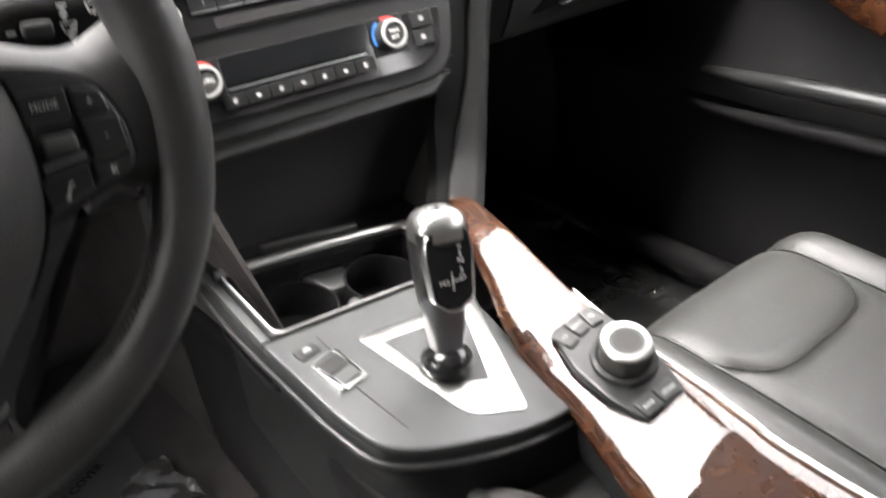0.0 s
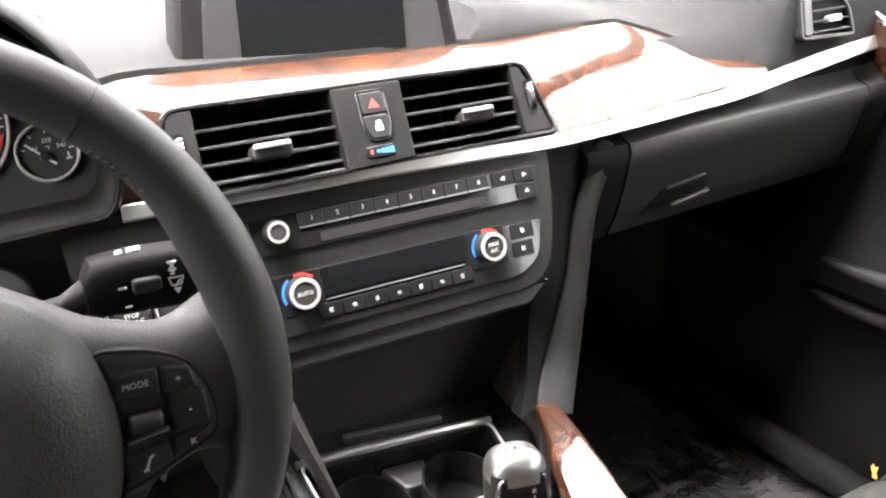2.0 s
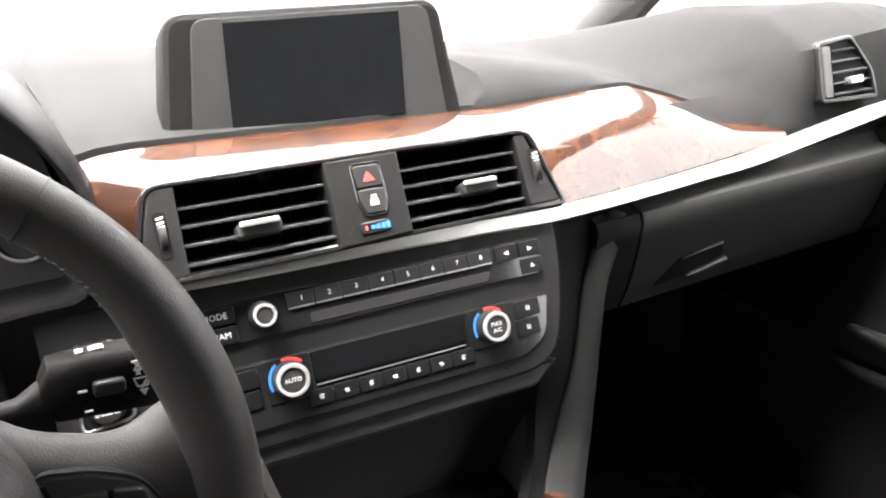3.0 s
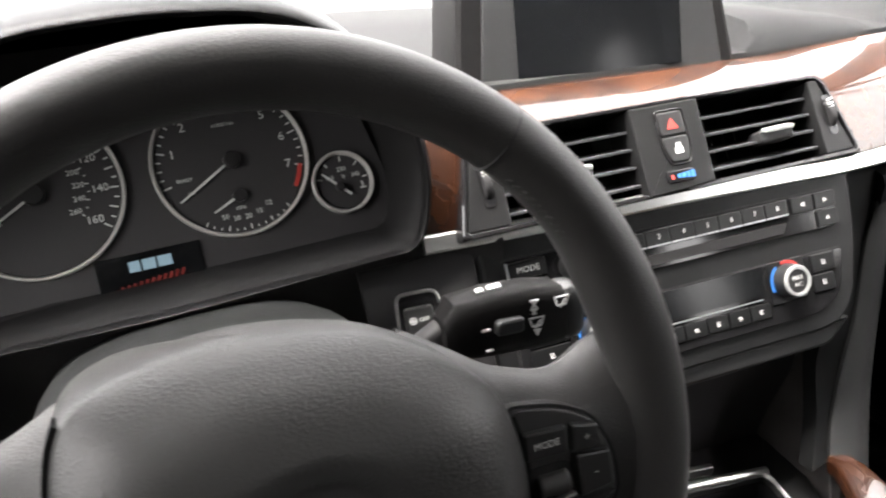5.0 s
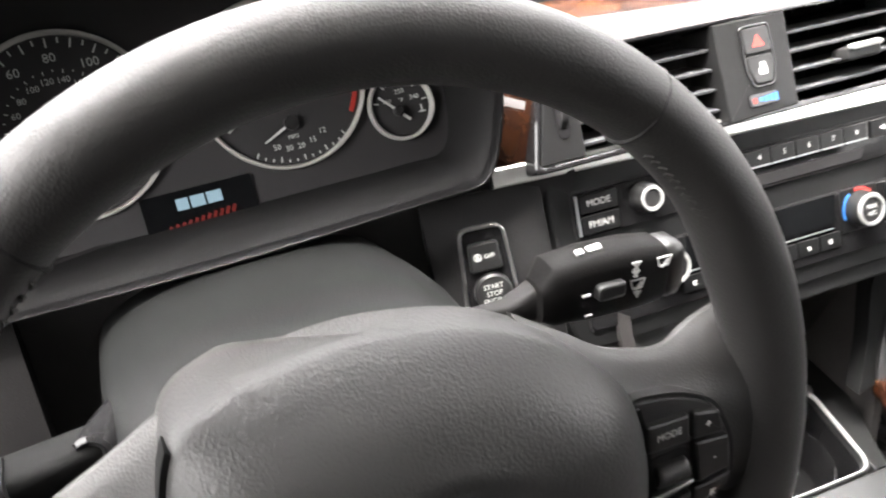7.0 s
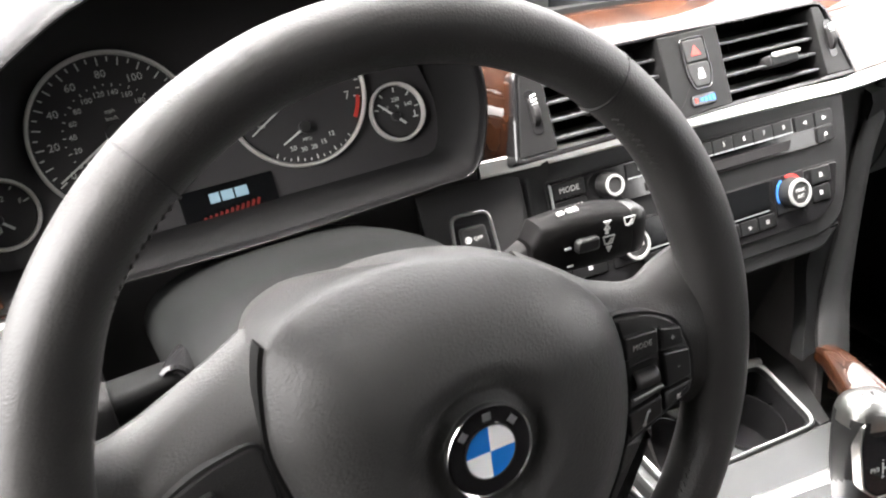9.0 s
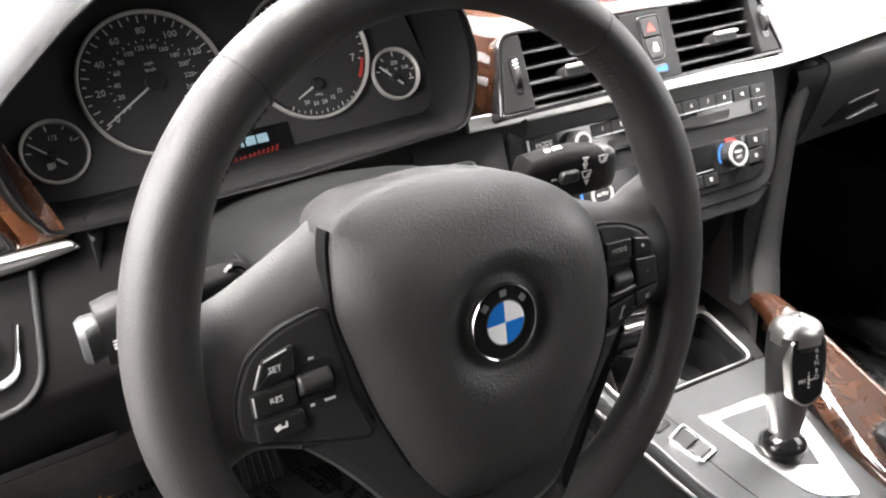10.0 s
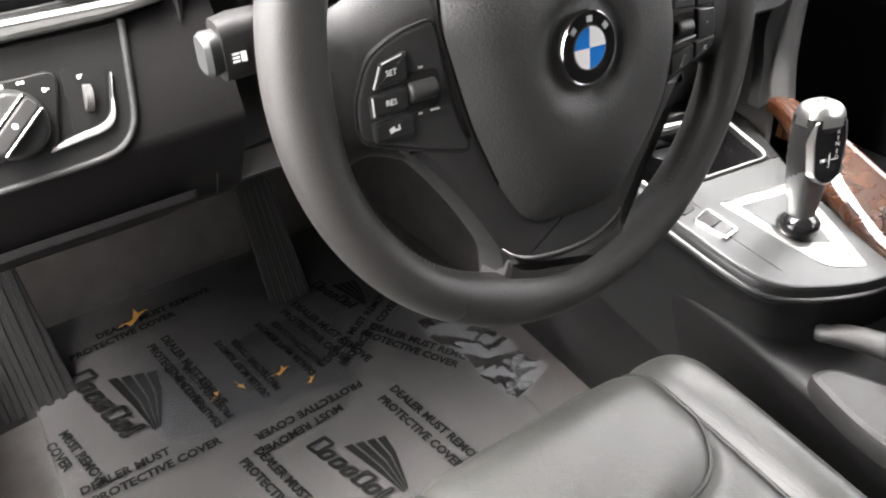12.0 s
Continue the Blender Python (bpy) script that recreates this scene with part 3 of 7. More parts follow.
part("knee_panel", thickened([kn(x) for x in (-0.22, -0.1, -0.03, 0.03, 0.06, 0.066, 0.078, 0.090, 0.100)], (0, 0.02, 0.004)), COWL, dash, "grained black lower panel")
kc = lambda x, d: [(x, 0.262 + d, 0.622), (x, 0.268 + d, 0.58), (x, 0.272 + d, 0.52), (x, 0.262 + d, 0.47), (x, 0.275 + d, 0.445), (x, 0.34 + d, 0.430), (x, 0.5, 0.42)]
part("column_surround", thickened([kc(-0.176, -0.025), kc(-0.16, 0.0), kc(-0.10, 0.012), kc(0.0, 0.02), kc(0.08, 0.015), kc(0.15, 0.0), kc(0.20, -0.02)], (0, 0.02, 0.01)), DARK, dash)
lp = [[(x, y, z) for y, z in ((0.252, 0.450), (0.265, 0.440), (0.30, 0.43), (0.42, 0.40), (0.60, 0.36), (0.72, 0.33))] for x in (-0.44, -0.25, -0.1, 0.1, 0.22)]
part("lower_cover", thickened(lp, (0, 0.01, 0.02)), DARK, dash, "black lower dash cover above the pedals")
kick = face_frame((-0.27, 0.232, 0.462), (0.0, -0.62, -0.78))
part("cover_flap", prism(rounded([(-0.16, -0.050), (0.055, -0.050), (0.075, 0.010), (-0.16, 0.010)], 0.008), -0.004, 0.003, kick, 0.002), COWL, dash, "plain flap in the lower dash cover")
duct = face_frame((-0.155, 0.40, 0.392), (0.1, -0.75, -0.65))
part("duct", prism(rounded([(-0.055, -0.060), (0.045, -0.055), (0.060, 0.060), (-0.040, 0.060)], 0.01), -0.01, 0.022, duct, 0.006), HOLE, dash, "dark air duct under the dash")

# ---- instrument cluster and its hood ----
cluster = thing("instrument_cluster", (-0.03, 0.32, 0.62), "black instrument cluster with four ringed dials behind the wheel", "instrument cluster")
ARCH = [(0.130, 0.634), (0.141, 0.662), (0.141, 0.700), (0.126, 0.735), (0.098, 0.771), (0.062, 0.792), (0.013, 0.799), (-0.04, 0.800), (-0.090, 0.795), (-0.138, 0.771), (-0.176, 0.743), (-0.204, 0.718), (-0.2125, 0.690), (-0.2070, 0.660), (-0.1985, 0.642),
        (-0.184, 0.632), (-0.10, 0.6300), (-0.03, 0.630), (0.05, 0.6305), (0.10, 0.6312)]
arch = curve_through(ARCH, 4, True)
mid_a = Vector((-0.025, 0.70))


def arch_ring(y, grow, lift=0.0, lower=0.0):
    out = []
    for p in arch:
        d = (p - mid_a)
        q = p + d.normalized() * grow
        z = q.y + lift * max(0, (p.y - 0.66) / 0.14)
        out.append(Vector((q.x, y + lower * max(0, (0.70 - p.y) / 0.07), z)))
    return out


LINER_D = material("matt_hood_lining", (0.0062, 0.0060, 0.0061), 0.7, grain=0.2, scale=1200, vary=0.2, spec=0.12)
part("hood_lining", loft([arch_ring(0.345, -0.004), arch_ring(0.262, 0.0), arch_ring(0.250, 0.0024)], caps=False), LINER_D, cluster, "matt black inside of the hood")
hood = loft([arch_ring(0.250, 0.0025), arch_ring(0.2445, 0.003), arch_ring(0.2428, 0.0042), arch_ring(0.2436, 0.0060), arch_ring(0.2500, 0.0095), arch_ring(0.2580, 0.0120), arch_ring(0.275, 0.0145, 0.002), arch_ring(0.36, 0.015, -0.004), arch_ring(0.52, 0.02, -0.03), arch_ring(0.70, 0.02, -0.07)], caps=False)
part("hood", hood, HOOD, cluster, "soft grained black hood over the dials")
DIAL = material("matt_dial_face", (0.0225, 0.0213, 0.0220), 0.55, vary=0.08, spec=0.25)
RING = material("pale_dial_ring", (0.42, 0.41, 0.385), 0.35, metal=0.4, vary=0.05)
part("face", prism(rounded([(-0.215, -0.058), (0.132, -0.058), (0.142, 0.0), (0.125, 0.080), (0.06, 0.132), (-0.12, 0.135), (-0.20, 0.085), (-0.222, 0.0)], 0.02), -0.01, 0.0, DIALS), DIAL, cluster, "black dial face")




def gauge(cx, cy, r, name, label):
    g = part(name, turned([(r - 0.0022, 0.0), (r - 0.0022, 0.0035), (r - 0.0012, 0.0048), (r, 0.0048), (r + 0.0004, 0.003), (r + 0.0004, 0.0)], DIALS, 64, at=(cx, cy)), RING, cluster, label)
    part("dial", turned([(r - 0.0025, 0.0002), (r - 0.003, 0.0012), (0.001, 0.0012)], DIALS, 48, at=(cx, cy)), DIAL, g, "matt black dial")
    return g


def ticks(g, cx, cy, r, a0, a1, n, length, width, every=1):
    rects = []
    for k in range(n + 1):
        a = a0 + (a1 - a0) * k / n
        L = length if k % every == 0 else length * 0.55
        rects.append((cx + (r - L / 2) * math.cos(radians(a)), cy + (r - L / 2) * math.sin(radians(a)), L, width, a))
    bars(rects, DIALS, WHITE, g, 0.0012, 0.0017, "dial_scale", "white printed dial scale")


def needle(g, cx, cy, a, length, back, hub):
    R = DIALS @ Matrix.Translation((cx, cy, 0)) @ Matrix.Rotation(radians(a), 4, "Z")
    part("needle", prism([(-back, -0.0009), (length, -0.0005), (length, 0.0005), (-back, 0.0009)], 0.0026, 0.0036, R), WHITE, g, "thin white needle")
    part("hub", turned([(hub, 0.0012), (hub, 0.0055), (hub - 0.001, 0.0065), (0.0004, 0.0065)], DIALS, 24, at=(cx, cy)), DARK, g, "black needle hub")


spd = gauge(-0.095, 0.0395, 0.0555, "speed_gauge", "speed dial with a pale metal ring")
tch = gauge(0.032, 0.038, 0.054, "rev_gauge", "rev counter with a pale metal ring")
fue = gauge(-0.177, 0.005, 0.0232, "fuel_gauge", "small fuel dial with a pale metal ring")
tmp = gauge(0.106, 0.007, 0.0226, "temperature_gauge", "small temperature dial with a pale metal ring")
A0, A1 = 212.0, -36.0
SC, TC, FC, MC = (-0.095, 0.0395), (0.032, 0.038), (-0.177, 0.005), (0.106, 0.007)


def on_arc(c, r, a):
    return (c[0] + r * math.cos(radians(a)), c[1] + r * math.sin(radians(a)))


ticks(spd, *SC, 0.0515, A0, A1, 32, 0.0055, 0.0009, 2)
for k, v in enumerate(("0", "20", "40", "60", "80", "100", "120", "140", "160")):
    lettering(v, 0.0074, DIALS, WHITE, spd, on_arc(SC, 0.0400, A0 + (A1 - A0) * k / 8), 0.0015, "numeral")
ticks(spd, *SC, 0.0335, A0, A1, 26, 0.0022, 0.0006, 2)
for k in range(0, 14):
    lettering(str(20 * k), 0.0052, DIALS, WHITE, spd, on_arc(SC, 0.0272, A0 + (A1 - A0) * k / 13), 0.0015, "numeral")
lettering("mph", 0.0040, DIALS, WHITE, spd, (SC[0], SC[1] + 0.0150), 0.0015)
lettering("km/h", 0.0040, DIALS, WHITE, spd, (SC[0], SC[1] + 0.0100), 0.0015)
needle(spd, *SC, A0 - 2, 0.0490, 0.004, 0.007)
T0, T1 = 194.0, -14.5
ticks(tch, *TC, 0.0500, T0, T1, 28, 0.0055, 0.0009, 4)
for k in range(1, 8):
    lettering(str(k), 0.0088, DIALS, WHITE, tch, on_arc(TC, 0.0395, T0 + (T1 - T0) * k / 7), 0.0015, "numeral")
bars([(*on_arc(TC, 0.0478, a), 0.0030, 0.0036, a) for a in (-16, -20, -24, -28, -32)], DIALS, RED, tch, 0.0017, 0.0021, "red_band", "red end of the rev scale")
lettering("READY", 0.0034, DIALS, WHITE, tch, (-0.0018, 0.0300), 0.0015)
lettering("OFF", 0.0032, DIALS, WHITE, tch, (0.0010, 0.0200), 0.0015)
lettering("x1000/min", 0.0036, DIALS, WHITE, tch, (TC[0], TC[1] + 0.026), 0.0015)
needle(tch, *TC, 210, 0.0460, 0.004, 0.006)
needle(tch, 0.0315, 0.0126, 205, 0.0210, 0.0, 0.0048)
lettering("MPG", 0.0034, DIALS, WHITE, tch, (0.0310, 0.0039), 0.0015)
for v, u, w in (("50", 0.0190, -0.0005), ("30", 0.0265, -0.0028), ("20", 0.0345, -0.0028), ("15", 0.0425, -0.0008), ("12", 0.0500, 0.0035)):
    lettering(v, 0.0050, DIALS, WHITE, tch, (u, w), 0.0015, "numeral")
ticks(tch, 0.033, 0.044, 0.0560, 240, 304, 12, 0.0035, 0.0008, 3)
ticks(fue, *FC, 0.0195, 172, 20, 4, 0.0040, 0.0009, 2)
lettering("1/2", 0.0052, DIALS, WHITE, fue, (FC[0] + 0.001, FC[1] + 0.0098), 0.0015, "numeral")
lettering("F", 0.0048, DIALS, WHITE, fue, (FC[0] + 0.0130, FC[1] + 0.0060), 0.0015, "numeral")
bars([(FC[0] - 0.0060, FC[1] - 0.0095, 0.0040, 0.0046, 0), (FC[0] - 0.0030, FC[1] - 0.0090, 0.0010, 0.0038, 0)], DIALS, WHITE, fue, 0.0012, 0.0017, "symbol", "white pump symbol")
needle(fue, FC[0] - 0.003, FC[1] - 0.003, 137, 0.0180, 0.011, 0.0035)
ticks(tmp, *MC, 0.0190, 165, 5, 4, 0.0036, 0.0009, 1)
lettering("250", 0.0046, DIALS, WHITE, tmp, (MC[0] + 0.0010, MC[1] + 0.0095), 0.0015, "numeral")
lettering("160", 0.0040, DIALS, WHITE, tmp, (MC[0] - 0.0090, MC[1] + 0.0045), 0.0015, "numeral")
lettering("340", 0.0046, DIALS, WHITE, tmp, (MC[0] + 0.0105, MC[1] + 0.0040), 0.0015, "numeral")
lettering("°F", 0.0040, DIALS, WHITE, tmp, (MC[0] + 0.0010, MC[1] + 0.0035), 0.0015)
bars([(MC[0] + 0.0140, MC[1] - 0.0065, 0.0045, 0.0010, 0), (MC[0] + 0.0140, MC[1] - 0.0040, 0.0010, 0.0045, 0)], DIALS, WHITE, tmp, 0.0012, 0.0017, "symbol", "white thermometer symbol")
needle(tmp, MC[0] - 0.003, MC[1] - 0.003, 135, 0.0160, 0.010, 0.0035)
info = part("info_display", prism(box_outline(-0.036, -0.0280, 0.068, 0.033, 0.001), 0.0, 0.0015, DIALS), SCREEN, cluster, "small dark information display")
bars([(-0.0462, -0.0200, 0.0072, 0.0072, 0), (-0.0368, -0.0200, 0.0086, 0.0072, 0), (-0.0266, -0.0200, 0.0092, 0.0072, 0)], DIALS, LOGO_LIGHT, info, 0.0015, 0.0019, "start_up_mark", "pale blue start-up mark as plain blocks")
bars([(-0.037 + 0.004 * k, -0.0320 + 0.0004 * k, 0.0020, 0.0050, -25) for k in range(-5, 6)], DIALS, LOGO_RED, info, 0.0015, 0.0019, "red_stripes", "faint red stripes")

# ---- centre air vents ----
vents = thing("centre_air_vents", (0.355, 0.27, 0.63), "pair of black centre air vents with chrome-tipped slats", "air vent")
out_v = rounded([(-0.190, -0.0425), (0.180, -0.0425), (0.160, 0.030), (-0.171, 0.032)], [0.006, 0.006, 0.014, 0.014], 5)
in_v = rounded([(-0.1855, -0.0385), (0.175, -0.0385), (0.156, 0.0265), (-0.1675, 0.0285)], [0.005, 0.005, 0.012, 0.012], 5)
part("surround", hoop(out_v, in_v, -0.05, 0.003, VENT, 0.001), GLOSS, vents, "gloss black vent surround")
part("cavity", hoop(out_v, in_v, -0.075, -0.045, VENT), HOLE, vents)
part("back_wall", prism(out_v, -0.085, -0.072, VENT), HOLE, vents)
for sx, e in ((-1, [(-0.1845, -0.038), (-0.150, -0.038), (-0.148, 0.028), (-0.1665, 0.028)]), (1, [(0.143, -0.038), (0.174, -0.038), (0.153, 0.025), (0.143, 0.025)])):
    pl = part("end_plate", prism(rounded(e, 0.002), -0.03, 0.002, VENT, 0.001), KNEE, vents, "satin black end plate")
    cx = -0.1625 if sx < 0 else 0.157
    part("thumb_slot", prism(box_outline(cx, -0.006, 0.009, 0.034, 0.004), 0.002, 0.0026, VENT), GLOSS, pl)
    wh = VENT @ Matrix.Translation((cx, -0.006, -0.0045)) @ Matrix.Rotation(radians(90), 4, "Y")
    part("thumbwheel", turned([(0.012, -0.0028), (0.0128, -0.0022), (0.0128, 0.0022), (0.012, 0.0028)], wh, 28), DARK, pl, "black ribbed thumbwheel")
    bars([(cx, 0.006 - 0.0034 * k, 0.0052, 0.0016, 12) for k in range(5)], VENT, WHITE, pl, 0.0062, 0.0086 - 0.0016, "marking", "white marks on the thumbwheel")
for x0, x1, tx in ((-0.1515, -0.0345, -0.093), (0.0285, 0.1425, 0.098)):
    for v in (0.0150, 0.0010, -0.0130, -0.0275):
        sl = VENT @ Matrix.Translation((0, v, -0.016)) @ Matrix.Rotation(radians(104), 4, "X")
        part("slat", prism(rounded([(x0, -0.016), (x1, -0.016), (x1, 0.013), (x0, 0.013)], 0.001, 1), -0.0010, 0.0010, sl, 0.0004), SLAT, vents, "thin satin grey slat")
    tab = part("slat_tab", prism(box_outline(tx, -0.0130, 0.034, 0.011, 0.003), -0.012, 0.003, VENT, 0.002), DARK, vents, "black sliding tab")
    part("chrome_tip", prism(box_outline(0, 0, 0.030, 0.0070, 0.002), -0.0015, 0.0012, VENT @ Matrix.Translation((tx, -0.0085, 0.0050)) @ Matrix.Rotation(radians(-68), 4, "X"), 0.0006), RINGW, tab, "bright chrome tab tip")
    for k in range(9):
        fx = x0 + (x1 - x0) * (k + 0.5) / 9
        fin = VENT @ Matrix.Translation((fx, -0.006, -0.058)) @ Matrix.Rotation(radians(90), 4, "Y")
        part("fin", prism([(-0.012, -0.030), (0.012, -0.030), (0.012, 0.030), (-0.012, 0.030)], -0.0006, 0.0006, fin), HOLE, vents)
haz = thing("hazard_switch", (0.353, 0.25, 0.64), "graphite plate with hazard and central locking buttons between the vents", "switch")
part("plate", prism(rounded([(-0.0355, -0.0415), (0.0265, -0.0395), (0.0290, 0.0275), (-0.0345, 0.0275)], 0.001), -0.03, 0.0045, VENT, 0.001), KNEE, haz, "satin dark grey plate")
hexo = rounded([(-0.010, -0.0215), (0.0085, -0.0215), (0.0125, -0.009), (0.0125, 0.0225), (-0.0145, 0.0225), (-0.0145, -0.009)], 0.004)
part("button_rim", hoop(hexo, inset(hexo, 0.0016), 0.003, 0.006, VENT, 0.0004), GLOSS, haz, "gloss black button rim")
hb = part("hazard_button", prism(rounded([(-0.0125, 0.0018), (0.0105, 0.0018), (0.0105, 0.0205), (-0.0125, 0.0205)], 0.003), 0.003, 0.0062, VENT, 0.0012), SATIN, haz, "black hazard button")
part("triangle", prism(rounded([(-0.0062, 0.0068), (0.0046, 0.0068), (-0.0008, 0.0152)], 0.0008), 0.0062, 0.0066, VENT), RED, hb, "red warning triangle")
lb = part("lock_button", prism(rounded([(-0.0085, -0.0195), (0.0070, -0.0195), (0.0105, -0.008), (0.0105, 0.0008), (-0.0125, 0.0008), (-0.0125, -0.008)], 0.003), 0.003, 0.0062, VENT, 0.0012), SATIN, haz, "black locking button")
bars([(-0.0005, -0.0105, 0.0068, 0.0046, 0), (-0.0018, -0.0070, 0.0010, 0.0040, 0), (0.0016, -0.0070, 0.0010, 0.0040, 0), (-0.0001, -0.0050, 0.0044, 0.0010, 0)], VENT, WHITE, lb, 0.0062, 0.0066, "symbol", "white padlock symbol")
sl_ = part("temperature_slider", prism(box_outline(-0.0045, -0.0300, 0.026, 0.0098, 0.0035), 0.004, 0.0060, VENT, 0.001), GLOSS, haz, "black air temperature slider")
bars([(-0.0125, -0.0300, 0.0022, 0.0036, 0)], VENT, RED, sl_, 0.0060, 0.0064, "marking", "red mark")
bars([(-0.0065 + 0.0042 * k, -0.0300, 0.0034, 0.0030 + 0.0008 * k, 0) for k in range(4)], VENT, BLUE, sl_, 0.0060, 0.0064, "marking", "blue marks")

# ---- centre fascia: radio and climate panels ----
fas = rounded([(-0.168, -0.076), (0.150, -0.076), (0.168, 0.0), (0.170, 0.054), (-0.168, 0.062)], [0.03, 0.045, 0.03, 0.003, 0.003], 6)
FASCIA = material("satin_fascia_plastic", (0.0062, 0.0062, 0.0063), 0.42, grain=0.12, scale=1200, vary=0.15, spec=0.20)
fascia = thing("centre_fascia", (0.35, 0.25, 0.48), "satin dark grey centre fascia panel", "fascia")
part("panel", prism(fas, -0.05, 0.0, STACK, 0.003), FASCIA, fascia)
low = rounded([(-0.165, -0.090), (0.125, -0.090), (0.152, -0.070), (-0.165, -0.070)], 0.006)
part("lower_lip", prism(low, -0.05, -0.004, STACK, 0.003), SATIN, fascia, "black lower lip")

KEY = material("black_key_plastic", (0.0042, 0.0042, 0.0044), 0.34, vary=0.15, stain=30, spec=0.22)
KEYG = material("dark_grey_key_plastic", (0.0085, 0.0085, 0.0087), 0.42, vary=0.15, stain=30, spec=0.2)
radio = thing("radio_panel", (0.35, 0.235, 0.575), "gloss black radio panel with numbered preset keys", "radio")
part("panel", prism(rounded([(-0.152, 0.0085), (0.146, 0.0085), (0.150, 0.0385), (-0.152, 0.0400)], [0.003, 0.004, 0.006, 0.004]), -0.004, 0.0025, STACK, 0.0006), GLOSS, radio, "gloss black panel")
ro_ = rounded([(-0.1535, 0.0070), (0.1475, 0.0070), (0.1518, 0.0400), (-0.1535, 0.0415)], [0.003, 0.004, 0.006, 0.004])
part("recess", hoop(ro_, inset(ro_, 0.0018), -0.003, 0.0012, STACK), HOLE, radio, "black recess line")
vk = part("volume_knob", turned([(0.0105, 0.002), (0.0102, 0.012), (0.0088, 0.0155)], STACK, 32, at=(-0.0985, 0.0265)), SATIN, radio, "black volume knob")
part("ring", turned([(0.0065, 0.0155), (0.0067, 0.0168), (0.0086, 0.0168), (0.0089, 0.0155)], STACK, 32, at=(-0.0985, 0.0265)), RINGW, vk, "bright silver knob ring")
part("cap", turned([(0.0066, 0.0150), (0.0060, 0.0158), (0.0004, 0.0160)], STACK, 24, at=(-0.0985, 0.0265)), DARK, vk)
for k in range(8):
    u = -0.0675 + 0.0224 * k
    key = part("preset_key", prism(box_outline(u, 0.0315, 0.0219, 0.0135, 0.0006, 1), 0.002, 0.0045 - 0.0004, STACK, 0.0008), KEYG, radio, "dark grey preset key")
    part("key_edge", prism([(u - 0.0106, 0.0256), (u + 0.0106, 0.0256), (u + 0.0106, 0.0266), (u - 0.0106, 0.0266)], 0.003, 0.0046, STACK), SILVER, key, "thin silver lower edge")
    lettering(str(k + 1), 0.0056, STACK, WHITE, key, (u + 0.001, 0.0325), 0.0044, "numeral")
for u, v, w, sym in ((0.1150, 0.0315, 0.0225, -1), (0.1380, 0.0315, 0.0215, 1), (0.1380, 0.0165, 0.0215, 0)):
    key = part("key", prism(box_outline(u, v, w, 0.0135, 0.001, 1), 0.002, 0.0042, STACK, 0.0008), KEY, radio, "black key")
    tri = [(u - 0.002 * sym, v - 0.002), (u + 0.0025 * sym, v), (u - 0.002 * sym, v + 0.002)] if sym else [(u - 0.0022, v - 0.0012), (u + 0.0022, v - 0.0012), (u, v + 0.002)]
    part("symbol", prism(tri, 0.0042, 0.0046, STACK), WHITE, key, "white arrow symbol")
part("disc_slot", prism(rounded([(-0.062, 0.0115), (0.094, 0.0115), (0.098, 0.0195), (-0.062, 0.0195)], 0.002), 0.0022, 0.0030, STACK), HOLE, radio, "black disc slot")
for nm, v in (("MODE", 0.0315), ("FM/AM", 0.0165)):
    key = part("key", prism(box_outline(-0.1335, v, 0.0300, 0.0130, 0.001, 1), 0.002, 0.0042, STACK, 0.0008), KEY, radio, "black key")
    lettering(nm, 0.0066, STACK, WHITE, key, (-0.1335, v), 0.0042)
part("key_edge", prism(rounded([(-0.1510, 0.0100), (-0.1495, 0.0100), (-0.1495, 0.0385), (-0.1510, 0.0385)], 0.0003), 0.002, 0.0045, STACK), SILVER, radio, "silver edge line")

climate = thing("climate_panel", (0.35, 0.21, 0.50), "gloss black climate panel with two ringed temperature knobs", "climate control")
part("panel", prism(rounded([(-0.152, -0.0600), (0.118, -0.0600), (0.140, -0.046), (0.148, -0.0115), (-0.152, -0.0100)], [0.006, 0.016, 0.01, 0.004, 0.004]), -0.004, 0.0025, STACK, 0.0006), GLOSS, climate, "gloss black panel")
co_ = rounded([(-0.1535, -0.0618), (0.1190, -0.0618), (0.1418, -0.0472), (0.1502, -0.0100), (-0.1535, -0.0085)], [0.006, 0.016, 0.01, 0.004, 0.004])
part("recess", hoop(co_, inset(co_, 0.0022), -0.003, 0.0012, STACK), HOLE, climate, "black recess line")
part("display", prism(rounded([(-0.069, -0.0335), (0.063, -0.0335), (0.066, -0.0105), (-0.069, -0.0105)], 0.001), 0.0022, 0.0034, STACK), SCREEN, climate, "dark glossy display window")
part("silver_line", prism([(-0.068, -0.0372), (0.062, -0.0372), (0.062, -0.0364), (-0.068, -0.0364)], 0.002, 0.0036, STACK), SILVER, climate, "thin silver line")
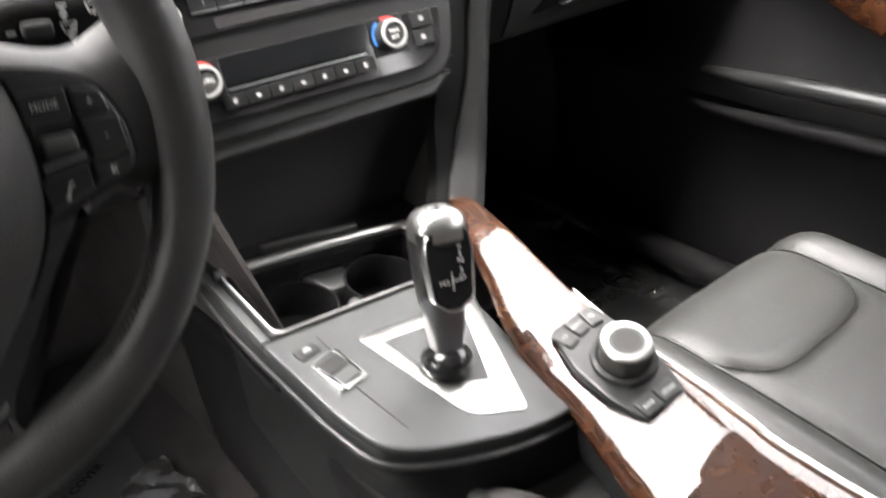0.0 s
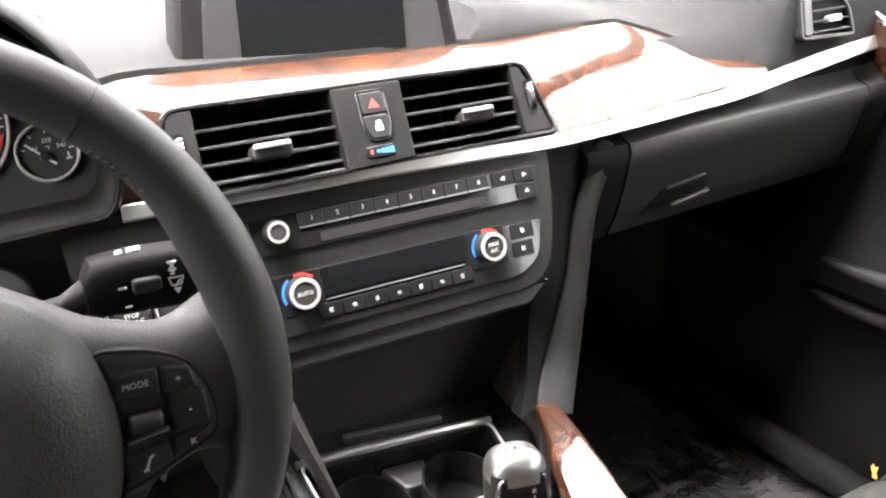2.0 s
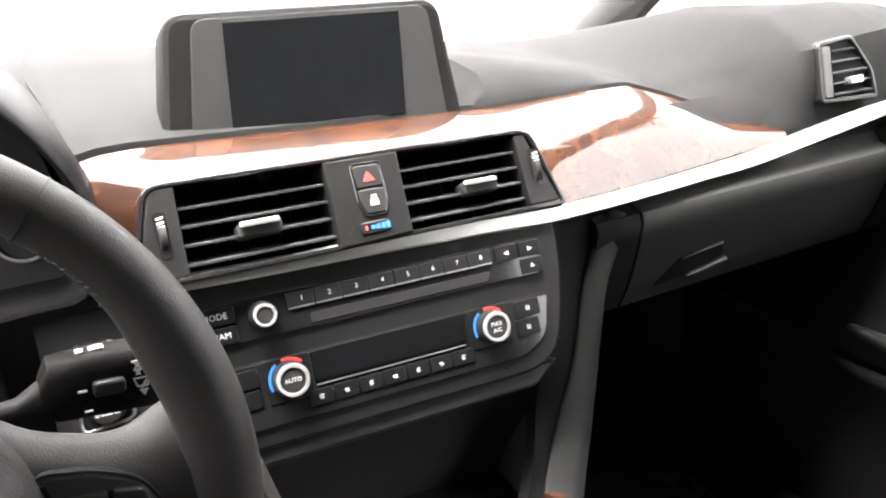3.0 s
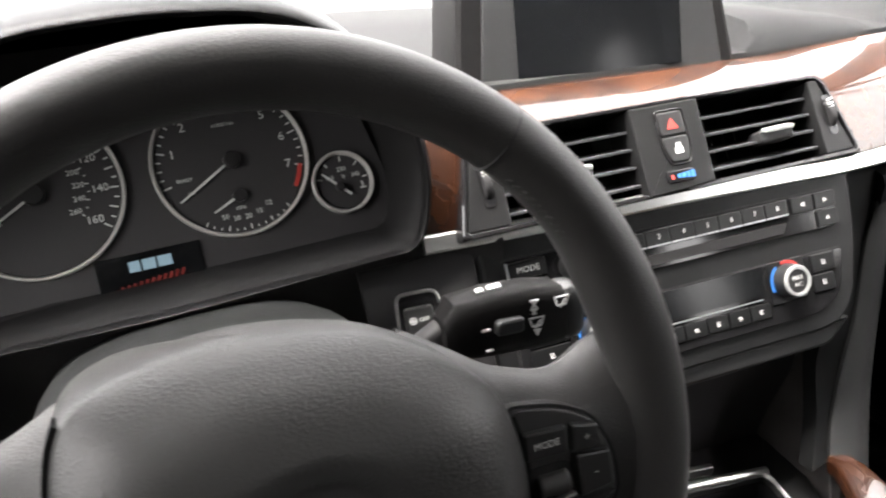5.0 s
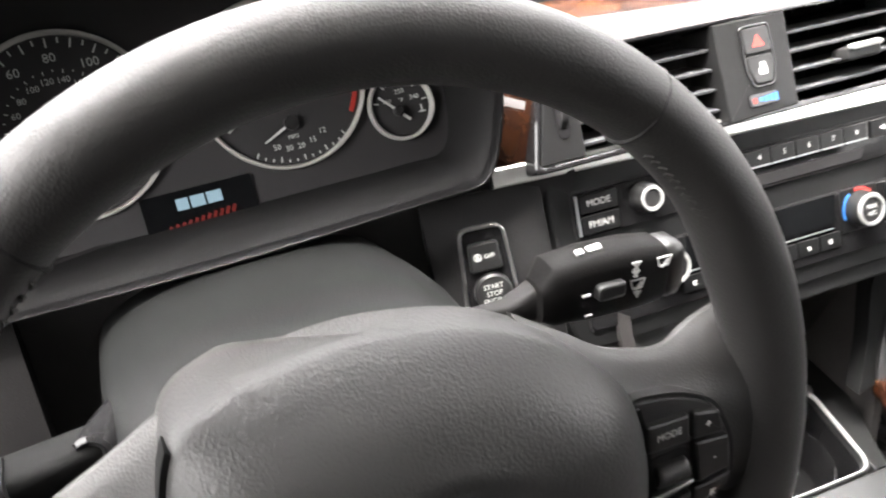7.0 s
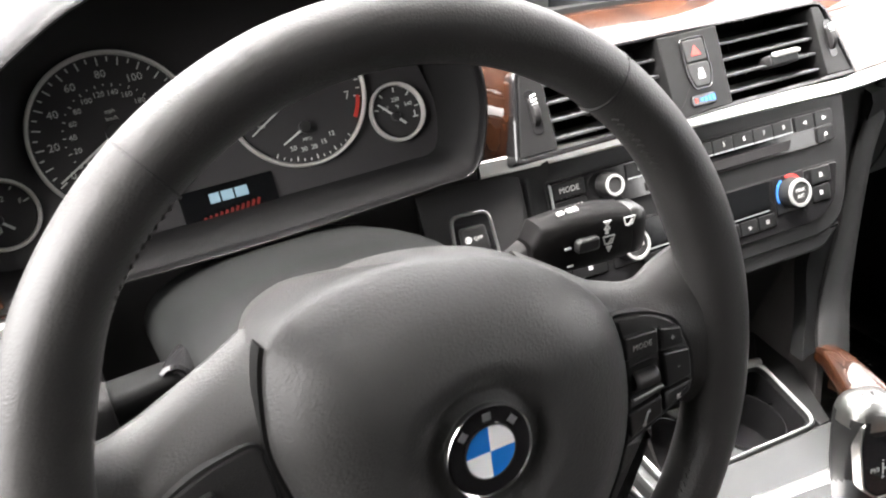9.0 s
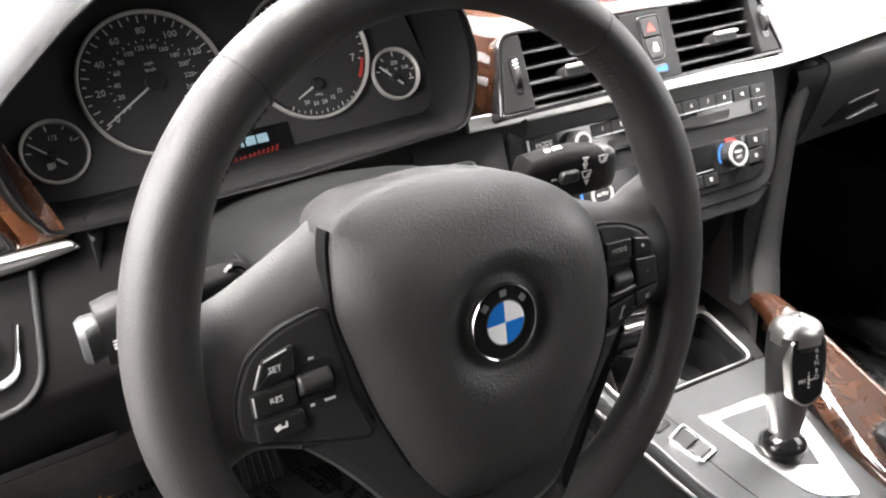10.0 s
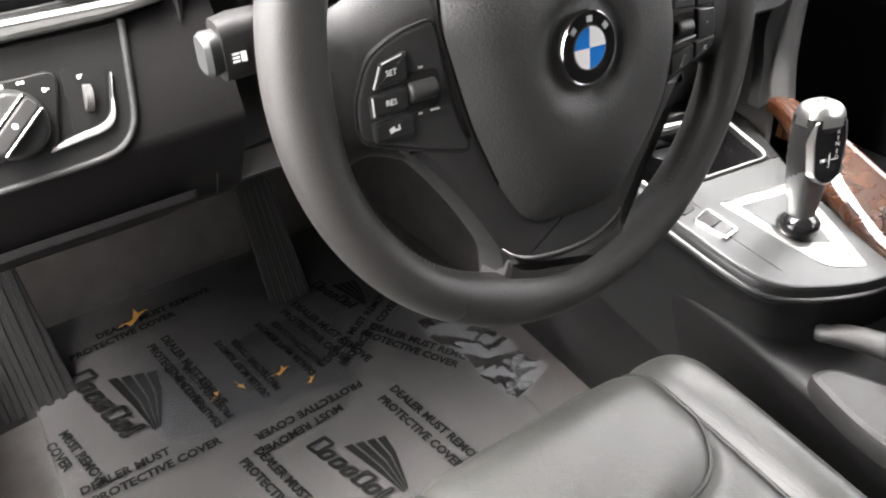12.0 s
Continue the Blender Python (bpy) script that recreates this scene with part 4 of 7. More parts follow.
for u, nm in ((-0.0875, "AUTO"), (0.0880, "AUTO")):
    part("knob_plate", prism(box_outline(u, -0.0265, 0.036, 0.034, 0.002), 0.002, 0.0036, STACK, 0.0006), KEY, climate, "black knob surround")
    arc_b = circle(u, -0.0265, 0.0168, 9, 125, 205)
    arc_r = circle(u, -0.0265, 0.0168, 9, 45, 105)
    for arc, col, lab in ((arc_b, BLUE, "blue cold arc"), (arc_r, RED, "red warm arc")):
        inner = [Vector((u, -0.0265)).lerp(Vector(p), 0.0146 / 0.0168) for p in arc]
        part("arc", prism([Vector(p) for p in arc] + inner[::-1], 0.0036, 0.0042, STACK), col, climate, lab)
    kb = part("temperature_knob", turned([(0.0140, 0.003), (0.0136, 0.0125), (0.0128, 0.0150)], STACK, 40, at=(u, -0.0265)), SATIN, climate, "black temperature knob")
    part("ring", turned([(0.0098, 0.0145), (0.0100, 0.0165), (0.0122, 0.0165), (0.0130, 0.0150)], STACK, 40, at=(u, -0.0265)), RINGW, kb, "bright silver knob ring")
    part("cap", turned([(0.0100, 0.0140), (0.0095, 0.0152), (0.0004, 0.0155)], STACK, 28, at=(u, -0.0265)), DARK, kb, "black knob cap")
    for word, dv in ((("MAX", 0.0025), ("A/C", -0.0030)) if u > 0 else ((nm, 0.0),)):
        lettering(word, 0.0048, STACK, WHITE, kb, (u, -0.0265 + dv), 0.0157)
for k in range(7):
    u = -0.0660 + 0.0206 * k
    key = part("key", prism(box_outline(u, -0.0460, 0.0198, 0.0125, 0.001, 1), 0.002, 0.0040, STACK, 0.0008), KEY, climate, "black key")
    bars([(u, -0.0448 - 0.0008 * (k % 2), 0.0036 - 0.0005 * (k % 3), 0.0007, 0), (u - 0.0006, -0.0462, 0.0028, 0.0007, 0), (u + 0.0006 * (k % 2), -0.0475, 0.0032, 0.0007, 12 * (k % 3))], STACK, WHITE, key, 0.0040, 0.0044, "symbol", "small white symbol")
for u, v, w in ((0.1255, -0.0190, 0.024), (0.1235, -0.0355, 0.022), (-0.128, -0.0200, 0.034), (-0.128, -0.0360, 0.034)):
    key = part("key", prism(box_outline(u, v, w, 0.0145, 0.001, 1), 0.002, 0.0040, STACK, 0.0008), KEY, climate, "black key")
    bars([(u, v - 0.0012, 0.0038, 0.0008, 0), (u - 0.0012, v + 0.0010, 0.0008, 0.0030, 15), (u + 0.0010, v + 0.0010, 0.0008, 0.0027, 15)], STACK, WHITE, key, 0.0040, 0.0044, "symbol", "small white symbol")

# ---- dashboard screen ----
disp = thing("dashboard_screen", (0.36, 0.37, 0.69), "free-standing dark screen in a satin black housing on the dash", "screen")
o_s = rounded([(-0.142, -0.020), (0.137, -0.020), (0.124, 0.102), (-0.121, 0.106)], [0.004, 0.004, 0.018, 0.018], 6)
part("housing", prism(o_s, -0.06, 0.0, SCREEN_F, 0.006), COWL, disp, "satin black screen housing")
part("bezel", prism(rounded([(-0.1175, -0.018), (0.1190, -0.018), (0.111, 0.0965), (-0.0990, 0.0995)], [0.002, 0.002, 0.012, 0.012], 5), 0.0, 0.0025, SCREEN_F, 0.001), BRACE, disp, "dark grey bezel")
part("display_glass", prism([(-0.0808, 0.0045), (0.0760, 0.0020), (0.0822, 0.0925), (-0.0742, 0.0945)], 0.0025, 0.0035, SCREEN_F), SCREEN, disp, "dark switched-off display glass")

# ---- side vents ----
def side_vent(M, outline, slats, label):
    v = thing("side_air_vent", M.translation, label, "air vent", "side air vents")
    part("surround", hoop(outline, inset(outline, 0.005), -0.02, 0.0035, M, 0.0015), SATIN, v, "satin black vent surround")
    part("back_wall", prism(outline, -0.04, -0.03, M), HOLE, v)
    part("cavity", hoop(outline, inset(outline, 0.002), -0.035, -0.015, M), HOLE, v)
    for x0, x1, y, a in slats:
        part("slat", prism([(x0, -0.008), (x1, -0.008), (x1, 0.008), (x0, 0.008)], -0.0009, 0.0009, M @ Matrix.Translation((0, y, -0.006)) @ Matrix.Rotation(radians(a), 4, "Z") @ Matrix.Rotation(radians(101), 4, "X"), 0.0004), SLAT, v, "thin satin grey slat")
    return v


RV = face_frame((0.938, 0.2535, 0.692), (-0.05, -0.96, 0.25))
rv = side_vent(RV, rounded([(-0.045, -0.030), (0.046, -0.034), (0.040, 0.0), (0.010, 0.040), (-0.045, 0.036)], 0.008), [(-0.022, 0.038, -0.022, 0), (-0.022, 0.038, -0.010, 0), (-0.022, 0.035, 0.002, 0), (-0.022, 0.028, 0.014, 0), (-0.022, 0.018, 0.026, 0)], "black side air vent at the passenger's end of the dash")
part("slat_tab", prism(box_outline(0.010, -0.010, 0.020, 0.008, 0.002), -0.004, 0.006, RV, 0.001), SILVER, rv, "silver sliding tab")
part("end_plate", prism(rounded([(-0.040, -0.026), (-0.026, -0.026), (-0.026, 0.031), (-0.040, 0.031)], 0.004), -0.01, 0.0045, RV, 0.002), GRAPHITE, rv, "grey thumbwheel plate")
lv = side_vent(LEFT, rounded([(0.028, 0.060), (0.006, 0.132), (-0.10, 0.140), (-0.10, 0.060)], 0.006), [(-0.098, 0.010, 0.075, 0), (-0.098, 0.006, 0.090, 0), (-0.098, 0.002, 0.105, 0), (-0.098, -0.002, 0.120, 0)], "black side air vent by the light switch")
ep = part("end_plate", prism(rounded([(0.024, 0.064), (0.004, 0.128), (-0.018, 0.128), (0.000, 0.064)], 0.002), -0.01, 0.007, LEFT, 0.002), SATIN, lv, "satin black thumbwheel plate")
wv = LEFT @ Matrix.Translation((0.003, 0.094, 0.002)) @ Matrix.Rotation(radians(-16), 4, "Z") @ Matrix.Rotation(radians(90), 4, "Y")
part("thumbwheel", turned([(0.015, -0.004), (0.016, -0.003), (0.016, 0.003), (0.015, 0.004)], wv, 28), DARK, ep, "black ribbed thumbwheel")
bars([(-0.004 + 0.0012 * k, 0.104 - 0.0036 * k, 0.0058, 0.0017, -16) for k in range(5)], LEFT, WHITE, ep, 0.017, 0.0185, "marking", "white marks on the thumbwheel")
# ---- steering wheel ----
wheel = thing("steering_wheel", (-0.004, 0.04, 0.60), "black leather-wrapped three-spoke steering wheel with a blue and white badge", "steering wheel")
R_RIM = 0.1782
RIM = WHEEL @ Matrix.Translation((0.0004, 0.0024, -0.0072)) @ Matrix.Rotation(radians(-1.7), 4, "X")


def rim_section(a, n=28):
    """A ring of the rim at an angle: thicker on its inside at the thumb grips."""
    deg = math.degrees(a) % 360
    grip = sum(math.exp(-((((deg - c + 180) % 360) - 180) / w) ** 2) * g for c, w, g in ((22, 11, 0.0045), (158, 11, 0.0045), (0, 16, 0.006), (180, 16, 0.006), (250, 14, 0.005), (290, 14, 0.005)))
    out = []
    for k in range(n):
        t = 2 * math.pi * k / n
        rad = math.cos(t) * (0.0165 if math.cos(t) > 0 else 0.0155 + grip)
        out.append((RIM @ Vector(((R_RIM + rad) * math.cos(a), 1.012 * (R_RIM + rad) * math.sin(a), 0.0175 * math.sin(t)))))
    return out


rim = part("rim", loft([rim_section(2 * math.pi * k / 160) for k in range(160)], loop=True), LEATHER, wheel, "worn black leather rim", 60)
for a in (52, 128, 238):
    seam = []
    for k in range(16):
        t = 2 * math.pi * k / 16
        rr = R_RIM + 0.0167 * math.cos(t)
        c, s = math.cos(radians(a)), math.sin(radians(a))
        seam.append((RIM @ Vector((rr * c, 1.012 * rr * s, 0.0177 * math.sin(t)))))
    part("seam", loft([[p + (p - (RIM @ Vector((R_RIM * math.cos(radians(a)), R_RIM * math.sin(radians(a)), 0)))).normalized() * e + (WHEEL.to_3x3() @ Vector((-math.sin(radians(a)), math.cos(radians(a)), 0))) * w for p in seam] for e, w in ((-0.002, -0.0009), (0.0002, -0.0004), (0.0002, 0.0004), (-0.002, 0.0009))], caps=False), DARK, rim, "stitched leather seam")

bm = bmesh.new()
for a0, a1 in ((6, 50), (130, 172), (200, 236), (304, 344)):
    for k in range(int((a1 - a0) / 1.5)):
        a = radians(a0 + 1.5 * k)
        pts = []
        for t, d in ((2.62, -0.006), (2.74, 0.006), (2.86, -0.002)):
            r_ = R_RIM + math.cos(t) * 0.0162
            pts.append(RIM @ Vector((r_ * math.cos(a + d), 1.012 * r_ * math.sin(a + d), 0.0180 * math.sin(t))))
        tube(pts, 0.00055, 4, bm=bm)
part("stitching", bm, RUBBER, rim, "laced grey stitching", kind="stuff")

COVER_EDGE = [(0.0, 0.0790), (0.035, 0.0730), (0.060, 0.0625), (0.0765, 0.0510), (0.0890, 0.0365), (0.0960, 0.0180), (0.0995, -0.0040), (0.0985, -0.0300), (0.0920, -0.0540), (0.0800, -0.0760), (0.0655, -0.0945), (0.0450, -0.1165), (0.020, -0.1190),
              (-0.010, -0.1180), (-0.0340, -0.1120), (-0.0530, -0.0860), (-0.0640, -0.0620), (-0.0740, -0.0360), (-0.0830, -0.0020), (-0.0880, 0.0200), (-0.0875, 0.0370), (-0.0835, 0.0560), (-0.0755, 0.0680), (-0.058, 0.0745), (-0.030, 0.0790)]
outl = curve_through(COVER_EDGE, 4, True)
rings = []
cen = Vector((0.003, -0.004))
for r, w in ((0.0005, 0.0225), (0.0235, 0.0225), (0.0265, 0.0205), (0.0310, 0.0210), (0.0370, 0.0262)):
    rings.append([WHEEL @ Vector((*(cen + (p - cen).normalized() * r), w)) for p in outl])
for s in (0.15, 0.35, 0.52, 0.65, 0.76, 0.85, 0.92, 0.97, 1.0):
    ring = []
    for p in outl:
        q = (cen + (p - cen).normalized() * 0.037).lerp(p, s)
        top = max(0.0, q.y - 0.02) / 0.07
        w = 0.0262 - 0.007 * s * s - 0.014 * (max(0, s - 0.4) / 0.6) ** 2.3 - 0.028 * top * top
        ring.append(WHEEL @ Vector((*q, w)))
    rings.append(ring)
rings.append([WHEEL @ Vector((*(p * 1.002), -0.022 - 0.022 * (max(0.0, p.y - 0.02) / 0.07) ** 2)) for p in outl])
part("airbag_cover", loft(rings, caps=True), COVER, wheel, "grained black airbag cover", 85)
for s_ in (-1, 1):
    side = [p for p in outl if s_ * p.x > 0.046 and -0.085 < p.y < (0.064 if s_ < 0 else 0.026)]
    side.sort(key=lambda p: p.y)
    part("cover_gap", thickened([[WHEEL @ Vector((p.x * k, p.y * k, 0.0050 - 0.029 * (max(0.0, p.y - 0.02) / 0.07) ** 2)) for k in (0.985, 1.006, 1.024)] for p in side], tuple(WHEEL.to_3x3() @ Vector((0, 0, -0.012)))), INK_AND_SHADE, wheel, "dark gap beside the airbag cover")
top_i = max(range(len(outl)), key=lambda k: outl[k].y)
n_o = len(outl)
arc_s = [outl[(top_i + k) % n_o] for k in range(-n_o // 2, n_o // 2) if outl[(top_i + k) % n_o].y > 0.058 and outl[(top_i + k) % n_o].x < -0.004]
ramp = lambda p: min(1.0, max(0.0, (abs(p.x) - 0.006) / 0.05))
part("hub_shell", grid([[WHEEL @ Vector((p.x * k_ * (1 + g * ramp(p)), p.y * k_ * (1 + g * ramp(p)), 0.002 + (w - 0.002) * ramp(p) - 0.028 * (max(0.0, p.y - 0.02) / 0.07) ** 2)) for p in arc_s] for k_, g, w in ((0.975, 0.0, 0.0020), (0.998, 0.0, 0.0036), (1.0, 0.006, 0.0008), (1.0, 0.013, -0.0060), (1.0, 0.018, -0.0140), (1.0, 0.020, -0.0230), (0.99, 0.018, -0.034), (0.94, 0.01, -0.046))]), LEATHER, wheel, "smooth black shell behind the airbag cover", 60)
badge = part("badge", turned([(0.0232, 0.020), (0.0232, 0.0245), (0.0222, 0.0262), (0.0214, 0.0252)], WHEEL, 48, at=tuple(cen)), CHROME, wheel, "round badge with a chrome edge")
part("badge_ring", turned([(0.0214, 0.0246), (0.0214, 0.0256), (0.0134, 0.0256), (0.0134, 0.0246)], WHEEL, 48, at=tuple(cen)), GLOSS, badge, "gloss black badge ring")
part("inner_rim", turned([(0.0136, 0.0250), (0.0136, 0.0262), (0.0128, 0.0262), (0.0128, 0.0250)], WHEEL, 40, at=tuple(cen)), CHROME, badge, "thin chrome inner rim")
for k, (a0, col) in enumerate(((0, BADGE_WHITE), (90, BADGE_BLUE), (180, BADGE_WHITE), (270, BADGE_BLUE))):
    part("quadrant", prism([Vector(cen)] + [Vector(p) for p in circle(cen.x, cen.y, 0.0129, 12, a0, a0 + 90)], 0.0245, 0.0258, WHEEL), col, badge, "white enamel quadrant" if col is BADGE_WHITE else "blue enamel quadrant")
for a in (138, 90, 42):
    R = WHEEL @ Matrix.Translation((cen.x + 0.0174 * math.cos(radians(a)), cen.y + 0.0174 * math.sin(radians(a)), 0)) @ Matrix.Rotation(radians(a - 90), 4, "Z")
    bars([(0, 0, 0.0042, 0.0036, 0)], R, SILVER, badge, 0.0256, 0.0260, "mark", "small silver marks as plain bars")


def spoke_side(s):
    """The left (-1) or right (1) spoke with its switch panel."""
    rings = []
    tops = (0.074, 0.0660, 0.0580, 0.0505, 0.0440, 0.0385, 0.0370, 0.0420, 0.0600) if s < 0 else (0.0660, 0.0525, 0.0425, 0.0365, 0.0325, 0.0325, 0.0380, 0.0450, 0.0620)
    table = [(u, v0, v1, wt) for (u, v0, wt), v1 in zip(((0.058, -0.062, 0.001), (0.080, -0.060, 0.003), (0.095, -0.058, 0.0015), (0.111, -0.054, 0.0015), (0.125, -0.048, 0.0010), (0.138, -0.044, 0.0010), (0.150, -0.046, 0.0015), (0.160, -0.053, 0.0025), (0.172, -0.064, 0.004)), tops)]
    for u, v0, v1, wt in curve_through(table, 3):
        ring = []
        m, h = (v0 + v1) / 2, (v1 - v0) / 2
        for k in range(36):
            t = 2 * math.pi * k / 36
            c, q = math.cos(t), math.sin(t)
            sx = math.copysign(abs(c) ** 0.66, c)
            sy = math.copysign(abs(q) ** 0.62, q)
            roll = 0.012 * max(0, abs(sx) - 0.60) ** 1.3
            v = m + h * sx
            v_s = 0.031 - 0.36 * (u - 0.080)
            over = max(0.0, v - v_s)
            slope = min(0.026, 0.80 * over * over / (over + 0.006)) * (1.0 if u < 0.14 else max(0.35, 1.0 - (u - 0.14) / 0.035))
            ring.append(WHEEL @ Vector((s * u, v, wt - 0.011 + 0.011 * sy - slope - (roll if sy > 0 else 0))))
        rings.append(ring)
    sp_ = part("spoke", loft(rings), LEATHER, wheel, "black spoke", 50)
    pan = [(0.092, 0.0275), (0.118, 0.0225), (0.137, 0.0130), (0.147, -0.0080), (0.1475, -0.0300), (0.110, -0.0440), (0.074, -0.0540), (0.086, -0.0200)]
    pan = rounded([(s * x, y) for x, y in pan], 0.008)
    part("plate_gap", hoop(inset(pan, -0.0016), pan, -0.006, 0.0030, WHEEL), HOLE, sp_, "dark gap round the switch plate")
    part("switch_plate", prism(pan, -0.012, 0.0035, WHEEL, 0.0015), PLATE, sp_, "matt black switch plate")
    return sp_


spl = spoke_side(-1)
spr = spoke_side(1)


def wheel_key(owner, outline, words, at, size=0.0046):
    k_ = part("key", prism(rounded(outline, 0.0018), 0.002, 0.0068, WHEEL, 0.0014), SATIN, owner, "black switch key")
    if words:
        t_ = lettering(words, size, WHEEL, WHITE, owner, at, 0.0069)
    return k_


def quad(cx, cy, w, h, skew=0.0):
    return [(cx - w / 2, cy - h / 2 - skew), (cx + w / 2, cy - h / 2 + skew), (cx + w / 2, cy + h / 2 + skew), (cx - w / 2, cy + h / 2 - skew)]


wheel_key(spl, [(-0.137, -0.0030), (-0.1155, -0.0010), (-0.1140, 0.0145), (-0.1310, 0.0105)], "SET", (-0.1255, 0.0047))
wheel_key(spl, quad(-0.1280, -0.0115, 0.0240, 0.0125, 0.0008), "RES", (-0.1275, -0.0115))
wheel_key(spl, quad(-0.1270, -0.0272, 0.0260, 0.0115, -0.0004), "", (0, 0))
bars([(-0.1265, -0.0272, 0.0050, 0.0010, 0), (-0.1245, -0.0262, 0.0010, 0.0030, 0), (-0.1290, -0.0268, 0.0036, 0.0028, 20)], WHEEL, WHITE, spl, 0.0068, 0.0072, "symbol", "small white cruise symbol")
bars([(-0.1352, 0.0035, 0.0008, 0.0125, -24), (-0.1245, 0.0118, 0.0130, 0.0008, 13), (-0.1392, -0.0118, 0.0008, 0.0105, 0)], WHEEL, WHITE, spl, 0.0066, 0.0071, "edge_line", "thin pale key edge")
rl = WHEEL @ Matrix.Translation((-0.1055, -0.0095, 0.003)) @ Matrix.Rotation(radians(90), 4, "Y") @ Matrix.Rotation(radians(0), 4, "X")
part("roller", turned([(0.0050, -0.0092)] + [(0.0062 if k % 2 else 0.0059, -0.0084 + 0.0014 * k) for k in range(13)] + [(0.0050, 0.0092)], rl, 24), ROLLER, spl, "ribbed black thumb roller")
part("roller_bed", prism(box_outline(-0.1055, -0.0095, 0.0245, 0.0220, 0.005), 0.0036, 0.0042, WHEEL), HOLE, spl)
bars([(-0.1055, 0.0035, 0.0030, 0.0012, 0), (-0.0985, -0.0220, 0.0060, 0.0012, 0), (-0.1085, -0.0222, 0.0024, 0.0012, 0)], WHEEL, WHITE, spl, 0.0046, 0.0050, "symbol", "small white marks")
wheel_key(spr, quad(0.1100, 0.0075, 0.0225, 0.0135, -0.0006), "MODE", (0.1100, 0.0075), 0.0046)
wheel_key(spr, [(0.1230, 0.0000), (0.1400, -0.0015), (0.1375, 0.0105), (0.1235, 0.0135)], "+", (0.1310, 0.0055), 0.006)
wheel_key(spr, [(0.1255, -0.0230), (0.1440, -0.0210), (0.1430, -0.0035), (0.1240, -0.0015)], "-", (0.1345, -0.0120), 0.006)
wheel_key(spr, [(0.0990, -0.0440), (0.1220, -0.0370), (0.1220, -0.0250), (0.0980, -0.0290)], "", (0, 0))
wheel_key(spr, [(0.1235, -0.0365), (0.1420, -0.0300), (0.1445, -0.0230), (0.1235, -0.0245)], "", (0, 0))
bars([(0.1095, -0.0352, 0.0012, 0.0056, -25), (0.1116, -0.0318, 0.0026, 0.0014, 20), (0.1082, -0.0384, 0.0026, 0.0014, 10)], WHEEL, WHITE, spr, 0.0068, 0.0072, "symbol", "white telephone symbol")
bars([(0.1325, -0.0300, 0.0008, 0.0030, 0), (0.1340, -0.0291, 0.0020, 0.0007, 30), (0.1340, -0.0308, 0.0020, 0.0007, -30)], WHEEL, WHITE, spr, 0.0068, 0.0072, "symbol", "white voice symbol")
part("roller_bed", prism(box_outline(0.1120, -0.0130, 0.0230, 0.0200, 0.006), 0.0036, 0.0042, WHEEL), HOLE, spr)
part("roller_lip", prism(rounded([(0.1015, -0.0225), (0.1225, -0.0205), (0.1225, -0.0185), (0.1015, -0.0205)], 0.0008), 0.0040, 0.0078, WHEEL, 0.0008), GUN, spr, "pale lower lip of the roller")
rr_ = WHEEL @ Matrix.Translation((0.1120, -0.0130, 0.003)) @ Matrix.Rotation(radians(90), 4, "Y")
part("roller", turned([(0.0050, -0.0082)] + [(0.0062 if k % 2 else 0.0059, -0.0072 + 0.0012 * k) for k in range(13)] + [(0.0050, 0.0082)], rr_, 24), ROLLER, spr, "ribbed black thumb roller")
lower = rounded([(-0.124, -0.040), (0.122, -0.044), (0.108, -0.064), (0.092, -0.086), (0.076, -0.110), (0.060, -0.136), (0.060, -0.156), (-0.057, -0.156), (-0.0560, -0.132), (-0.0754, -0.0980), (-0.0985, -0.0665)], [0.005, 0.005, 0.02, 0.02, 0.02, 0.02, 0.004, 0.004, 0.015, 0.03, 0.025], 6)
bsp = part("spoke", prism(lower, -0.024, 0.0026, WHEEL, 0.007), PLATE, wheel, "smooth black lower spoke shell")
root = rounded([(-0.068, -0.172), (-0.059, -0.152), (-0.052, -0.134), (-0.030, -0.1465), (0.0, -0.1490), (0.028, -0.1470), (0.052, -0.135), (0.060, -0.152), (0.070, -0.172)], [0.002, 0.010, 0.004, 0.02, 0.02, 0.02, 0.004, 0.010, 0.002], 5)
part("spoke_root", prism(root, -0.020, 0.0045, WHEEL, 0.006), LEATHER, bsp, "leather-wrapped root of the lower spoke")
ins = rounded([(-0.0385, -0.1120), (0.053, -0.1140), (0.0455, -0.1265), (0.030, -0.1320), (-0.018, -0.1320), (-0.0300, -0.1275)], 0.006)
part("spoke_insert", prism(ins, -0.004, 0.0025, WHEEL, 0.003), GRAPHITE, bsp, "smooth satin black insert")
lip_ = curve_through([(-0.0550, -0.1280, 0.001), (-0.0470, -0.1350, 0.003), (-0.0290, -0.1418, 0.004), (0.0, -0.1452, 0.004), (0.0270, -0.1430, 0.004), (0.0470, -0.1350, 0.003), (0.0535, -0.1290, 0.001)], 5)
part("spoke_edge", tube([WHEEL @ p for p in lip_], 0.0013, 8), GUN, bsp, "thin satin metal edge")

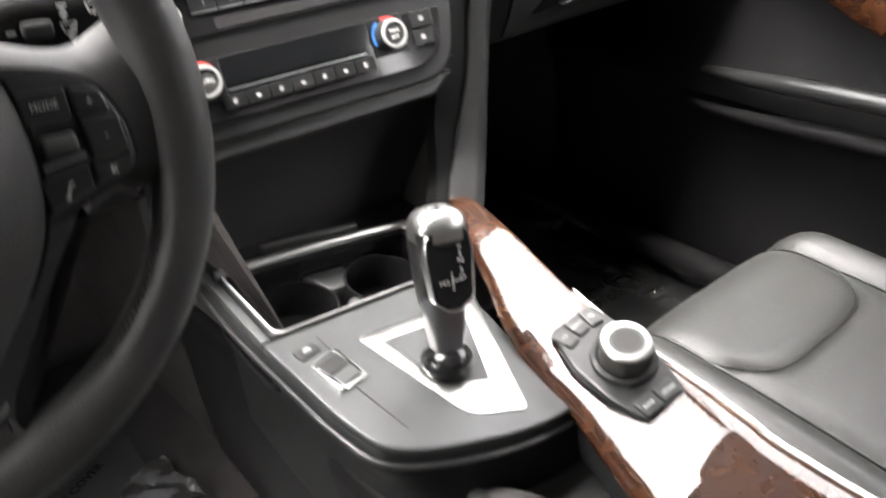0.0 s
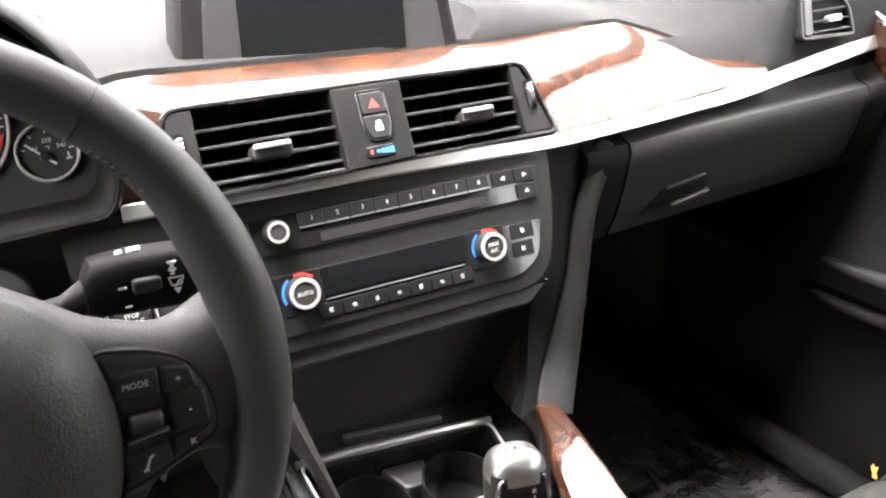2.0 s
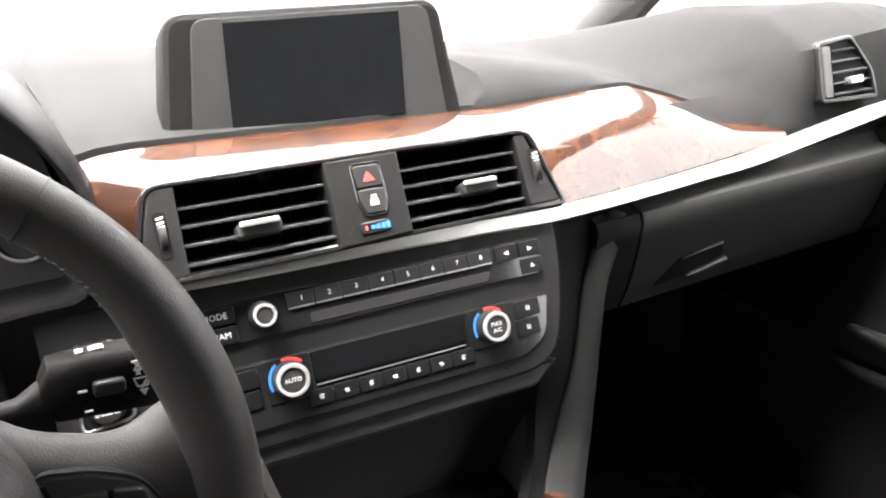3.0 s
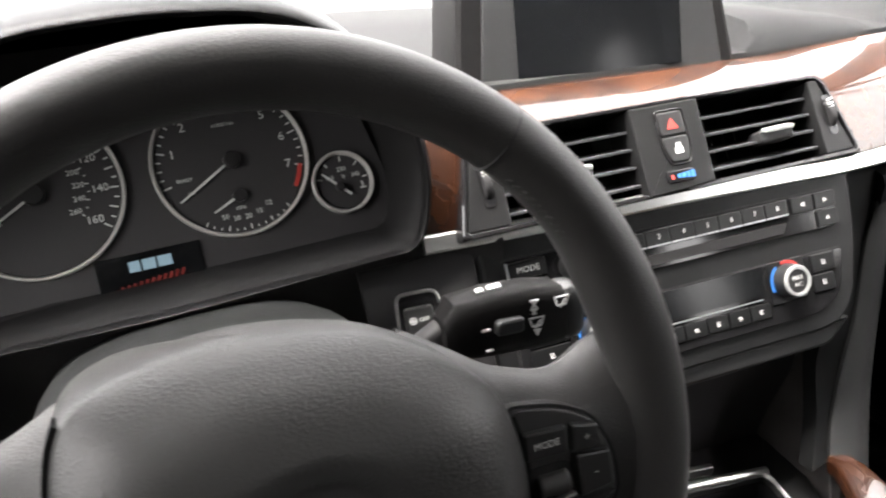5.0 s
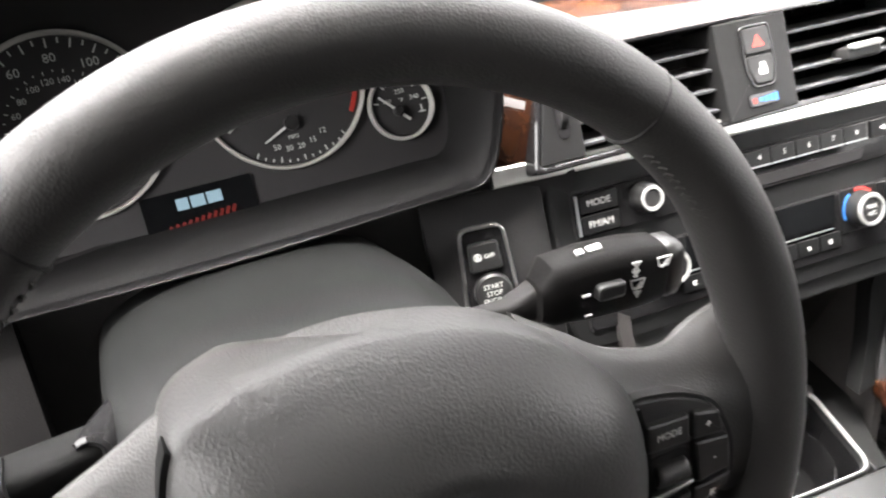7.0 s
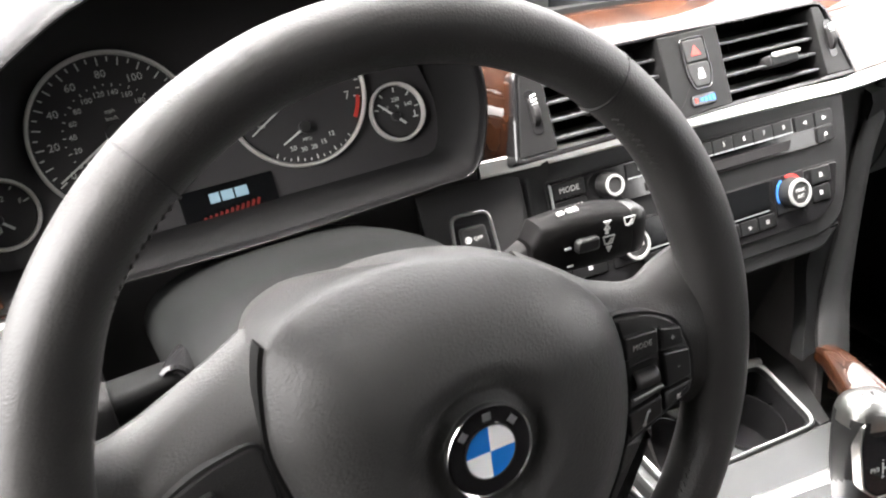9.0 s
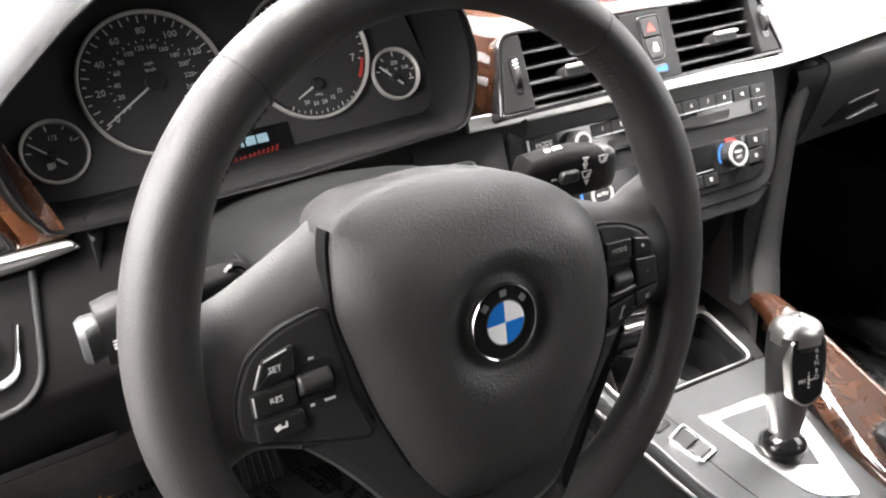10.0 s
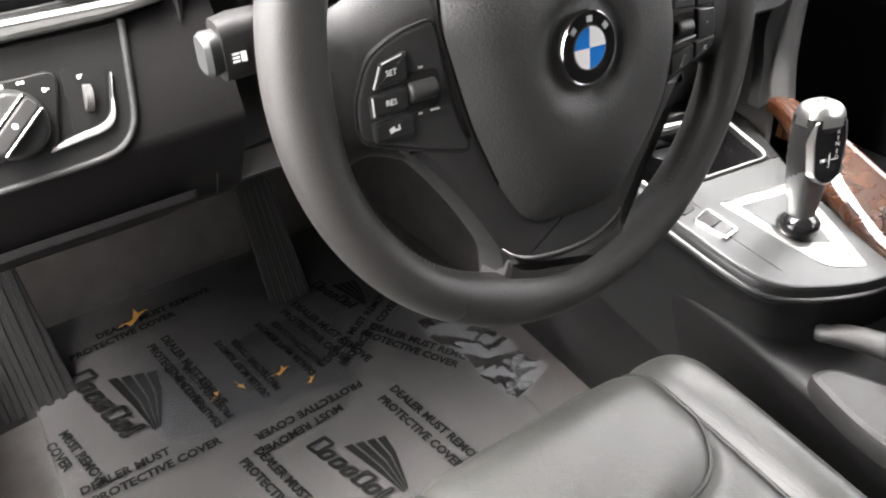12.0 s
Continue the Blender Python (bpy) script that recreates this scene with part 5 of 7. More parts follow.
# ---- steering column and stalks ----
col = thing("steering_column", (-0.02, 0.15, 0.56), "black plastic steering column cowl behind the wheel", "steering column")
rings = []
for y, zt, hw, zb in ((0.062, 0.655, 0.070, 0.560), (0.075, 0.668, 0.080, 0.552), (0.11, 0.671, 0.086, 0.548), (0.15, 0.660, 0.090, 0.545), (0.19, 0.645, 0.092, 0.540), (0.24, 0.624, 0.094, 0.53), (0.30, 0.600, 0.095, 0.52)):
    ring = []
    for k in range(28):
        t = 2 * math.pi * k / 28
        c, s = math.cos(t), math.sin(t)
        ring.append((-0.022 + hw * math.copysign(abs(c) ** 0.7, c), y, (zt + zb) / 2 + (zt - zb) / 2 * math.copysign(abs(s) ** 0.8, s)))
    rings.append(ring)
part("cowl", loft(rings), COLUMN, col, "grained black cowl", 50)
part("hub", turned([(0.05, -0.075), (0.06, -0.06), (0.068, -0.03), (0.070, -0.018)], WHEEL, 32), DARK, col, "black wheel hub")


def stalk(rows, label):
    """A stalk along x from rows of x, y, z, half height, half depth."""
    rings = []
    for x, y, z, h, d in rows:
        rings.append([(x, y + d * math.copysign(abs(math.cos(t)) ** 0.55, math.cos(t)), z + h * math.copysign(abs(math.sin(t)) ** 0.55, math.sin(t))) for t in [2 * math.pi * k / 20 for k in range(20)]])
    return rings


wst = thing("wiper_stalk", (0.10, 0.12, 0.62), "black wiper stalk with white symbols", "stalk")
part("arm", loft(stalk([(0.040, 0.138, 0.616, 0.006, 0.006), (0.085, 0.128, 0.622, 0.0070, 0.006), (0.104, 0.123, 0.630, 0.012, 0.007)], "")), HOLE, wst)
head = part("head", loft(stalk([(0.098, 0.121, 0.630, 0.011, 0.009), (0.104, 0.120, 0.634, 0.0180, 0.012), (0.125, 0.118, 0.634, 0.0195, 0.013), (0.150, 0.117, 0.632, 0.0195, 0.013), (0.167, 0.117, 0.6295, 0.0180, 0.012), (0.1695, 0.117, 0.629, 0.0165, 0.011)], "")), COWL, wst, "satin black stalk head", 50)
part("tip", loft(stalk([(0.1690, 0.117, 0.629, 0.0150, 0.010), (0.1715, 0.117, 0.6285, 0.0172, 0.0112), (0.178, 0.117, 0.628, 0.0168, 0.0108), (0.182, 0.117, 0.6275, 0.0140, 0.008)], "")), SATIN, wst, "black end cap", 50)
WS = face_frame((0.140, 0.1042, 0.634), (0, -1, 0.06), (1, 0, -0.08))
part("rocker", prism(box_outline(-0.0085, 0.0005, 0.0165, 0.0090, 0.003), -0.002, 0.0040, WS, 0.0018), SATIN, head, "small raised rocker")
bars([(-0.0220, 0.0002, 0.0046, 0.0013, 0), (-0.0200, -0.0118, 0.0040, 0.0010, 0)], WS, WHITE, head, 0.0, 0.0006, "symbol", "white speed mark")
for cx_, cy_, k_ in ((0.0085, -0.0010, -1), (0.0240, 0.0085, 0)):
    scr = rounded([(cx_ - 0.0048, cy_ + 0.0030), (cx_ + 0.0048, cy_ + 0.0030), (cx_ + 0.0030, cy_ - 0.0028), (cx_ - 0.0030, cy_ - 0.0028)], 0.0006, 2)
    part("symbol", hoop(scr, inset(scr, 0.0010), 0.0, 0.0006, WS), WHITE, head, "white windscreen symbol")
    bars([(cx_ + 0.0008, cy_ - 0.0012, 0.0011, 0.0056, -35)], WS, WHITE, head, 0.0, 0.0006, "symbol", "white wiper symbol")
part("symbol", prism([(0.0065, -0.0052), (0.0112, -0.0052), (0.0090, -0.0092)], 0.0, 0.0006, WS), WHITE, head, "white arrow symbol")
bars([(0.0068, 0.0118, 0.0056, 0.0009, 0), (0.0068, 0.0094, 0.0011, 0.0050, 38), (0.0068, 0.0094, 0.0011, 0.0050, -38), (0.0068, 0.0068, 0.0046, 0.0009, 0), (0.0068, 0.0050, 0.0011, 0.0034, 38), (0.0068, 0.0050, 0.0011, 0.0034, -38)], WS, WHITE, head, 0.0, 0.0006, "symbol", "white wiper speed symbol")
WT = face_frame((0.126, 0.116, 0.6538), (0, -0.25, 1), (1, 0, -0.04))
bars([(-0.0050, 0.0, 0.0040, 0.0030, 0), (0.0035, 0.0, 0.0075, 0.0034, 0)], WT, WHITE, head, -0.0008, 0.0006, "symbol", "white symbol on the stalk's top")
ist = thing("indicator_stalk", (-0.16, 0.11, 0.62), "black indicator stalk with a grey end", "stalk")
part("arm", loft(stalk([(-0.060, 0.132, 0.622, 0.010, 0.010), (-0.120, 0.122, 0.628, 0.0105, 0.010), (-0.148, 0.113, 0.631, 0.0125, 0.011)], "")), INK_AND_SHADE, ist)
ih = part("head", loft(stalk([(-0.145, 0.110, 0.632, 0.014, 0.011), (-0.152, 0.108, 0.632, 0.0175, 0.013), (-0.185, 0.102, 0.634, 0.0185, 0.013), (-0.196, 0.100, 0.634, 0.0175, 0.012)], "")), DARK, ist, "satin black stalk head", 50)
part("tip", loft(stalk([(-0.195, 0.100, 0.634, 0.0115, 0.0095), (-0.203, 0.098, 0.634, 0.0125, 0.0105), (-0.2065, 0.098, 0.634, 0.0105, 0.0085)], "")), GRAPHITE, ist, "worn grey end button", 50)
IS = face_frame((-0.181, 0.0880, 0.632), (-0.10, -1, 0.10))
bars([(-0.0085, 0.0022, 0.0040, 0.0010, 0), (-0.0085, 0.0, 0.0040, 0.0010, 0), (-0.0085, -0.0022, 0.0040, 0.0010, 0), (-0.0040, 0.0, 0.0030, 0.0054, 0)], IS, WHITE, ih, 0.0, 0.0012, "symbol", "white headlamp symbol")
lug = thing("column_adjuster", (-0.115, 0.10, 0.62), "small black lock lug on the steering column", "lever")
LG = face_frame((-0.112, 0.120, 0.632), (-0.3, -0.9, 0.3))
part("collar", turned([(0.0095, -0.03), (0.0098, 0.003), (0.0090, 0.0075), (0.0070, 0.0085), (0.0058, 0.0040)], LG, 24), GLOSS, lug)
part("bore", turned([(0.0064, 0.001), (0.0045, 0.0055), (0.0005, 0.0045)], LG, 20), HOLE, lug, "dark bore")
part("catch", prism(rounded([(0.004, -0.012), (0.013, -0.010), (0.014, -0.003), (0.006, -0.002)], 0.002), 0.002, 0.012, LG, 0.002), SATIN, lug, "small shiny catch")

# ---- start button ----
stb = thing("start_button_panel", (0.13, 0.25, 0.55), "black start button panel with a silver outline beside the column", "switch")
so = rounded([(-0.0185, -0.042), (0.0215, -0.038), (0.0190, 0.022), (-0.0130, 0.0235)], 0.008)
part("panel", prism([(-0.035, -0.075), (0.050, -0.075), (0.050, 0.045), (-0.035, 0.045)], -0.03, -0.003, START, 0.002), DARK, stb)
part("outline", hoop(so, inset(so, 0.0021), -0.004, 0.0024, START, 0.0005), ALU, stb, "thin silver outline")
part("insert", prism(inset(so, 0.0016), -0.006, 0.0005, START), GLOSS, stb, "gloss black insert")
ob_ = part("off_button", prism(rounded([(-0.0095, -0.0085), (0.0135, -0.0085), (0.0125, 0.0115), (-0.0085, 0.0120)], 0.003), 0.0, 0.004, START, 0.0015), SATIN, stb, "black stop-start off button")
lettering("OFF", 0.0042, START, WHITE, ob_, (0.0050, 0.0020), 0.0042)
part("symbol", hoop(circle(-0.0032, 0.0022, 0.0026, 20), circle(-0.0032, 0.0022, 0.0019, 20), 0.004, 0.0043, START), WHITE, ob_, "white ring symbol")
bars([(-0.0032, 0.0022, 0.0016, 0.0022, 0)], START, WHITE, ob_, 0.0040, 0.0043, "symbol", "white symbol")
sb_ = part("start_button", turned([(0.0135, 0.0), (0.0135, 0.005), (0.0118, 0.0068), (0.0004, 0.0064)], START, 32, at=(0.003, -0.0240)), SATIN, stb, "round black start button")
for i_, w_ in enumerate(("START", "STOP", "ENGINE")):
    lettering(w_, 0.0048, START, WHITE, sb_, (0.003, -0.0190 - 0.0050 * i_), 0.0070)

# ---- light switch panel ----
lsp = thing("light_switch_panel", (-0.28, 0.22, 0.53), "black light switch panel with a silver-marked rotary knob", "switch")
lo_ = rounded([(-0.16, -0.0445), (0.004, -0.0435), (0.022, -0.0195), (0.034, 0.0435), (-0.16, 0.0455)], [0.004, 0.016, 0.016, 0.002, 0.004], 6)
part("panel", prism(lo_, -0.008, 0.0012, LEFT, 0.001), KNEE, lsp, "matt black switch panel")
bead = curve_through([(-0.16, -0.0440), (-0.06, -0.0437), (-0.010, -0.0425), (0.008, -0.0370), (0.0190, -0.0235), (0.0245, -0.002), (0.0335, 0.0450)], 6)
part("edge", tube([LEFT @ Vector((p[0], p[1], 0.0012)) for p in bead], 0.0026, 10), BRACE, lsp, "rounded grey edge bead", 60)
part("recess", prism(rounded([(-0.022, -0.0205), (0.0025, -0.0180), (0.0125, 0.0180), (0.0110, 0.0215), (-0.016, 0.0225)], 0.003), 0.0010, 0.0018, LEFT), KNEE, lsp, "matt black recess")
part("knob_plate", prism(rounded([(-0.135, -0.0290), (-0.0340, -0.0250), (-0.0195, 0.0180), (-0.0240, 0.0240), (-0.135, 0.0250)], 0.004), 0.0, 0.0050, LEFT, 0.0015), KNEE, lsp, "dark grey plate round the light knob")
lk = part("light_knob", turned([(0.0235, 0.004), (0.0228, 0.010), (0.0205, 0.0145), (0.0185, 0.0155), (0.0004, 0.0160)], LEFT, 48, at=(-0.0570, -0.004)), SATIN, lsp, "black rotary light knob")
KB = LEFT @ Matrix.Translation((-0.0570, -0.004, 0)) @ Matrix.Rotation(radians(38), 4, "Z")
part("grip", prism(rounded([(-0.0205, -0.0058), (0.0205, -0.0058), (0.0205, 0.0058), (-0.0205, 0.0058)], 0.004), 0.015, 0.0240, KB, 0.002), DARK, lk, "raised grip bar")
for e_ in (-0.0068, 0.0068):
    part("grip_edge", prism(rounded([(-0.0200, e_ - 0.0011), (0.0200, e_ - 0.0011), (0.0200, e_ + 0.0011), (-0.0200, e_ + 0.0011)], 0.0008), 0.014, 0.0236, KB, 0.0006), CHROME, lk, "chrome grip edge")
part("symbol", prism(circle(0, 0, 0.0019, 14), 0.024, 0.0244, KB), WHITE, lk, "white dot")
bars([(-0.0700, 0.0195, 0.0034, 0.0018, 0), (-0.0545, 0.0210, 0.0022, 0.0022, 0), (-0.0440, 0.0205, 0.0018, 0.0018, 0), (-0.0412, 0.0205, 0.0018, 0.0018, 0), (-0.0305, 0.0125, 0.0020, 0.0030, 0), (-0.0280, 0.0125, 0.0016, 0.0008, 0)], LEFT, WHITE, lsp, 0.0050, 0.0054, "symbol", "white lamp symbols")
part("dimmer", turned([(0.0085, -0.0030)] + [(0.0098 if k % 2 else 0.0093, -0.0026 + 0.0007 * k) for k in range(8)] + [(0.0085, 0.0030)], LEFT @ Matrix.Translation((-0.0052, 0.000, 0.000)) @ Matrix.Rotation(radians(-12), 4, "Z") @ Matrix.Rotation(radians(90), 4, "Y"), 24), RUBBER, lsp, "ribbed dimmer wheel")
bars([(-0.0062, 0.0150, 0.0022, 0.0026, 0), (-0.0046, 0.0158, 0.0016, 0.0007, 30)], LEFT, WHITE, lsp, 0.0018, 0.0022, "symbol", "white dimmer symbol")
lip_a = curve_through([(-0.0405, -0.0285), (-0.0200, -0.0262), (-0.0010, -0.0238), (0.0075, -0.0165), (0.0115, 0.0), (0.0150, 0.0130)], 5)
lip_b = curve_through([(-0.0365, -0.0240), (-0.0200, -0.0215), (-0.0030, -0.0190), (0.0045, -0.0135), (0.0098, 0.0005), (0.0140, 0.0130)], 5)
part("silver_lip", thickened([[LEFT @ Vector((*a_, 0.0046)), LEFT @ Vector((*a_.lerp(b_, 0.5), 0.0044)), LEFT @ Vector((*b_, 0.0022))] for a_, b_ in zip(lip_a, lip_b)], tuple(LEFT.to_3x3() @ Vector((0, 0, -0.004)))), GUN, lsp, "satin silver lip round the recess", 50)
# ---- centre console ----
con = thing("centre_console", (0.35, 0.0, 0.0), "graphite and black centre console with a walnut strip between the seats", "console")
edge = curve_through([(-0.122, 0.205), (-0.124, 0.111), (-0.1200, 0.031), (-0.1135, -0.038), (-0.0950, -0.0780), (-0.0350, -0.1065), (0.015, -0.1185), (0.050, -0.120)], 6)
right = [(0.055, -0.10), (0.058, -0.05), (0.070, 0.02), (0.098, 0.08), (0.120, 0.14), (0.128, 0.205)]
tray_o = rounded([(-0.1135, 0.0770), (0.0800, 0.0730), (0.0960, 0.1690), (-0.1135, 0.1860)], [0.012, 0.018, 0.014, 0.014], 6)
tray_i = rounded([(-0.1070, 0.0800), (0.0750, 0.0765), (0.0890, 0.1600), (-0.1070, 0.1760)], [0.011, 0.017, 0.012, 0.012], 6)
# top panel with the tray's opening: one sheet in front, one behind, two at the sides
rear_panel = [Vector(p) for p in edge if p[1] < 0.076] + [Vector((0.055, -0.10)), Vector((0.058, -0.05)), Vector((0.070, 0.02)), Vector((0.094, 0.072)), Vector((0.078, 0.0745)), Vector((-0.112, 0.0780)), Vector((-0.122, 0.078))]
part("top_panel", prism(rear_panel, -0.010, 0.0, CONSOLE, 0.0025), GRAPHITE, con, "satin graphite top panel")
part("top_panel", prism([(-0.1225, 0.0790), (-0.1137, 0.0790), (-0.1137, 0.195), (-0.1215, 0.205)], -0.010, 0.0, CONSOLE, 0.001), GRAPHITE, con, "satin graphite top panel")
part("top_panel", prism([(0.0805, 0.0745), (0.0955, 0.0745), (0.130, 0.150), (0.130, 0.205), (0.0965, 0.170)], -0.010, -0.001, CONSOLE, 0.001), SATIN, con, "black top panel")
part("tray_frame", hoop(tray_o, tray_i, -0.006, 0.0030, CONSOLE, 0.0022), SATIN, con, "satin black tray frame")
mix_t = lambda f: [Vector(a).lerp(Vector(b), f) for a, b in zip(tray_o, tray_i)]
part("tray_line", hoop(mix_t(0.50), mix_t(0.92), 0.0, 0.0048, CONSOLE, 0.0012), BRIGHT, con, "thin bright chrome line")
fr = curve_through([(-0.112, 0.180, 0.0015), (-0.06, 0.1775, 0.003), (0.02, 0.1710, 0.003), (0.093, 0.164, 0.0015)], 5)
part("front_bar", tube([CONSOLE @ p for p in fr], 0.0048, 10), ALU, con, "rounded chrome bar")
part("tray_wall", hoop(inset(tray_o, 0.003), inset(tray_i, 0.001), -0.062, -0.005, CONSOLE), GLOSS, con, "gloss black tray wall")
part("tray_floor", prism(inset(tray_o, 0.003), -0.066, -0.058, CONSOLE), DARK, con, "black tray floor")
for cx, cy in ((-0.060, 0.125), (0.035, 0.120)):
    part("cup_holder", turned([(0.0400, -0.058), (0.0395, -0.018), (0.0375, -0.018), (0.0370, -0.056), (0.0005, -0.0575)], CONSOLE, 40, at=(cx, cy)), GLOSS, con, "gloss black cup holder")
part("cup_divider", prism(rounded([(-0.030, 0.168), (0.018, 0.164), (0.002, 0.134), (-0.016, 0.135)], 0.005), -0.058, -0.022, CONSOLE, 0.003), GRAPHITE, con, "grey divider between the cup holders")
part("cup_divider", prism(rounded([(-0.020, 0.080), (0.020, 0.080), (-0.002, 0.116), (-0.014, 0.112)], 0.005), -0.058, -0.022, CONSOLE, 0.003), GRAPHITE, con, "grey divider between the cup holders")
part("drawer_lip", prism(rounded([(-0.058, 0.1930), (0.046, 0.1820), (0.047, 0.1885), (-0.057, 0.2000)], 0.0015), -0.004, 0.006, CONSOLE, 0.0015), GUN, con, "grey drawer lip")
part("pocket", prism([(-0.125, 0.186), (0.135, 0.166), (0.135, 0.30), (-0.125, 0.30)], -0.02, -0.002, CONSOLE), POCKET, con, "black pocket floor")
# side skirts
sk = [Vector(p) for p in edge]
skirt = [[CONSOLE @ Vector((p.x + (0.0), p.y, 0.0)) + Vector((0, 0, dz)) + Vector((dx, 0, 0)) for dz, dx in ((-0.004, -0.002), (-0.010, -0.005), (-0.022, -0.005), (-0.026, 0.002), (-0.060, 0.012), (-0.095, 0.018), (-0.20, 0.02))] for p in sk]
part("side_panel", grid(skirt), SATIN, con, "black side panel", 50)
ridge = curve_through([CONSOLE @ Vector((p.x, p.y, 0)) + Vector((-0.0055, -0.001, -0.014)) for p in sk[::3]], 2)
part("edge_bead", tube(ridge, 0.0032, 8), SATIN, con, "rounded edge bead")
DRIFT = [(-0.95, -0.050), (-0.35, -0.040), (-0.183, -0.026), (-0.074, -0.011), (0.004, -0.001), (0.2, 0.0)]
body = [[(x0 + (line(y, DRIFT) if x0 < 0.3 else 0), y, z) for x0, z in ((0.262, -0.04), (0.252, 0.17), (0.2495, 0.222), (0.2490, 0.238), (0.2515, 0.2455), (0.258, 0.2480), (0.272, 0.2465), (0.295, 0.238), (0.44, 0.238), (0.452, 0.245), (0.46, 0.22), (0.47, -0.04))] for y in np.linspace(-0.95, 0.44, 20)]
part("tunnel", thickened(body, (0, 0, -0.01)), TUNNEL, con, "black tunnel trim with a rounded edge", 60)
left_w = [[(0.226, 0.26, 0.62), (0.215, 0.20, 0.50), (0.246, 0.21, 0.37), (0.262, 0.16, 0.30), (0.280, 0.14, -0.04)], [(0.215, 0.38, 0.62), (0.205, 0.34, 0.50), (0.236, 0.34, 0.37), (0.256, 0.34, 0.3), (0.275, 0.34, -0.04)], [(0.20, 0.9, 0.62), (0.20, 0.9, 0.50), (0.21, 0.9, 0.37), (0.22, 0.9, 0.3), (0.23, 0.9, -0.04)]]
part("side_wall", thickened(left_w, (0.01, 0, 0)), CARPET, con, "carpeted tunnel side")
right_w = [[(0.575, 0.285, 0.60), (0.560, 0.265, 0.50), (0.528, 0.225, 0.40), (0.486, 0.170, 0.34), (0.47, 0.12, -0.04)], [(0.56, 0.40, 0.60), (0.545, 0.40, 0.50), (0.52, 0.40, 0.40), (0.49, 0.40, 0.34), (0.48, 0.40, -0.04)], [(0.56, 0.9, 0.60), (0.545, 0.9, 0.50), (0.53, 0.9, 0.40), (0.52, 0.9, 0.34), (0.51, 0.9, -0.04)]]
part("side_wall", thickened(right_w, (-0.01, 0, 0)), CARPET, con, "carpeted tunnel side")
pocket_back = [[(x, y, z) for y, z in ((0.215, 0.500), (0.245, 0.47), (0.262, 0.42), (0.262, 0.33))] for x in (0.205, 0.35, 0.52)]
part("pocket_wall", thickened(pocket_back, (0, 0.02, 0)), POCKET, con, "black pocket wall below the fascia")
# grey braces that run from the fascia down to the wood strip
brace_l = curve_through([(0.596, 0.240, 0.604), (0.580, 0.237, 0.580), (0.558, 0.228, 0.534), (0.541, 0.216, 0.470), (0.508, 0.199, 0.413), (0.483, 0.180, 0.387), (0.467, 0.163, 0.368)], 6)
brace_r = curve_through([(0.623, 0.241, 0.592), (0.608, 0.236, 0.567), (0.586, 0.227, 0.530), (0.568, 0.214, 0.464), (0.547, 0.196, 0.402), (0.524, 0.174, 0.374), (0.508, 0.158, 0.357)], 6)
part("side_brace", loft([[l_ + Vector((0.004, 0.012, 0)), l_ + Vector((0, 0.003, 0)), l_ + Vector((0.003, 0, 0)), l_.lerp(r_, 0.5) + Vector((0, -0.003, 0)), r_ + Vector((-0.003, 0, 0)), r_ + Vector((0, 0.003, 0)), r_ + Vector((0, 0.03, 0))] for l_, r_ in zip(brace_l, brace_r)]), BRACE, con, "matt graphite side brace", 50)
fedge = curve_through([(0.520, 0.237, 0.612), (0.514, 0.228, 0.588), (0.500, 0.214, 0.545), (0.492, 0.204, 0.496), (0.490, 0.212, 0.445), (0.472, 0.190, 0.400), (0.450, 0.170, 0.365)], 6)
part("fascia_cheek", thickened([[f_, f_.lerp(l_, 0.5) + Vector((0, 0.004, 0)), l_ + Vector((0.002, 0.008, 0))] for f_, l_ in zip(fedge, brace_l)], (0, 0.015, 0)), INK_AND_SHADE, con, "matt black side cheek", 50)
# wood strip
WOOD_L = [(0.470, 0.172, 0.372), (0.463, 0.155, 0.374), (0.440, 0.104, 0.364), (0.428, 0.070, 0.350), (0.411, 0.030, 0.333), (0.397, -0.020, 0.318), (0.390, -0.072, 0.310), (0.380, -0.105, 0.306), (0.362, -0.160, 0.304), (0.354, -0.22, 0.302), (0.354, -0.60, 0.302)]
WOOD_R = [(0.486, 0.162, 0.374), (0.481, 0.135, 0.377), (0.474, 0.080, 0.369), (0.470, 0.045, 0.360), (0.466, 0.0, 0.349), (0.464, -0.050, 0.339), (0.466, -0.100, 0.331), (0.466, -0.135, 0.328), (0.460, -0.182, 0.327), (0.455, -0.25, 0.325), (0.455, -0.62, 0.325)]
under = [[l_ + Vector((0.006, 0, -0.010)), l_ + Vector((0.010, 0, -0.05)), Vector((l_.x + 0.016, l_.y, 0.236)), Vector((r_.x - 0.012, r_.y, 0.236)), r_ + Vector((-0.006, 0, -0.05)), r_ + Vector((-0.005, 0, -0.012))] for l_, r_ in zip(curve_through(WOOD_L[5:], 3), curve_through(WOOD_R[5:], 3))]
part("strip_body", loft(under), DARK, con, "black body under the walnut strip", 30)
rings = []
for l_, r_ in zip(curve_through(WOOD_L, 4), curve_through(WOOD_R, 4)):
    w = (r_ - l_).length
    ring = [l_ + Vector((0.002, 0, -0.014)), l_ + Vector((-0.001, 0, -0.005))]
    for t, h in ((0.02, 0.0), (0.08, 0.040), (0.22, 0.062), (0.45, 0.075), (0.68, 0.070), (0.88, 0.048), (0.96, 0.015), (1.0, -0.02)):
        ring.append(l_.lerp(r_, t) + Vector((0, 0, h * w)))
    ring.append(r_ + Vector((0.001, 0, -0.05)))
    rings.append(ring)
ws_ = part("wood_strip", thickened(rings, (0, 0, -0.004)), WOOD, con, "glossy walnut burl strip", 40)
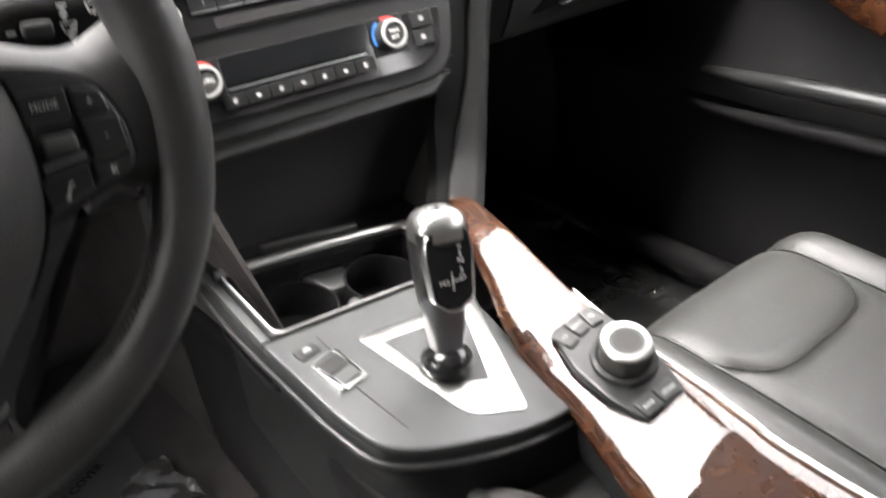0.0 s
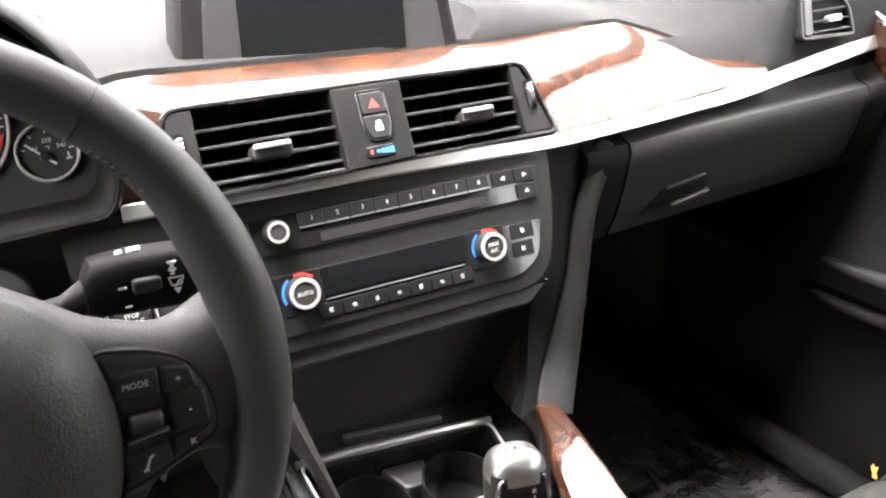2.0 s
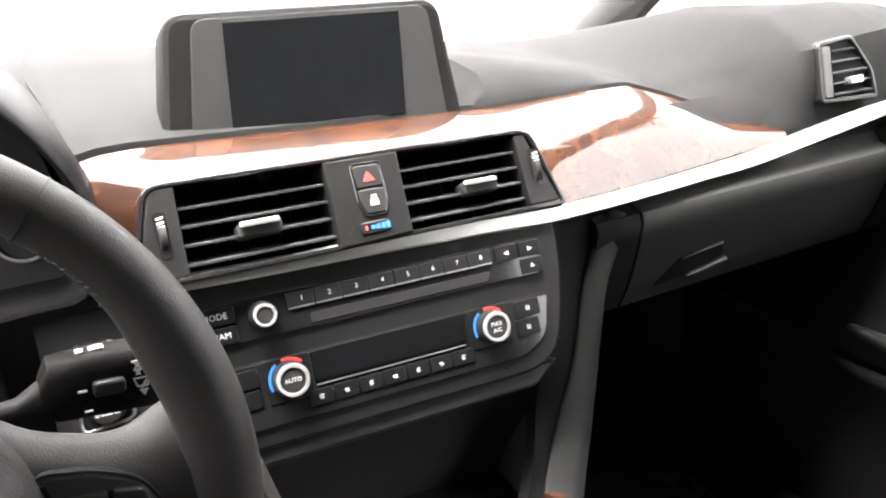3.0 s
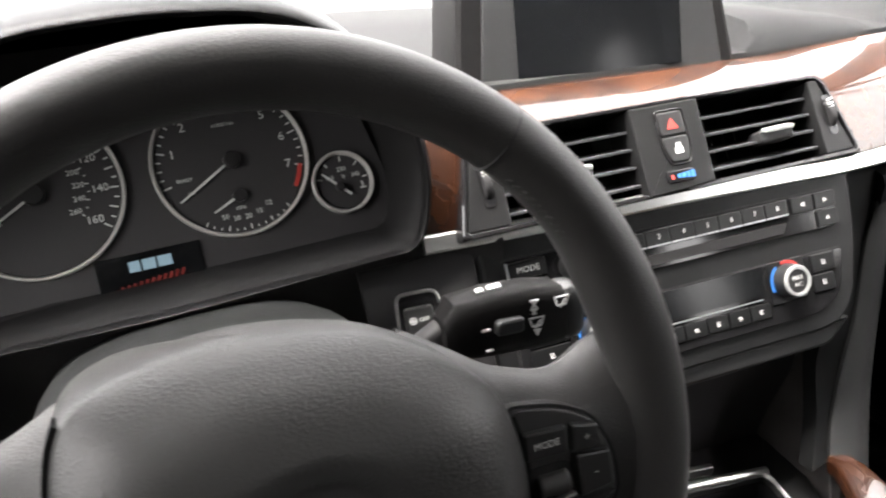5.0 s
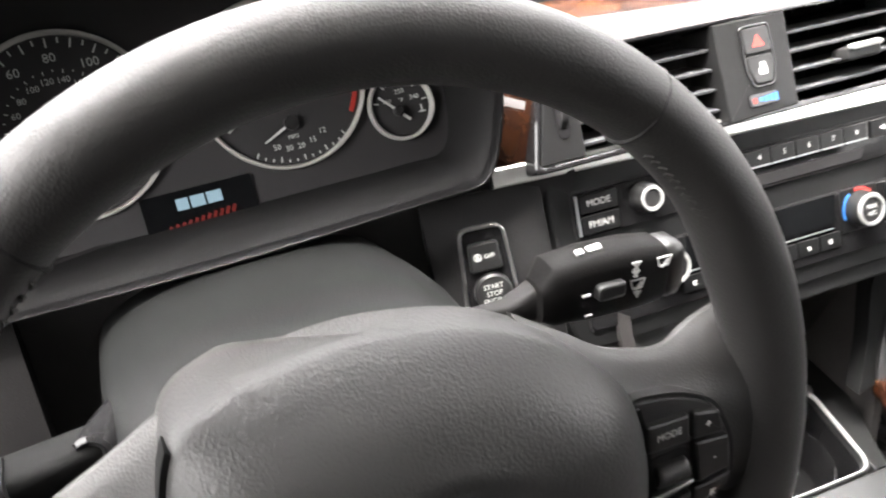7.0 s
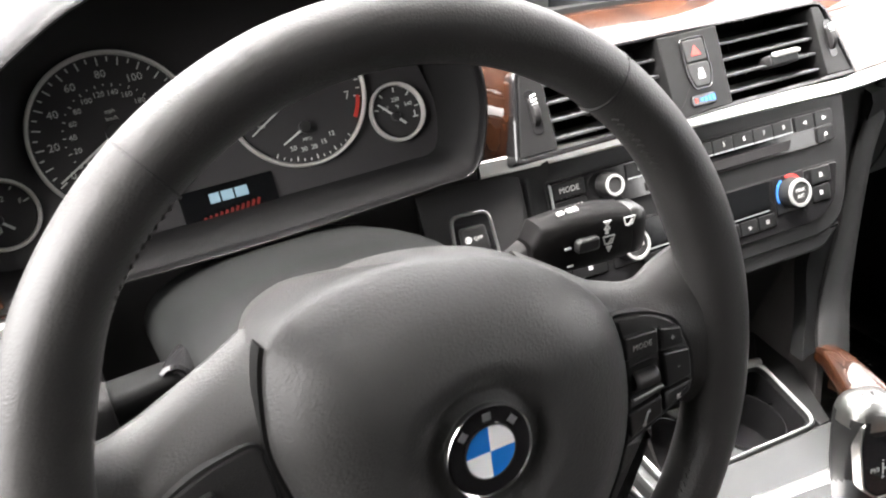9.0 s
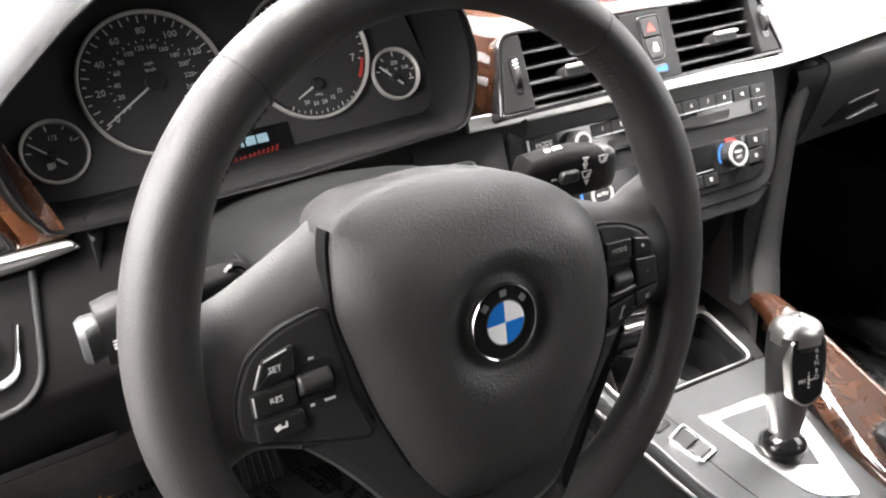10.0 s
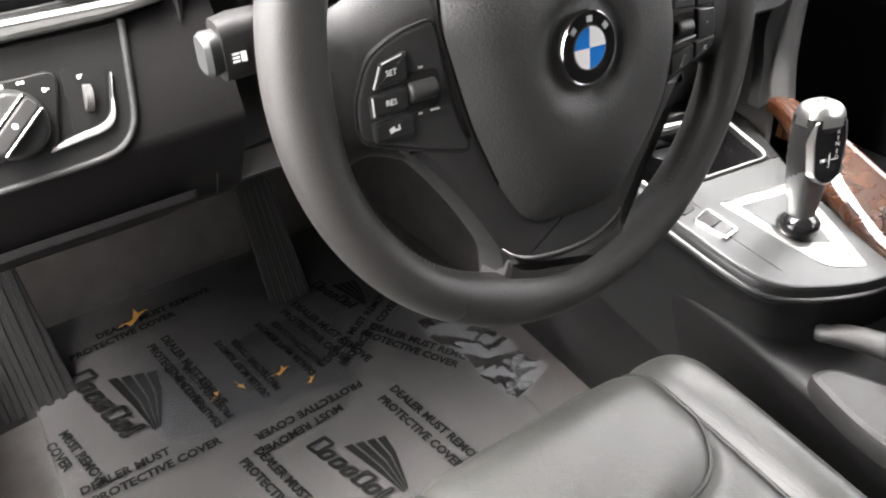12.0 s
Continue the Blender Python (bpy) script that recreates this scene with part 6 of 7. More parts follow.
part("chrome_line", tube([r[9] + Vector((0.001, 0, 0.001)) for r in rings[16:]], 0.0018, 6), ALU, con, "thin metal edge line")
# shift plate and drive switch
pl_o = rounded([(-0.0530, 0.0400), (-0.0320, -0.0800), (0.0120, -0.1000), (0.0700, 0.0300)], [0.004, 0.016, 0.006, 0.004], 6)
pl_i = rounded([(-0.0360, 0.0270), (-0.0270, -0.0430), (0.0080, -0.0600), (0.0480, 0.0190)], [0.003, 0.006, 0.004, 0.003], 6)
part("shift_plate", hoop(pl_o, pl_i, -0.002, 0.0022, CONSOLE, 0.0008), ALU, con, "satin aluminium shift plate")
part("shift_bed", prism(pl_i, -0.006, 0.0006, CONSOLE), GRAPHITE, con, "graphite shift bed")
bars([(-0.0790, 0.030, 0.0008, 0.062, 2), (-0.0835, -0.032, 0.0008, 0.064, 7)], CONSOLE, HOLE, con, 0.0, 0.0004, "panel_gap", "fine panel gap")
dsw = part("drive_switch", hoop(rounded([(-0.1075, 0.0310), (-0.0990, -0.0070), (-0.0720, -0.0020), (-0.0755, 0.0400)], 0.005), rounded([(-0.1040, 0.0285), (-0.0965, -0.0030), (-0.0755, 0.0015), (-0.0785, 0.0360)], 0.004), -0.002, 0.0042, CONSOLE, 0.001), CHROME, con, "chrome-framed drive mode switch")
part("rocker", prism(rounded([(-0.1035, 0.0280), (-0.0990, 0.0125), (-0.0770, 0.0175), (-0.0790, 0.0355)], 0.002), -0.002, 0.0040, CONSOLE, 0.0015), SATIN, dsw, "black rocker half")
part("rocker", prism(rounded([(-0.0988, 0.0118), (-0.0960, -0.0028), (-0.0760, 0.0016), (-0.0772, 0.0168)], 0.002), -0.002, 0.0046, CONSOLE, 0.0015), GRAPHITE, dsw, "grey rocker half")
ab = part("button", prism(rounded([(-0.1070, 0.0410), (-0.0850, 0.0450), (-0.0870, 0.0580), (-0.1090, 0.0545)], 0.003), -0.002, 0.0022, CONSOLE, 0.001), SATIN, con, "black console button")
bars([(-0.0970, 0.0495, 0.0080, 0.0012, 8), (-0.0970, 0.0520, 0.0060, 0.0012, 8)], CONSOLE, WHITE, ab, 0.0022, 0.0026, "symbol", "small white symbol")

# ---- gear lever ----
lev = thing("gear_lever", (0.338, 0.02, 0.325), "chrome and black electronic gear selector lever", "gear lever")
base_l, top_l = Vector((0.3385, 0.0205, 0.328)), Vector((0.3545, 0.044, 0.474))
axis = (top_l - base_l).normalized()
# x to the right, y towards the rear and up, z along the lever
ly = Vector((-0.22, -1.0, 0.0))
ly = (ly - axis * ly.dot(axis)).normalized()
lx = ly.cross(axis).normalized()
lx, ly, axis = lx * 0.99, ly * 0.95, axis * 0.89
LEV = Matrix(((lx.x, ly.x, axis.x, base_l.x), (lx.y, ly.y, axis.y, base_l.y), (lx.z, ly.z, axis.z, base_l.z), (0, 0, 0, 1)))


def lever_ring(z, hw, hd, oy=0.0, n=28, e=0.62):
    return [LEV @ Vector((hw * math.copysign(abs(math.cos(t)) ** e, math.cos(t)), oy + hd * math.copysign(abs(math.sin(t)) ** e, math.sin(t)), z)) for t in [2 * math.pi * k / n for k in range(n)]]


part("boot_ring", turned([(0.0205, -0.004), (0.0225, 0.003), (0.0220, 0.009), (0.0180, 0.015), (0.0125, 0.018)], LEV, 32), GLOSS, lev, "satin black ball collar")
part("neck", loft([lever_ring(0.006, 0.0120, 0.0120), lever_ring(0.020, 0.0125, 0.0125), lever_ring(0.035, 0.0150, 0.0140), lever_ring(0.060, 0.0182, 0.0155, -0.001), lever_ring(0.080, 0.0196, 0.0165, -0.002), lever_ring(0.092, 0.0200, 0.0170, -0.002)]), NECK, lev, "satin silver neck", 50)
part("grip", loft([lever_ring(0.060, 0.0180, 0.0150, -0.003), lever_ring(0.085, 0.0205, 0.0180, -0.002), lever_ring(0.110, 0.0222, 0.0195, -0.001), lever_ring(0.128, 0.0228, 0.0198), lever_ring(0.135, 0.0226, 0.0196)]), SATIN, lev, "satin black grip", 50)
part("cap", loft([lever_ring(0.126, 0.0231, 0.0202, e=0.72)] + [lever_ring(0.132 + 0.0195 * math.sin(radians(a_)), 0.0004 + 0.0226 * math.cos(radians(a_)) ** 0.62, 0.0004 + 0.0198 * math.cos(radians(a_)) ** 0.62, e=0.72) for a_ in list(range(0, 80, 8)) + [79, 84, 87, 89]]), ALU, lev, "rounded satin silver cap", 80)
FACE_L = LEV @ Matrix.Translation((0, 0.0188, 0.1025)) @ Matrix.Rotation(radians(-90 + 6), 4, "X") @ Matrix.Rotation(radians(180), 4, "Z")
fp = rounded([(-0.0175, 0.030), (0.0175, 0.030), (0.0195, 0.010), (0.0165, -0.030), (0.004, -0.039), (-0.006, -0.038), (-0.0160, -0.028), (-0.0195, 0.010)], 0.004)
part("face_trim", hoop(inset(fp, -0.0016), inset(fp, 0.0004), -0.008, 0.0018, FACE_L, 0.0006), ALU, lev, "thin satin silver border of the face")
fp_part = part("shift_display", prism(fp, -0.008, 0.0022, FACE_L, 0.0015), GLOSS, lev, "gloss black shift pattern face")
for w_, u, v in (("R", 0.0085, 0.0175), ("N", 0.0085, 0.0045), ("D", 0.0090, -0.0105), ("M/S", -0.0070, -0.0125)):
    lettering(w_, 0.0068 if len(w_) == 1 else 0.0056, FACE_L, WHITE, fp_part, (u, v), 0.0023)
lettering("+", 0.0055, FACE_L, WHITE, fp_part, (-0.0000, -0.0200), 0.0023)
lettering("-", 0.0065, FACE_L, WHITE, fp_part, (-0.0000, -0.0040), 0.0023)
bars([(0.0085, 0.0110, 0.0010, 0.0045, 0), (0.0085, -0.0035, 0.0010, 0.0050, 0), (0.0042, -0.0120, 0.0056, 0.0010, 0), (0.0, -0.0120, 0.0010, 0.0105, 0)], FACE_L, WHITE, fp_part, 0.0022, 0.0026, "line", "fine white lines")
pb = LEV @ Matrix.Translation((0.001, 0.0045, 0.1515)) @ Matrix.Rotation(radians(-10), 4, "X") @ Matrix.Rotation(radians(180), 4, "Z")
pbt = part("park_button", prism(box_outline(0, 0, 0.0150, 0.0095, 0.002), -0.004, 0.0010, pb, 0.0006), GUN, lev, "silver park button")
lettering("P", 0.0075, pb, DARK, pbt, (0, 0), 0.0014)
part("release", prism(box_outline(0, 0, 0.030, 0.024, 0.005), -0.002, 0.0022, LEV @ Matrix.Translation((-0.0208, -0.001, 0.108)) @ Matrix.Rotation(radians(-90), 4, "Y"), 0.0015), DARK, lev, "black side release button")

# ---- rotary controller on the wood strip ----
ctl = thing("rotary_controller", (0.435, -0.08, 0.325), "black rotary controller with silver ring on walnut console strip", "controller")
CT = face_frame((0.4350, -0.079, 0.3285), (-0.16, -0.16, 1.0), (1, -0.05, 0))
cto = rounded([(-0.020, 0.060), (-0.032, 0.020), (-0.032, -0.020), (-0.024, -0.054), (0.019, -0.054), (0.028, -0.020), (0.030, 0.030), (0.026, 0.060)], 0.008)
part("base", prism(cto, -0.012, 0.0070, CT, 0.003), SATIN, ctl, "satin black base")
part("base_edge", hoop([p * 1.03 for p in map(Vector, cto)], cto, -0.004, 0.0035, CT, 0.0008), GLOSS, ctl, "gloss black edge")
part("collar", turned([(0.0270, 0.006), (0.0262, 0.0110), (0.0225, 0.0120), (0.0215, 0.009)], CT, 40, at=(0.004, 0.0)), DARK, ctl, "black collar")
kn_ = part("knob", turned([(0.0200, 0.008), (0.0208, 0.012), (0.0208, 0.0270), (0.0198, 0.0300), (0.0185, 0.0308)], CT, 44, at=(0.004, 0.0)), RUBBER, ctl, "ribbed black knob")
part("ring", turned([(0.0140, 0.0304), (0.0145, 0.0316), (0.0190, 0.0312), (0.0204, 0.0290)], CT, 44, at=(0.004, 0.0)), ALU, kn_, "bright silver ring")
part("cap", turned([(0.0142, 0.0300), (0.0138, 0.0309), (0.0004, 0.0304)], CT, 36, at=(0.004, 0.0)), GRAPHITE, kn_, "grey knob top")
for u, v, w, h, a, tx in ((-0.017, 0.0455, 0.0135, 0.022, 14, "CD"), (-0.0010, 0.0485, 0.0135, 0.020, 6, "RADIO"), (0.0150, 0.0480, 0.0135, 0.020, -4, "TEL"), (-0.0135, -0.0425, 0.0185, 0.016, 0, "BACK"), (0.0075, -0.0425, 0.0195, 0.016, 0, "OPTION")):
    K = CT @ Matrix.Translation((u, v, 0)) @ Matrix.Rotation(radians(a), 4, "Z")
    key = part("key", prism(box_outline(0, 0, w, h, 0.003), 0.006, 0.0096, K, 0.002), SATIN, ctl, "black key")
    lettering(tx, 0.0042 if len(tx) < 6 else 0.0036, K, WHITE, key, (0, 0), 0.0098)

# ---- handbrake ----
hbk = thing("handbrake", (0.33, -0.08, 0.24), "black leather handbrake lever with a silver button", "handbrake")
hp = curve_through([(0.304, -0.066, 0.262), (0.312, -0.085, 0.268), (0.320, -0.13, 0.276), (0.326, -0.22, 0.283), (0.328, -0.36, 0.276)], 8)
part("lever", tube(hp, lambda t: 0.0110 + 0.0045 * min(1, 2.2 * t) - 0.002 * t, 20, 0.9), LEATHER, hbk, "black leather grip", 60)
part("button", tube([(0.2965, -0.052, 0.2590), (0.2985, -0.056, 0.2600), (0.3040, -0.067, 0.2625)], lambda t: 0.0065 + 0.0028 * min(1, 3 * t), 18), GRAPHITE, hbk, "grey release button", 60)
flap = rounded([(0.240, -0.082), (0.268, -0.090), (0.300, -0.150), (0.305, -0.36), (0.225, -0.36), (0.222, -0.150)], [0.016, 0.016, 0.03, 0.01, 0.01, 0.03], 6)
part("gaiter", prism(flap, 0.238, 0.262, FLAT, 0.007), LEATHER, hbk, "soft grey-black leather gaiter")


# ---- seats ----
def seat(cx, fy, zt, label):
    """A seat cushion: a smooth thigh panel, a centre panel and rounded bolsters that meet in sunken, piped seams."""
    st = thing("car_seat", (cx, fy - 0.3, 0.0), label, "seat", "front seats")
    half_w, seam_x = 0.192, 0.122
    seam_y = lambda x: -0.155 + 0.055 * min(1.0, abs(x) / seam_x) ** 5
    groove = lambda d: -0.007 * math.exp(-(d / 0.009) ** 2)

    def skin(x, q):
        """The cushion's surface: q runs up the front (0 to 1) and then back along the top, in tenths of a metre."""
        a = abs(x)
        if q < 1:
            ang = radians(-35 + 125 * q)
            y, z = -0.052 + 0.056 * math.cos(ang), -0.060 + 0.060 * math.sin(ang)
            if q < 0.25:
                z -= (0.25 - q) * 0.5
        else:
            y = -0.052 - 0.1 * (q - 1)
            z = -0.020 * min(1, max(0, (q - 1) / 3)) ** 1.5 - 0.010 * max(0, q - 4)
        y -= 0.030 * (a / half_w) ** 4
        side = max(0.0, (a - seam_x) / (half_w - seam_x))
        puff = 0.010 * math.sin(min(1, side * 1.7) * math.pi / 2) - 0.052 * max(0, side - 0.45) ** 2.2 * 3.2
        z += (puff + groove(a - seam_x)) * (1 if q > 0.4 else q / 0.4)
        if a < seam_x + 0.004 and q > 0.6:
            z += groove(y - seam_y(x)) * min(1, max(0, (seam_x + 0.004 - a) / 0.02))
        return Vector((cx + x, fy + y, zt + z))

    def seam_q(x):
        return 1 + (-0.052 - 0.030 * (abs(x) / half_w) ** 4 - seam_y(x)) / 0.1

    xs = [seam_x * k / 14 for k in range(-14, 15)]
    front = [[skin(x, q0 * seam_q(x)) for q0 in [k / 26 for k in range(27)]] for x in xs]
    part("thigh_panel", thickened(front, (0, -0.02, -0.03)), SEAT, st, "smooth black leather front panel", 60)
    rear = [[skin(x, seam_q(x) + 0.004 + (5.6 - seam_q(x)) * (k / 24) ** 1.5) for k in range(25)] for x in xs]
    part("centre_panel", thickened(rear, (0, 0, -0.05)), SEAT, st, "grained black leather centre panel", 60)
    for s_ in (-1, 1):
        wide = [s_ * (seam_x + 0.0006 + (half_w - seam_x) * k / 12) for k in range(13)]
        qs = [1.2 * k / 14 for k in range(14)] + [1.2 + 4.4 * k / 16 for k in range(17)]
        rows_b = [[skin(x, q) for q in qs] for x in wide]
        rows_b += [[p + Vector((s_ * dx, 0, dz)) for p in rows_b[-1]] for dx, dz in ((0.007, -0.014), (0.010, -0.040), (0.008, -0.090))]
        part("bolster", thickened(rows_b, (-s_ * 0.004, -0.02, -0.02)), SEAT, st, "grained black leather side bolster", 60)
        pipe = [skin(s_ * seam_x, 0.45 + 5.0 * (k / 40) ** 1.6) + Vector((0, 0, 0.0024)) for k in range(41)]
        part("piping", tube(pipe, 0.0017, 8), SEAT, st, "thin leather piping")
    part("piping", tube([skin(x, seam_q(x)) + Vector((0, 0, 0.0022)) for x in xs], 0.0016, 8), SEAT, st, "thin leather piping")
    part("base", prism(rounded([(cx - 0.185, fy - 0.60), (cx + 0.185, fy - 0.60), (cx + 0.185, fy - 0.09), (cx - 0.185, fy - 0.09)], 0.03), -0.03, zt - 0.10), DARK, st, "black seat base")
    return st


seat(-0.002, 0.040, 0.262, "black leather driver's seat cushion")
seat(0.728, 0.040, 0.230, "black leather passenger seat cushion")

# ---- passenger door ----
door = thing("door_1", (1.08, 0.0, 0.0), "closed black passenger door with a walnut inlay and pull handle", "door", kind="structure")
dp = [(-0.06, 1.055), (0.045, 1.060), (0.10, 1.075), (0.22, 1.078), (0.285, 1.062), (0.30, 1.045), (0.34, 1.048), (0.36, 1.066), (0.46, 1.078), (0.60, 1.070), (0.66, 1.082), (0.68, 1.10)]
part("panel", thickened([[(x + 0.03 * max(0, y - 0.3), y, z) for z, x in dp] for y in np.linspace(-0.75, 0.60, 14)], (0.05, 0, 0)), DOORP, door, "grained black door panel", 50)
wd_ = curve_through([(1.050, 0.30, 0.665), (1.046, 0.215, 0.625), (1.044, 0.13, 0.540), (1.042, 0.05, 0.484), (1.040, -0.10, 0.452), (1.04, -0.4, 0.446)], 12)
inl = []
for i_, p in enumerate(wd_):
    t_ = (wd_[min(i_ + 1, len(wd_) - 1)] - wd_[max(i_ - 1, 0)]).normalized()
    w_ = Vector((0.10, 0, 0)).cross(t_).normalized()
    h_ = (0.012 + 0.030 * min(1, i_ / len(wd_) * 3)) * (1 if w_.z > 0 else -1)
    inl.append([p + w_ * (h_ * math.cos(a_)) + Vector((-0.010 * math.sin(a_), 0, 0)) for a_ in [2 * math.pi * k / 24 for k in range(24)]])
part("wood_inlay", loft(inl), WOOD, door, "glossy walnut burl inlay", 60)
part("metal_line", tube([p + Vector((-0.008, 0.010, 0.036)) for p in wd_], 0.0022, 6), ALU, door, "thin metal line")
part("pull_handle", tube(curve_through([(1.050, 0.27, 0.335), (1.032, 0.20, 0.343), (1.025, 0.02, 0.356), (1.03, -0.25, 0.362)], 6), lambda t: 0.005 + 0.008 * min(1, 2 * t), 12), SATIN, door, "black pull handle")
part("pocket_rail", tube(curve_through([(1.055, 0.30, 0.280), (1.038, 0.216, 0.283), (1.028, 0.0, 0.300), (1.03, -0.25, 0.305)], 6), lambda t: 0.004 + 0.008 * min(1, 2 * t), 12), DOORP, door, "black pocket rail")
part("sill", tube(curve_through([(1.03, 0.75, 0.02), (1.02, 0.40, 0.02), (1.02, 0.0, 0.025), (1.02, -0.7, 0.03)], 4), 0.024, 12), DOORP, door, "dark grey sill trim")

# ---- pedals ----
acc = thing("accelerator_pedal", (-0.055, 0.61, -0.03), "tall ribbed black accelerator pedal", "pedal")
AP = face_frame((-0.0180, 0.650, 0.062), (-0.05, -0.91, 0.40), (1, 0.10, 0.10))
part("pad", prism(rounded([(-0.036, -0.115), (0.032, -0.108), (0.048, 0.115), (-0.002, 0.115)], 0.008), -0.014, 0.0, AP, 0.003), DARK, acc, "black pedal pad")
for k in range(5):
    x = -0.022 + 0.0125 * k
    part("rib", prism(rounded([(x - 0.003, -0.098), (x + 0.002, -0.098), (x * 0.72 + 0.028, 0.102), (x * 0.72 + 0.023, 0.102)], 0.002), 0.0, 0.0045, AP, 0.0015), SOFT, acc, "raised rubber rib")
frs = thing("footrest", (-0.40, 0.62, -0.03), "ribbed worn footrest beside the pedals", "footrest")
FP = face_frame((-0.400, 0.66, 0.075), (0.10, -0.86, 0.50))
part("pad", prism(rounded([(-0.07, -0.14), (0.060, -0.13), (0.045, 0.13), (-0.07, 0.13)], 0.008), -0.02, 0.0, FP, 0.003), DARK, frs, "worn black footrest")
for k in range(6):
    x = -0.055 + 0.019 * k
    part("rib", prism(rounded([(x - 0.005, -0.115), (x + 0.005, -0.115), (x + 0.003, 0.115), (x - 0.007, 0.115)], 0.003), 0.0, 0.005, FP, 0.002), DARK, frs, "raised rib")

# ---- floor mats and their clear covers ----
def printed_cover(nm, x0, x1, y0, y1, z, lines, logos, seed, label):
    mt = thing("floor_mat", ((x0 + x1) / 2, (y0 + y1) / 2, z), label, "floor mat", "floor mats")
    part("carpet", prism(rounded([(x0, y0), (x1, y0), (x1, y1), (x0, y1)], 0.05), z - 0.012, z, FLAT, 0.004), MAT, mt, "grey carpet mat")
    cv = thing("plastic_cover", ((x0 + x1) / 2, (y0 + y1) / 2, z), "crinkled clear plastic floor cover with black print", "cover", "floor covers")
    rows = []
    for j in range(46):
        y = y0 - 0.01 + (y1 - y0 + 0.03) * j / 45
        row = []
        for i in range(40):
            x = x0 - 0.01 + (x1 - x0 + 0.03) * i / 39
            v = Vector((x * 7 + seed, y * 7, seed))
            h = 0.0015 + 0.0028 * abs(noise.noise(v)) + 0.0018 * abs(noise.noise(v * 2.7)) + 0.0005 * noise.noise(v * 6)
            edge_x = max(0, (x - (x1 - 0.06)) / 0.06)
            h += 0.012 * edge_x * (0.5 + noise.noise(v * 2))
            row.append(Vector((x + 0.02 * noise.noise(Vector((y * 6, seed, 1))) * edge_x, y, z + max(h, 0.002))))
        rows.append(row)
    film = part("sheet", grid(rows), FILM, cv, "clear crinkled film", 180)
    T = face_frame((0, 0, z + 0.0060), (0, 0, 1))
    for words, x, y, size, a in lines:
        lettering(words, size, T, INK_AND_SHADE, film, (x, y), 0.0, turn=a, name="print", bold=size * 0.035)
    for x, y, a, s in logos:
        L_ = T @ Matrix.Translation((x, y, 0)) @ Matrix.Rotation(radians(a), 4, "Z") @ Matrix.Diagonal((s, s, 1, 1))
        bm = bmesh.new()
        for k in range(4):
            a0, e0 = 0.021 + 0.0155 * k, 0.018 + 0.0030 * k
            prism([(-0.042 + 0.010 * k, a0), (0.030, a0 * 0.80 + 0.004), (0.092, e0), (0.092, e0 + 0.0022), (0.030, a0 * 0.80 + 0.0130), (-0.036 + 0.010 * k, a0 + 0.0125)], 0, 0.0004, L_, bm=bm)
        for k, (w_, up_) in enumerate(((0.027, 0.017), (0.020, 0.004), (0.021, 0.004), (0.019, 0.004), (0.026, 0.014), (0.020, 0.004), (0.010, 0.015))):
            bx = -0.088 + 0.0255 * k
            o_ = rounded([(bx - 0.004, -0.020), (bx + w_ - 0.004, -0.020), (bx + w_ + 0.004, up_), (bx + 0.004, up_)], 0.006, 3)
            hoop(o_, inset(o_, min(0.0068, w_ * 0.4)), 0, 0.0004, L_, bm=bm)
        part("print", bm, INK_AND_SHADE, film, "black maker's mark as plain shapes")
    return cv


WORDS = ("DEALER MUST REMOVE", "PROTECTIVE COVER")
lines = [("DEALER MUST", -0.325, 0.424, 0.0180, 0), ("PROTECTIVE COVER", -0.290, 0.402, 0.0180, 0), ("MUST REMOVE", -0.366, 0.478, 0.0180, -79), ("COVER", -0.391, 0.497, 0.0180, -79), ("MUST REMOVE", -0.106, 0.358, 0.0175, -176), ("PROTECTIVE COVER", -0.086, 0.382, 0.0175, -178)]
for x, y, a in ((-0.156, 0.272, -79), (0.041, 0.262, -81), (-0.193, 0.548, -82), (0.008, 0.505, -78), (0.110, 0.400, -60)):
    lines += [(WORDS[0], x, y, 0.0175, a), (WORDS[1], x - 0.0245, y + 0.004, 0.0175, a)]
lines += [(WORDS[0], 0.050, 0.492, 0.0170, 29), (WORDS[1], 0.058, 0.468, 0.0170, 29), (WORDS[0], -0.200, 0.700, 0.0175, 3), (WORDS[1], -0.255, 0.676, 0.0175, 3)]
printed_cover("driver", -0.40, 0.175, 0.05, 0.765, -0.022, lines, ((-0.312, 0.552, -77, 0.98), (-0.085, 0.262, -74, 0.80), (0.055, 0.572, -73, 0.55)), 1.3, "grey carpet mat on the driver's floor")
# a folded second layer and a crumpled edge on the driver's side
fold_t = thing("loose_film", (-0.13, 0.49, -0.014), "folded loose clear film on the floor cover", "film")
rows = []
for j in range(44):
    row = []
    for i in range(52):
        u_, w_ = i / 51, j / 43
        x, y = -0.272 + 0.262 * u_ + 0.05 * w_ * u_, 0.430 - 0.030 * u_ + (0.140 + 0.010 * u_) * w_
        v = Vector((x * 9, y * 9, 7.7))
        ridge = 0.010 * math.exp(-((w_ - 0.25 - 0.2 * u_) / 0.05) ** 2) * max(0, noise.noise(v * 0.8) + 0.4)
        row.append(Vector((x + 0.010 * noise.noise(v * 1.3), y + 0.012 * noise.noise(v * 1.7 + Vector((3, 1, 0))), -0.0125 + 0.004 * abs(noise.noise(v)) + 0.003 * abs(noise.noise(v * 2.4)) + ridge)))
    rows.append(row)
loose = part("sheet", grid(rows), SHEET, fold_t, "clear crinkled film", 180)
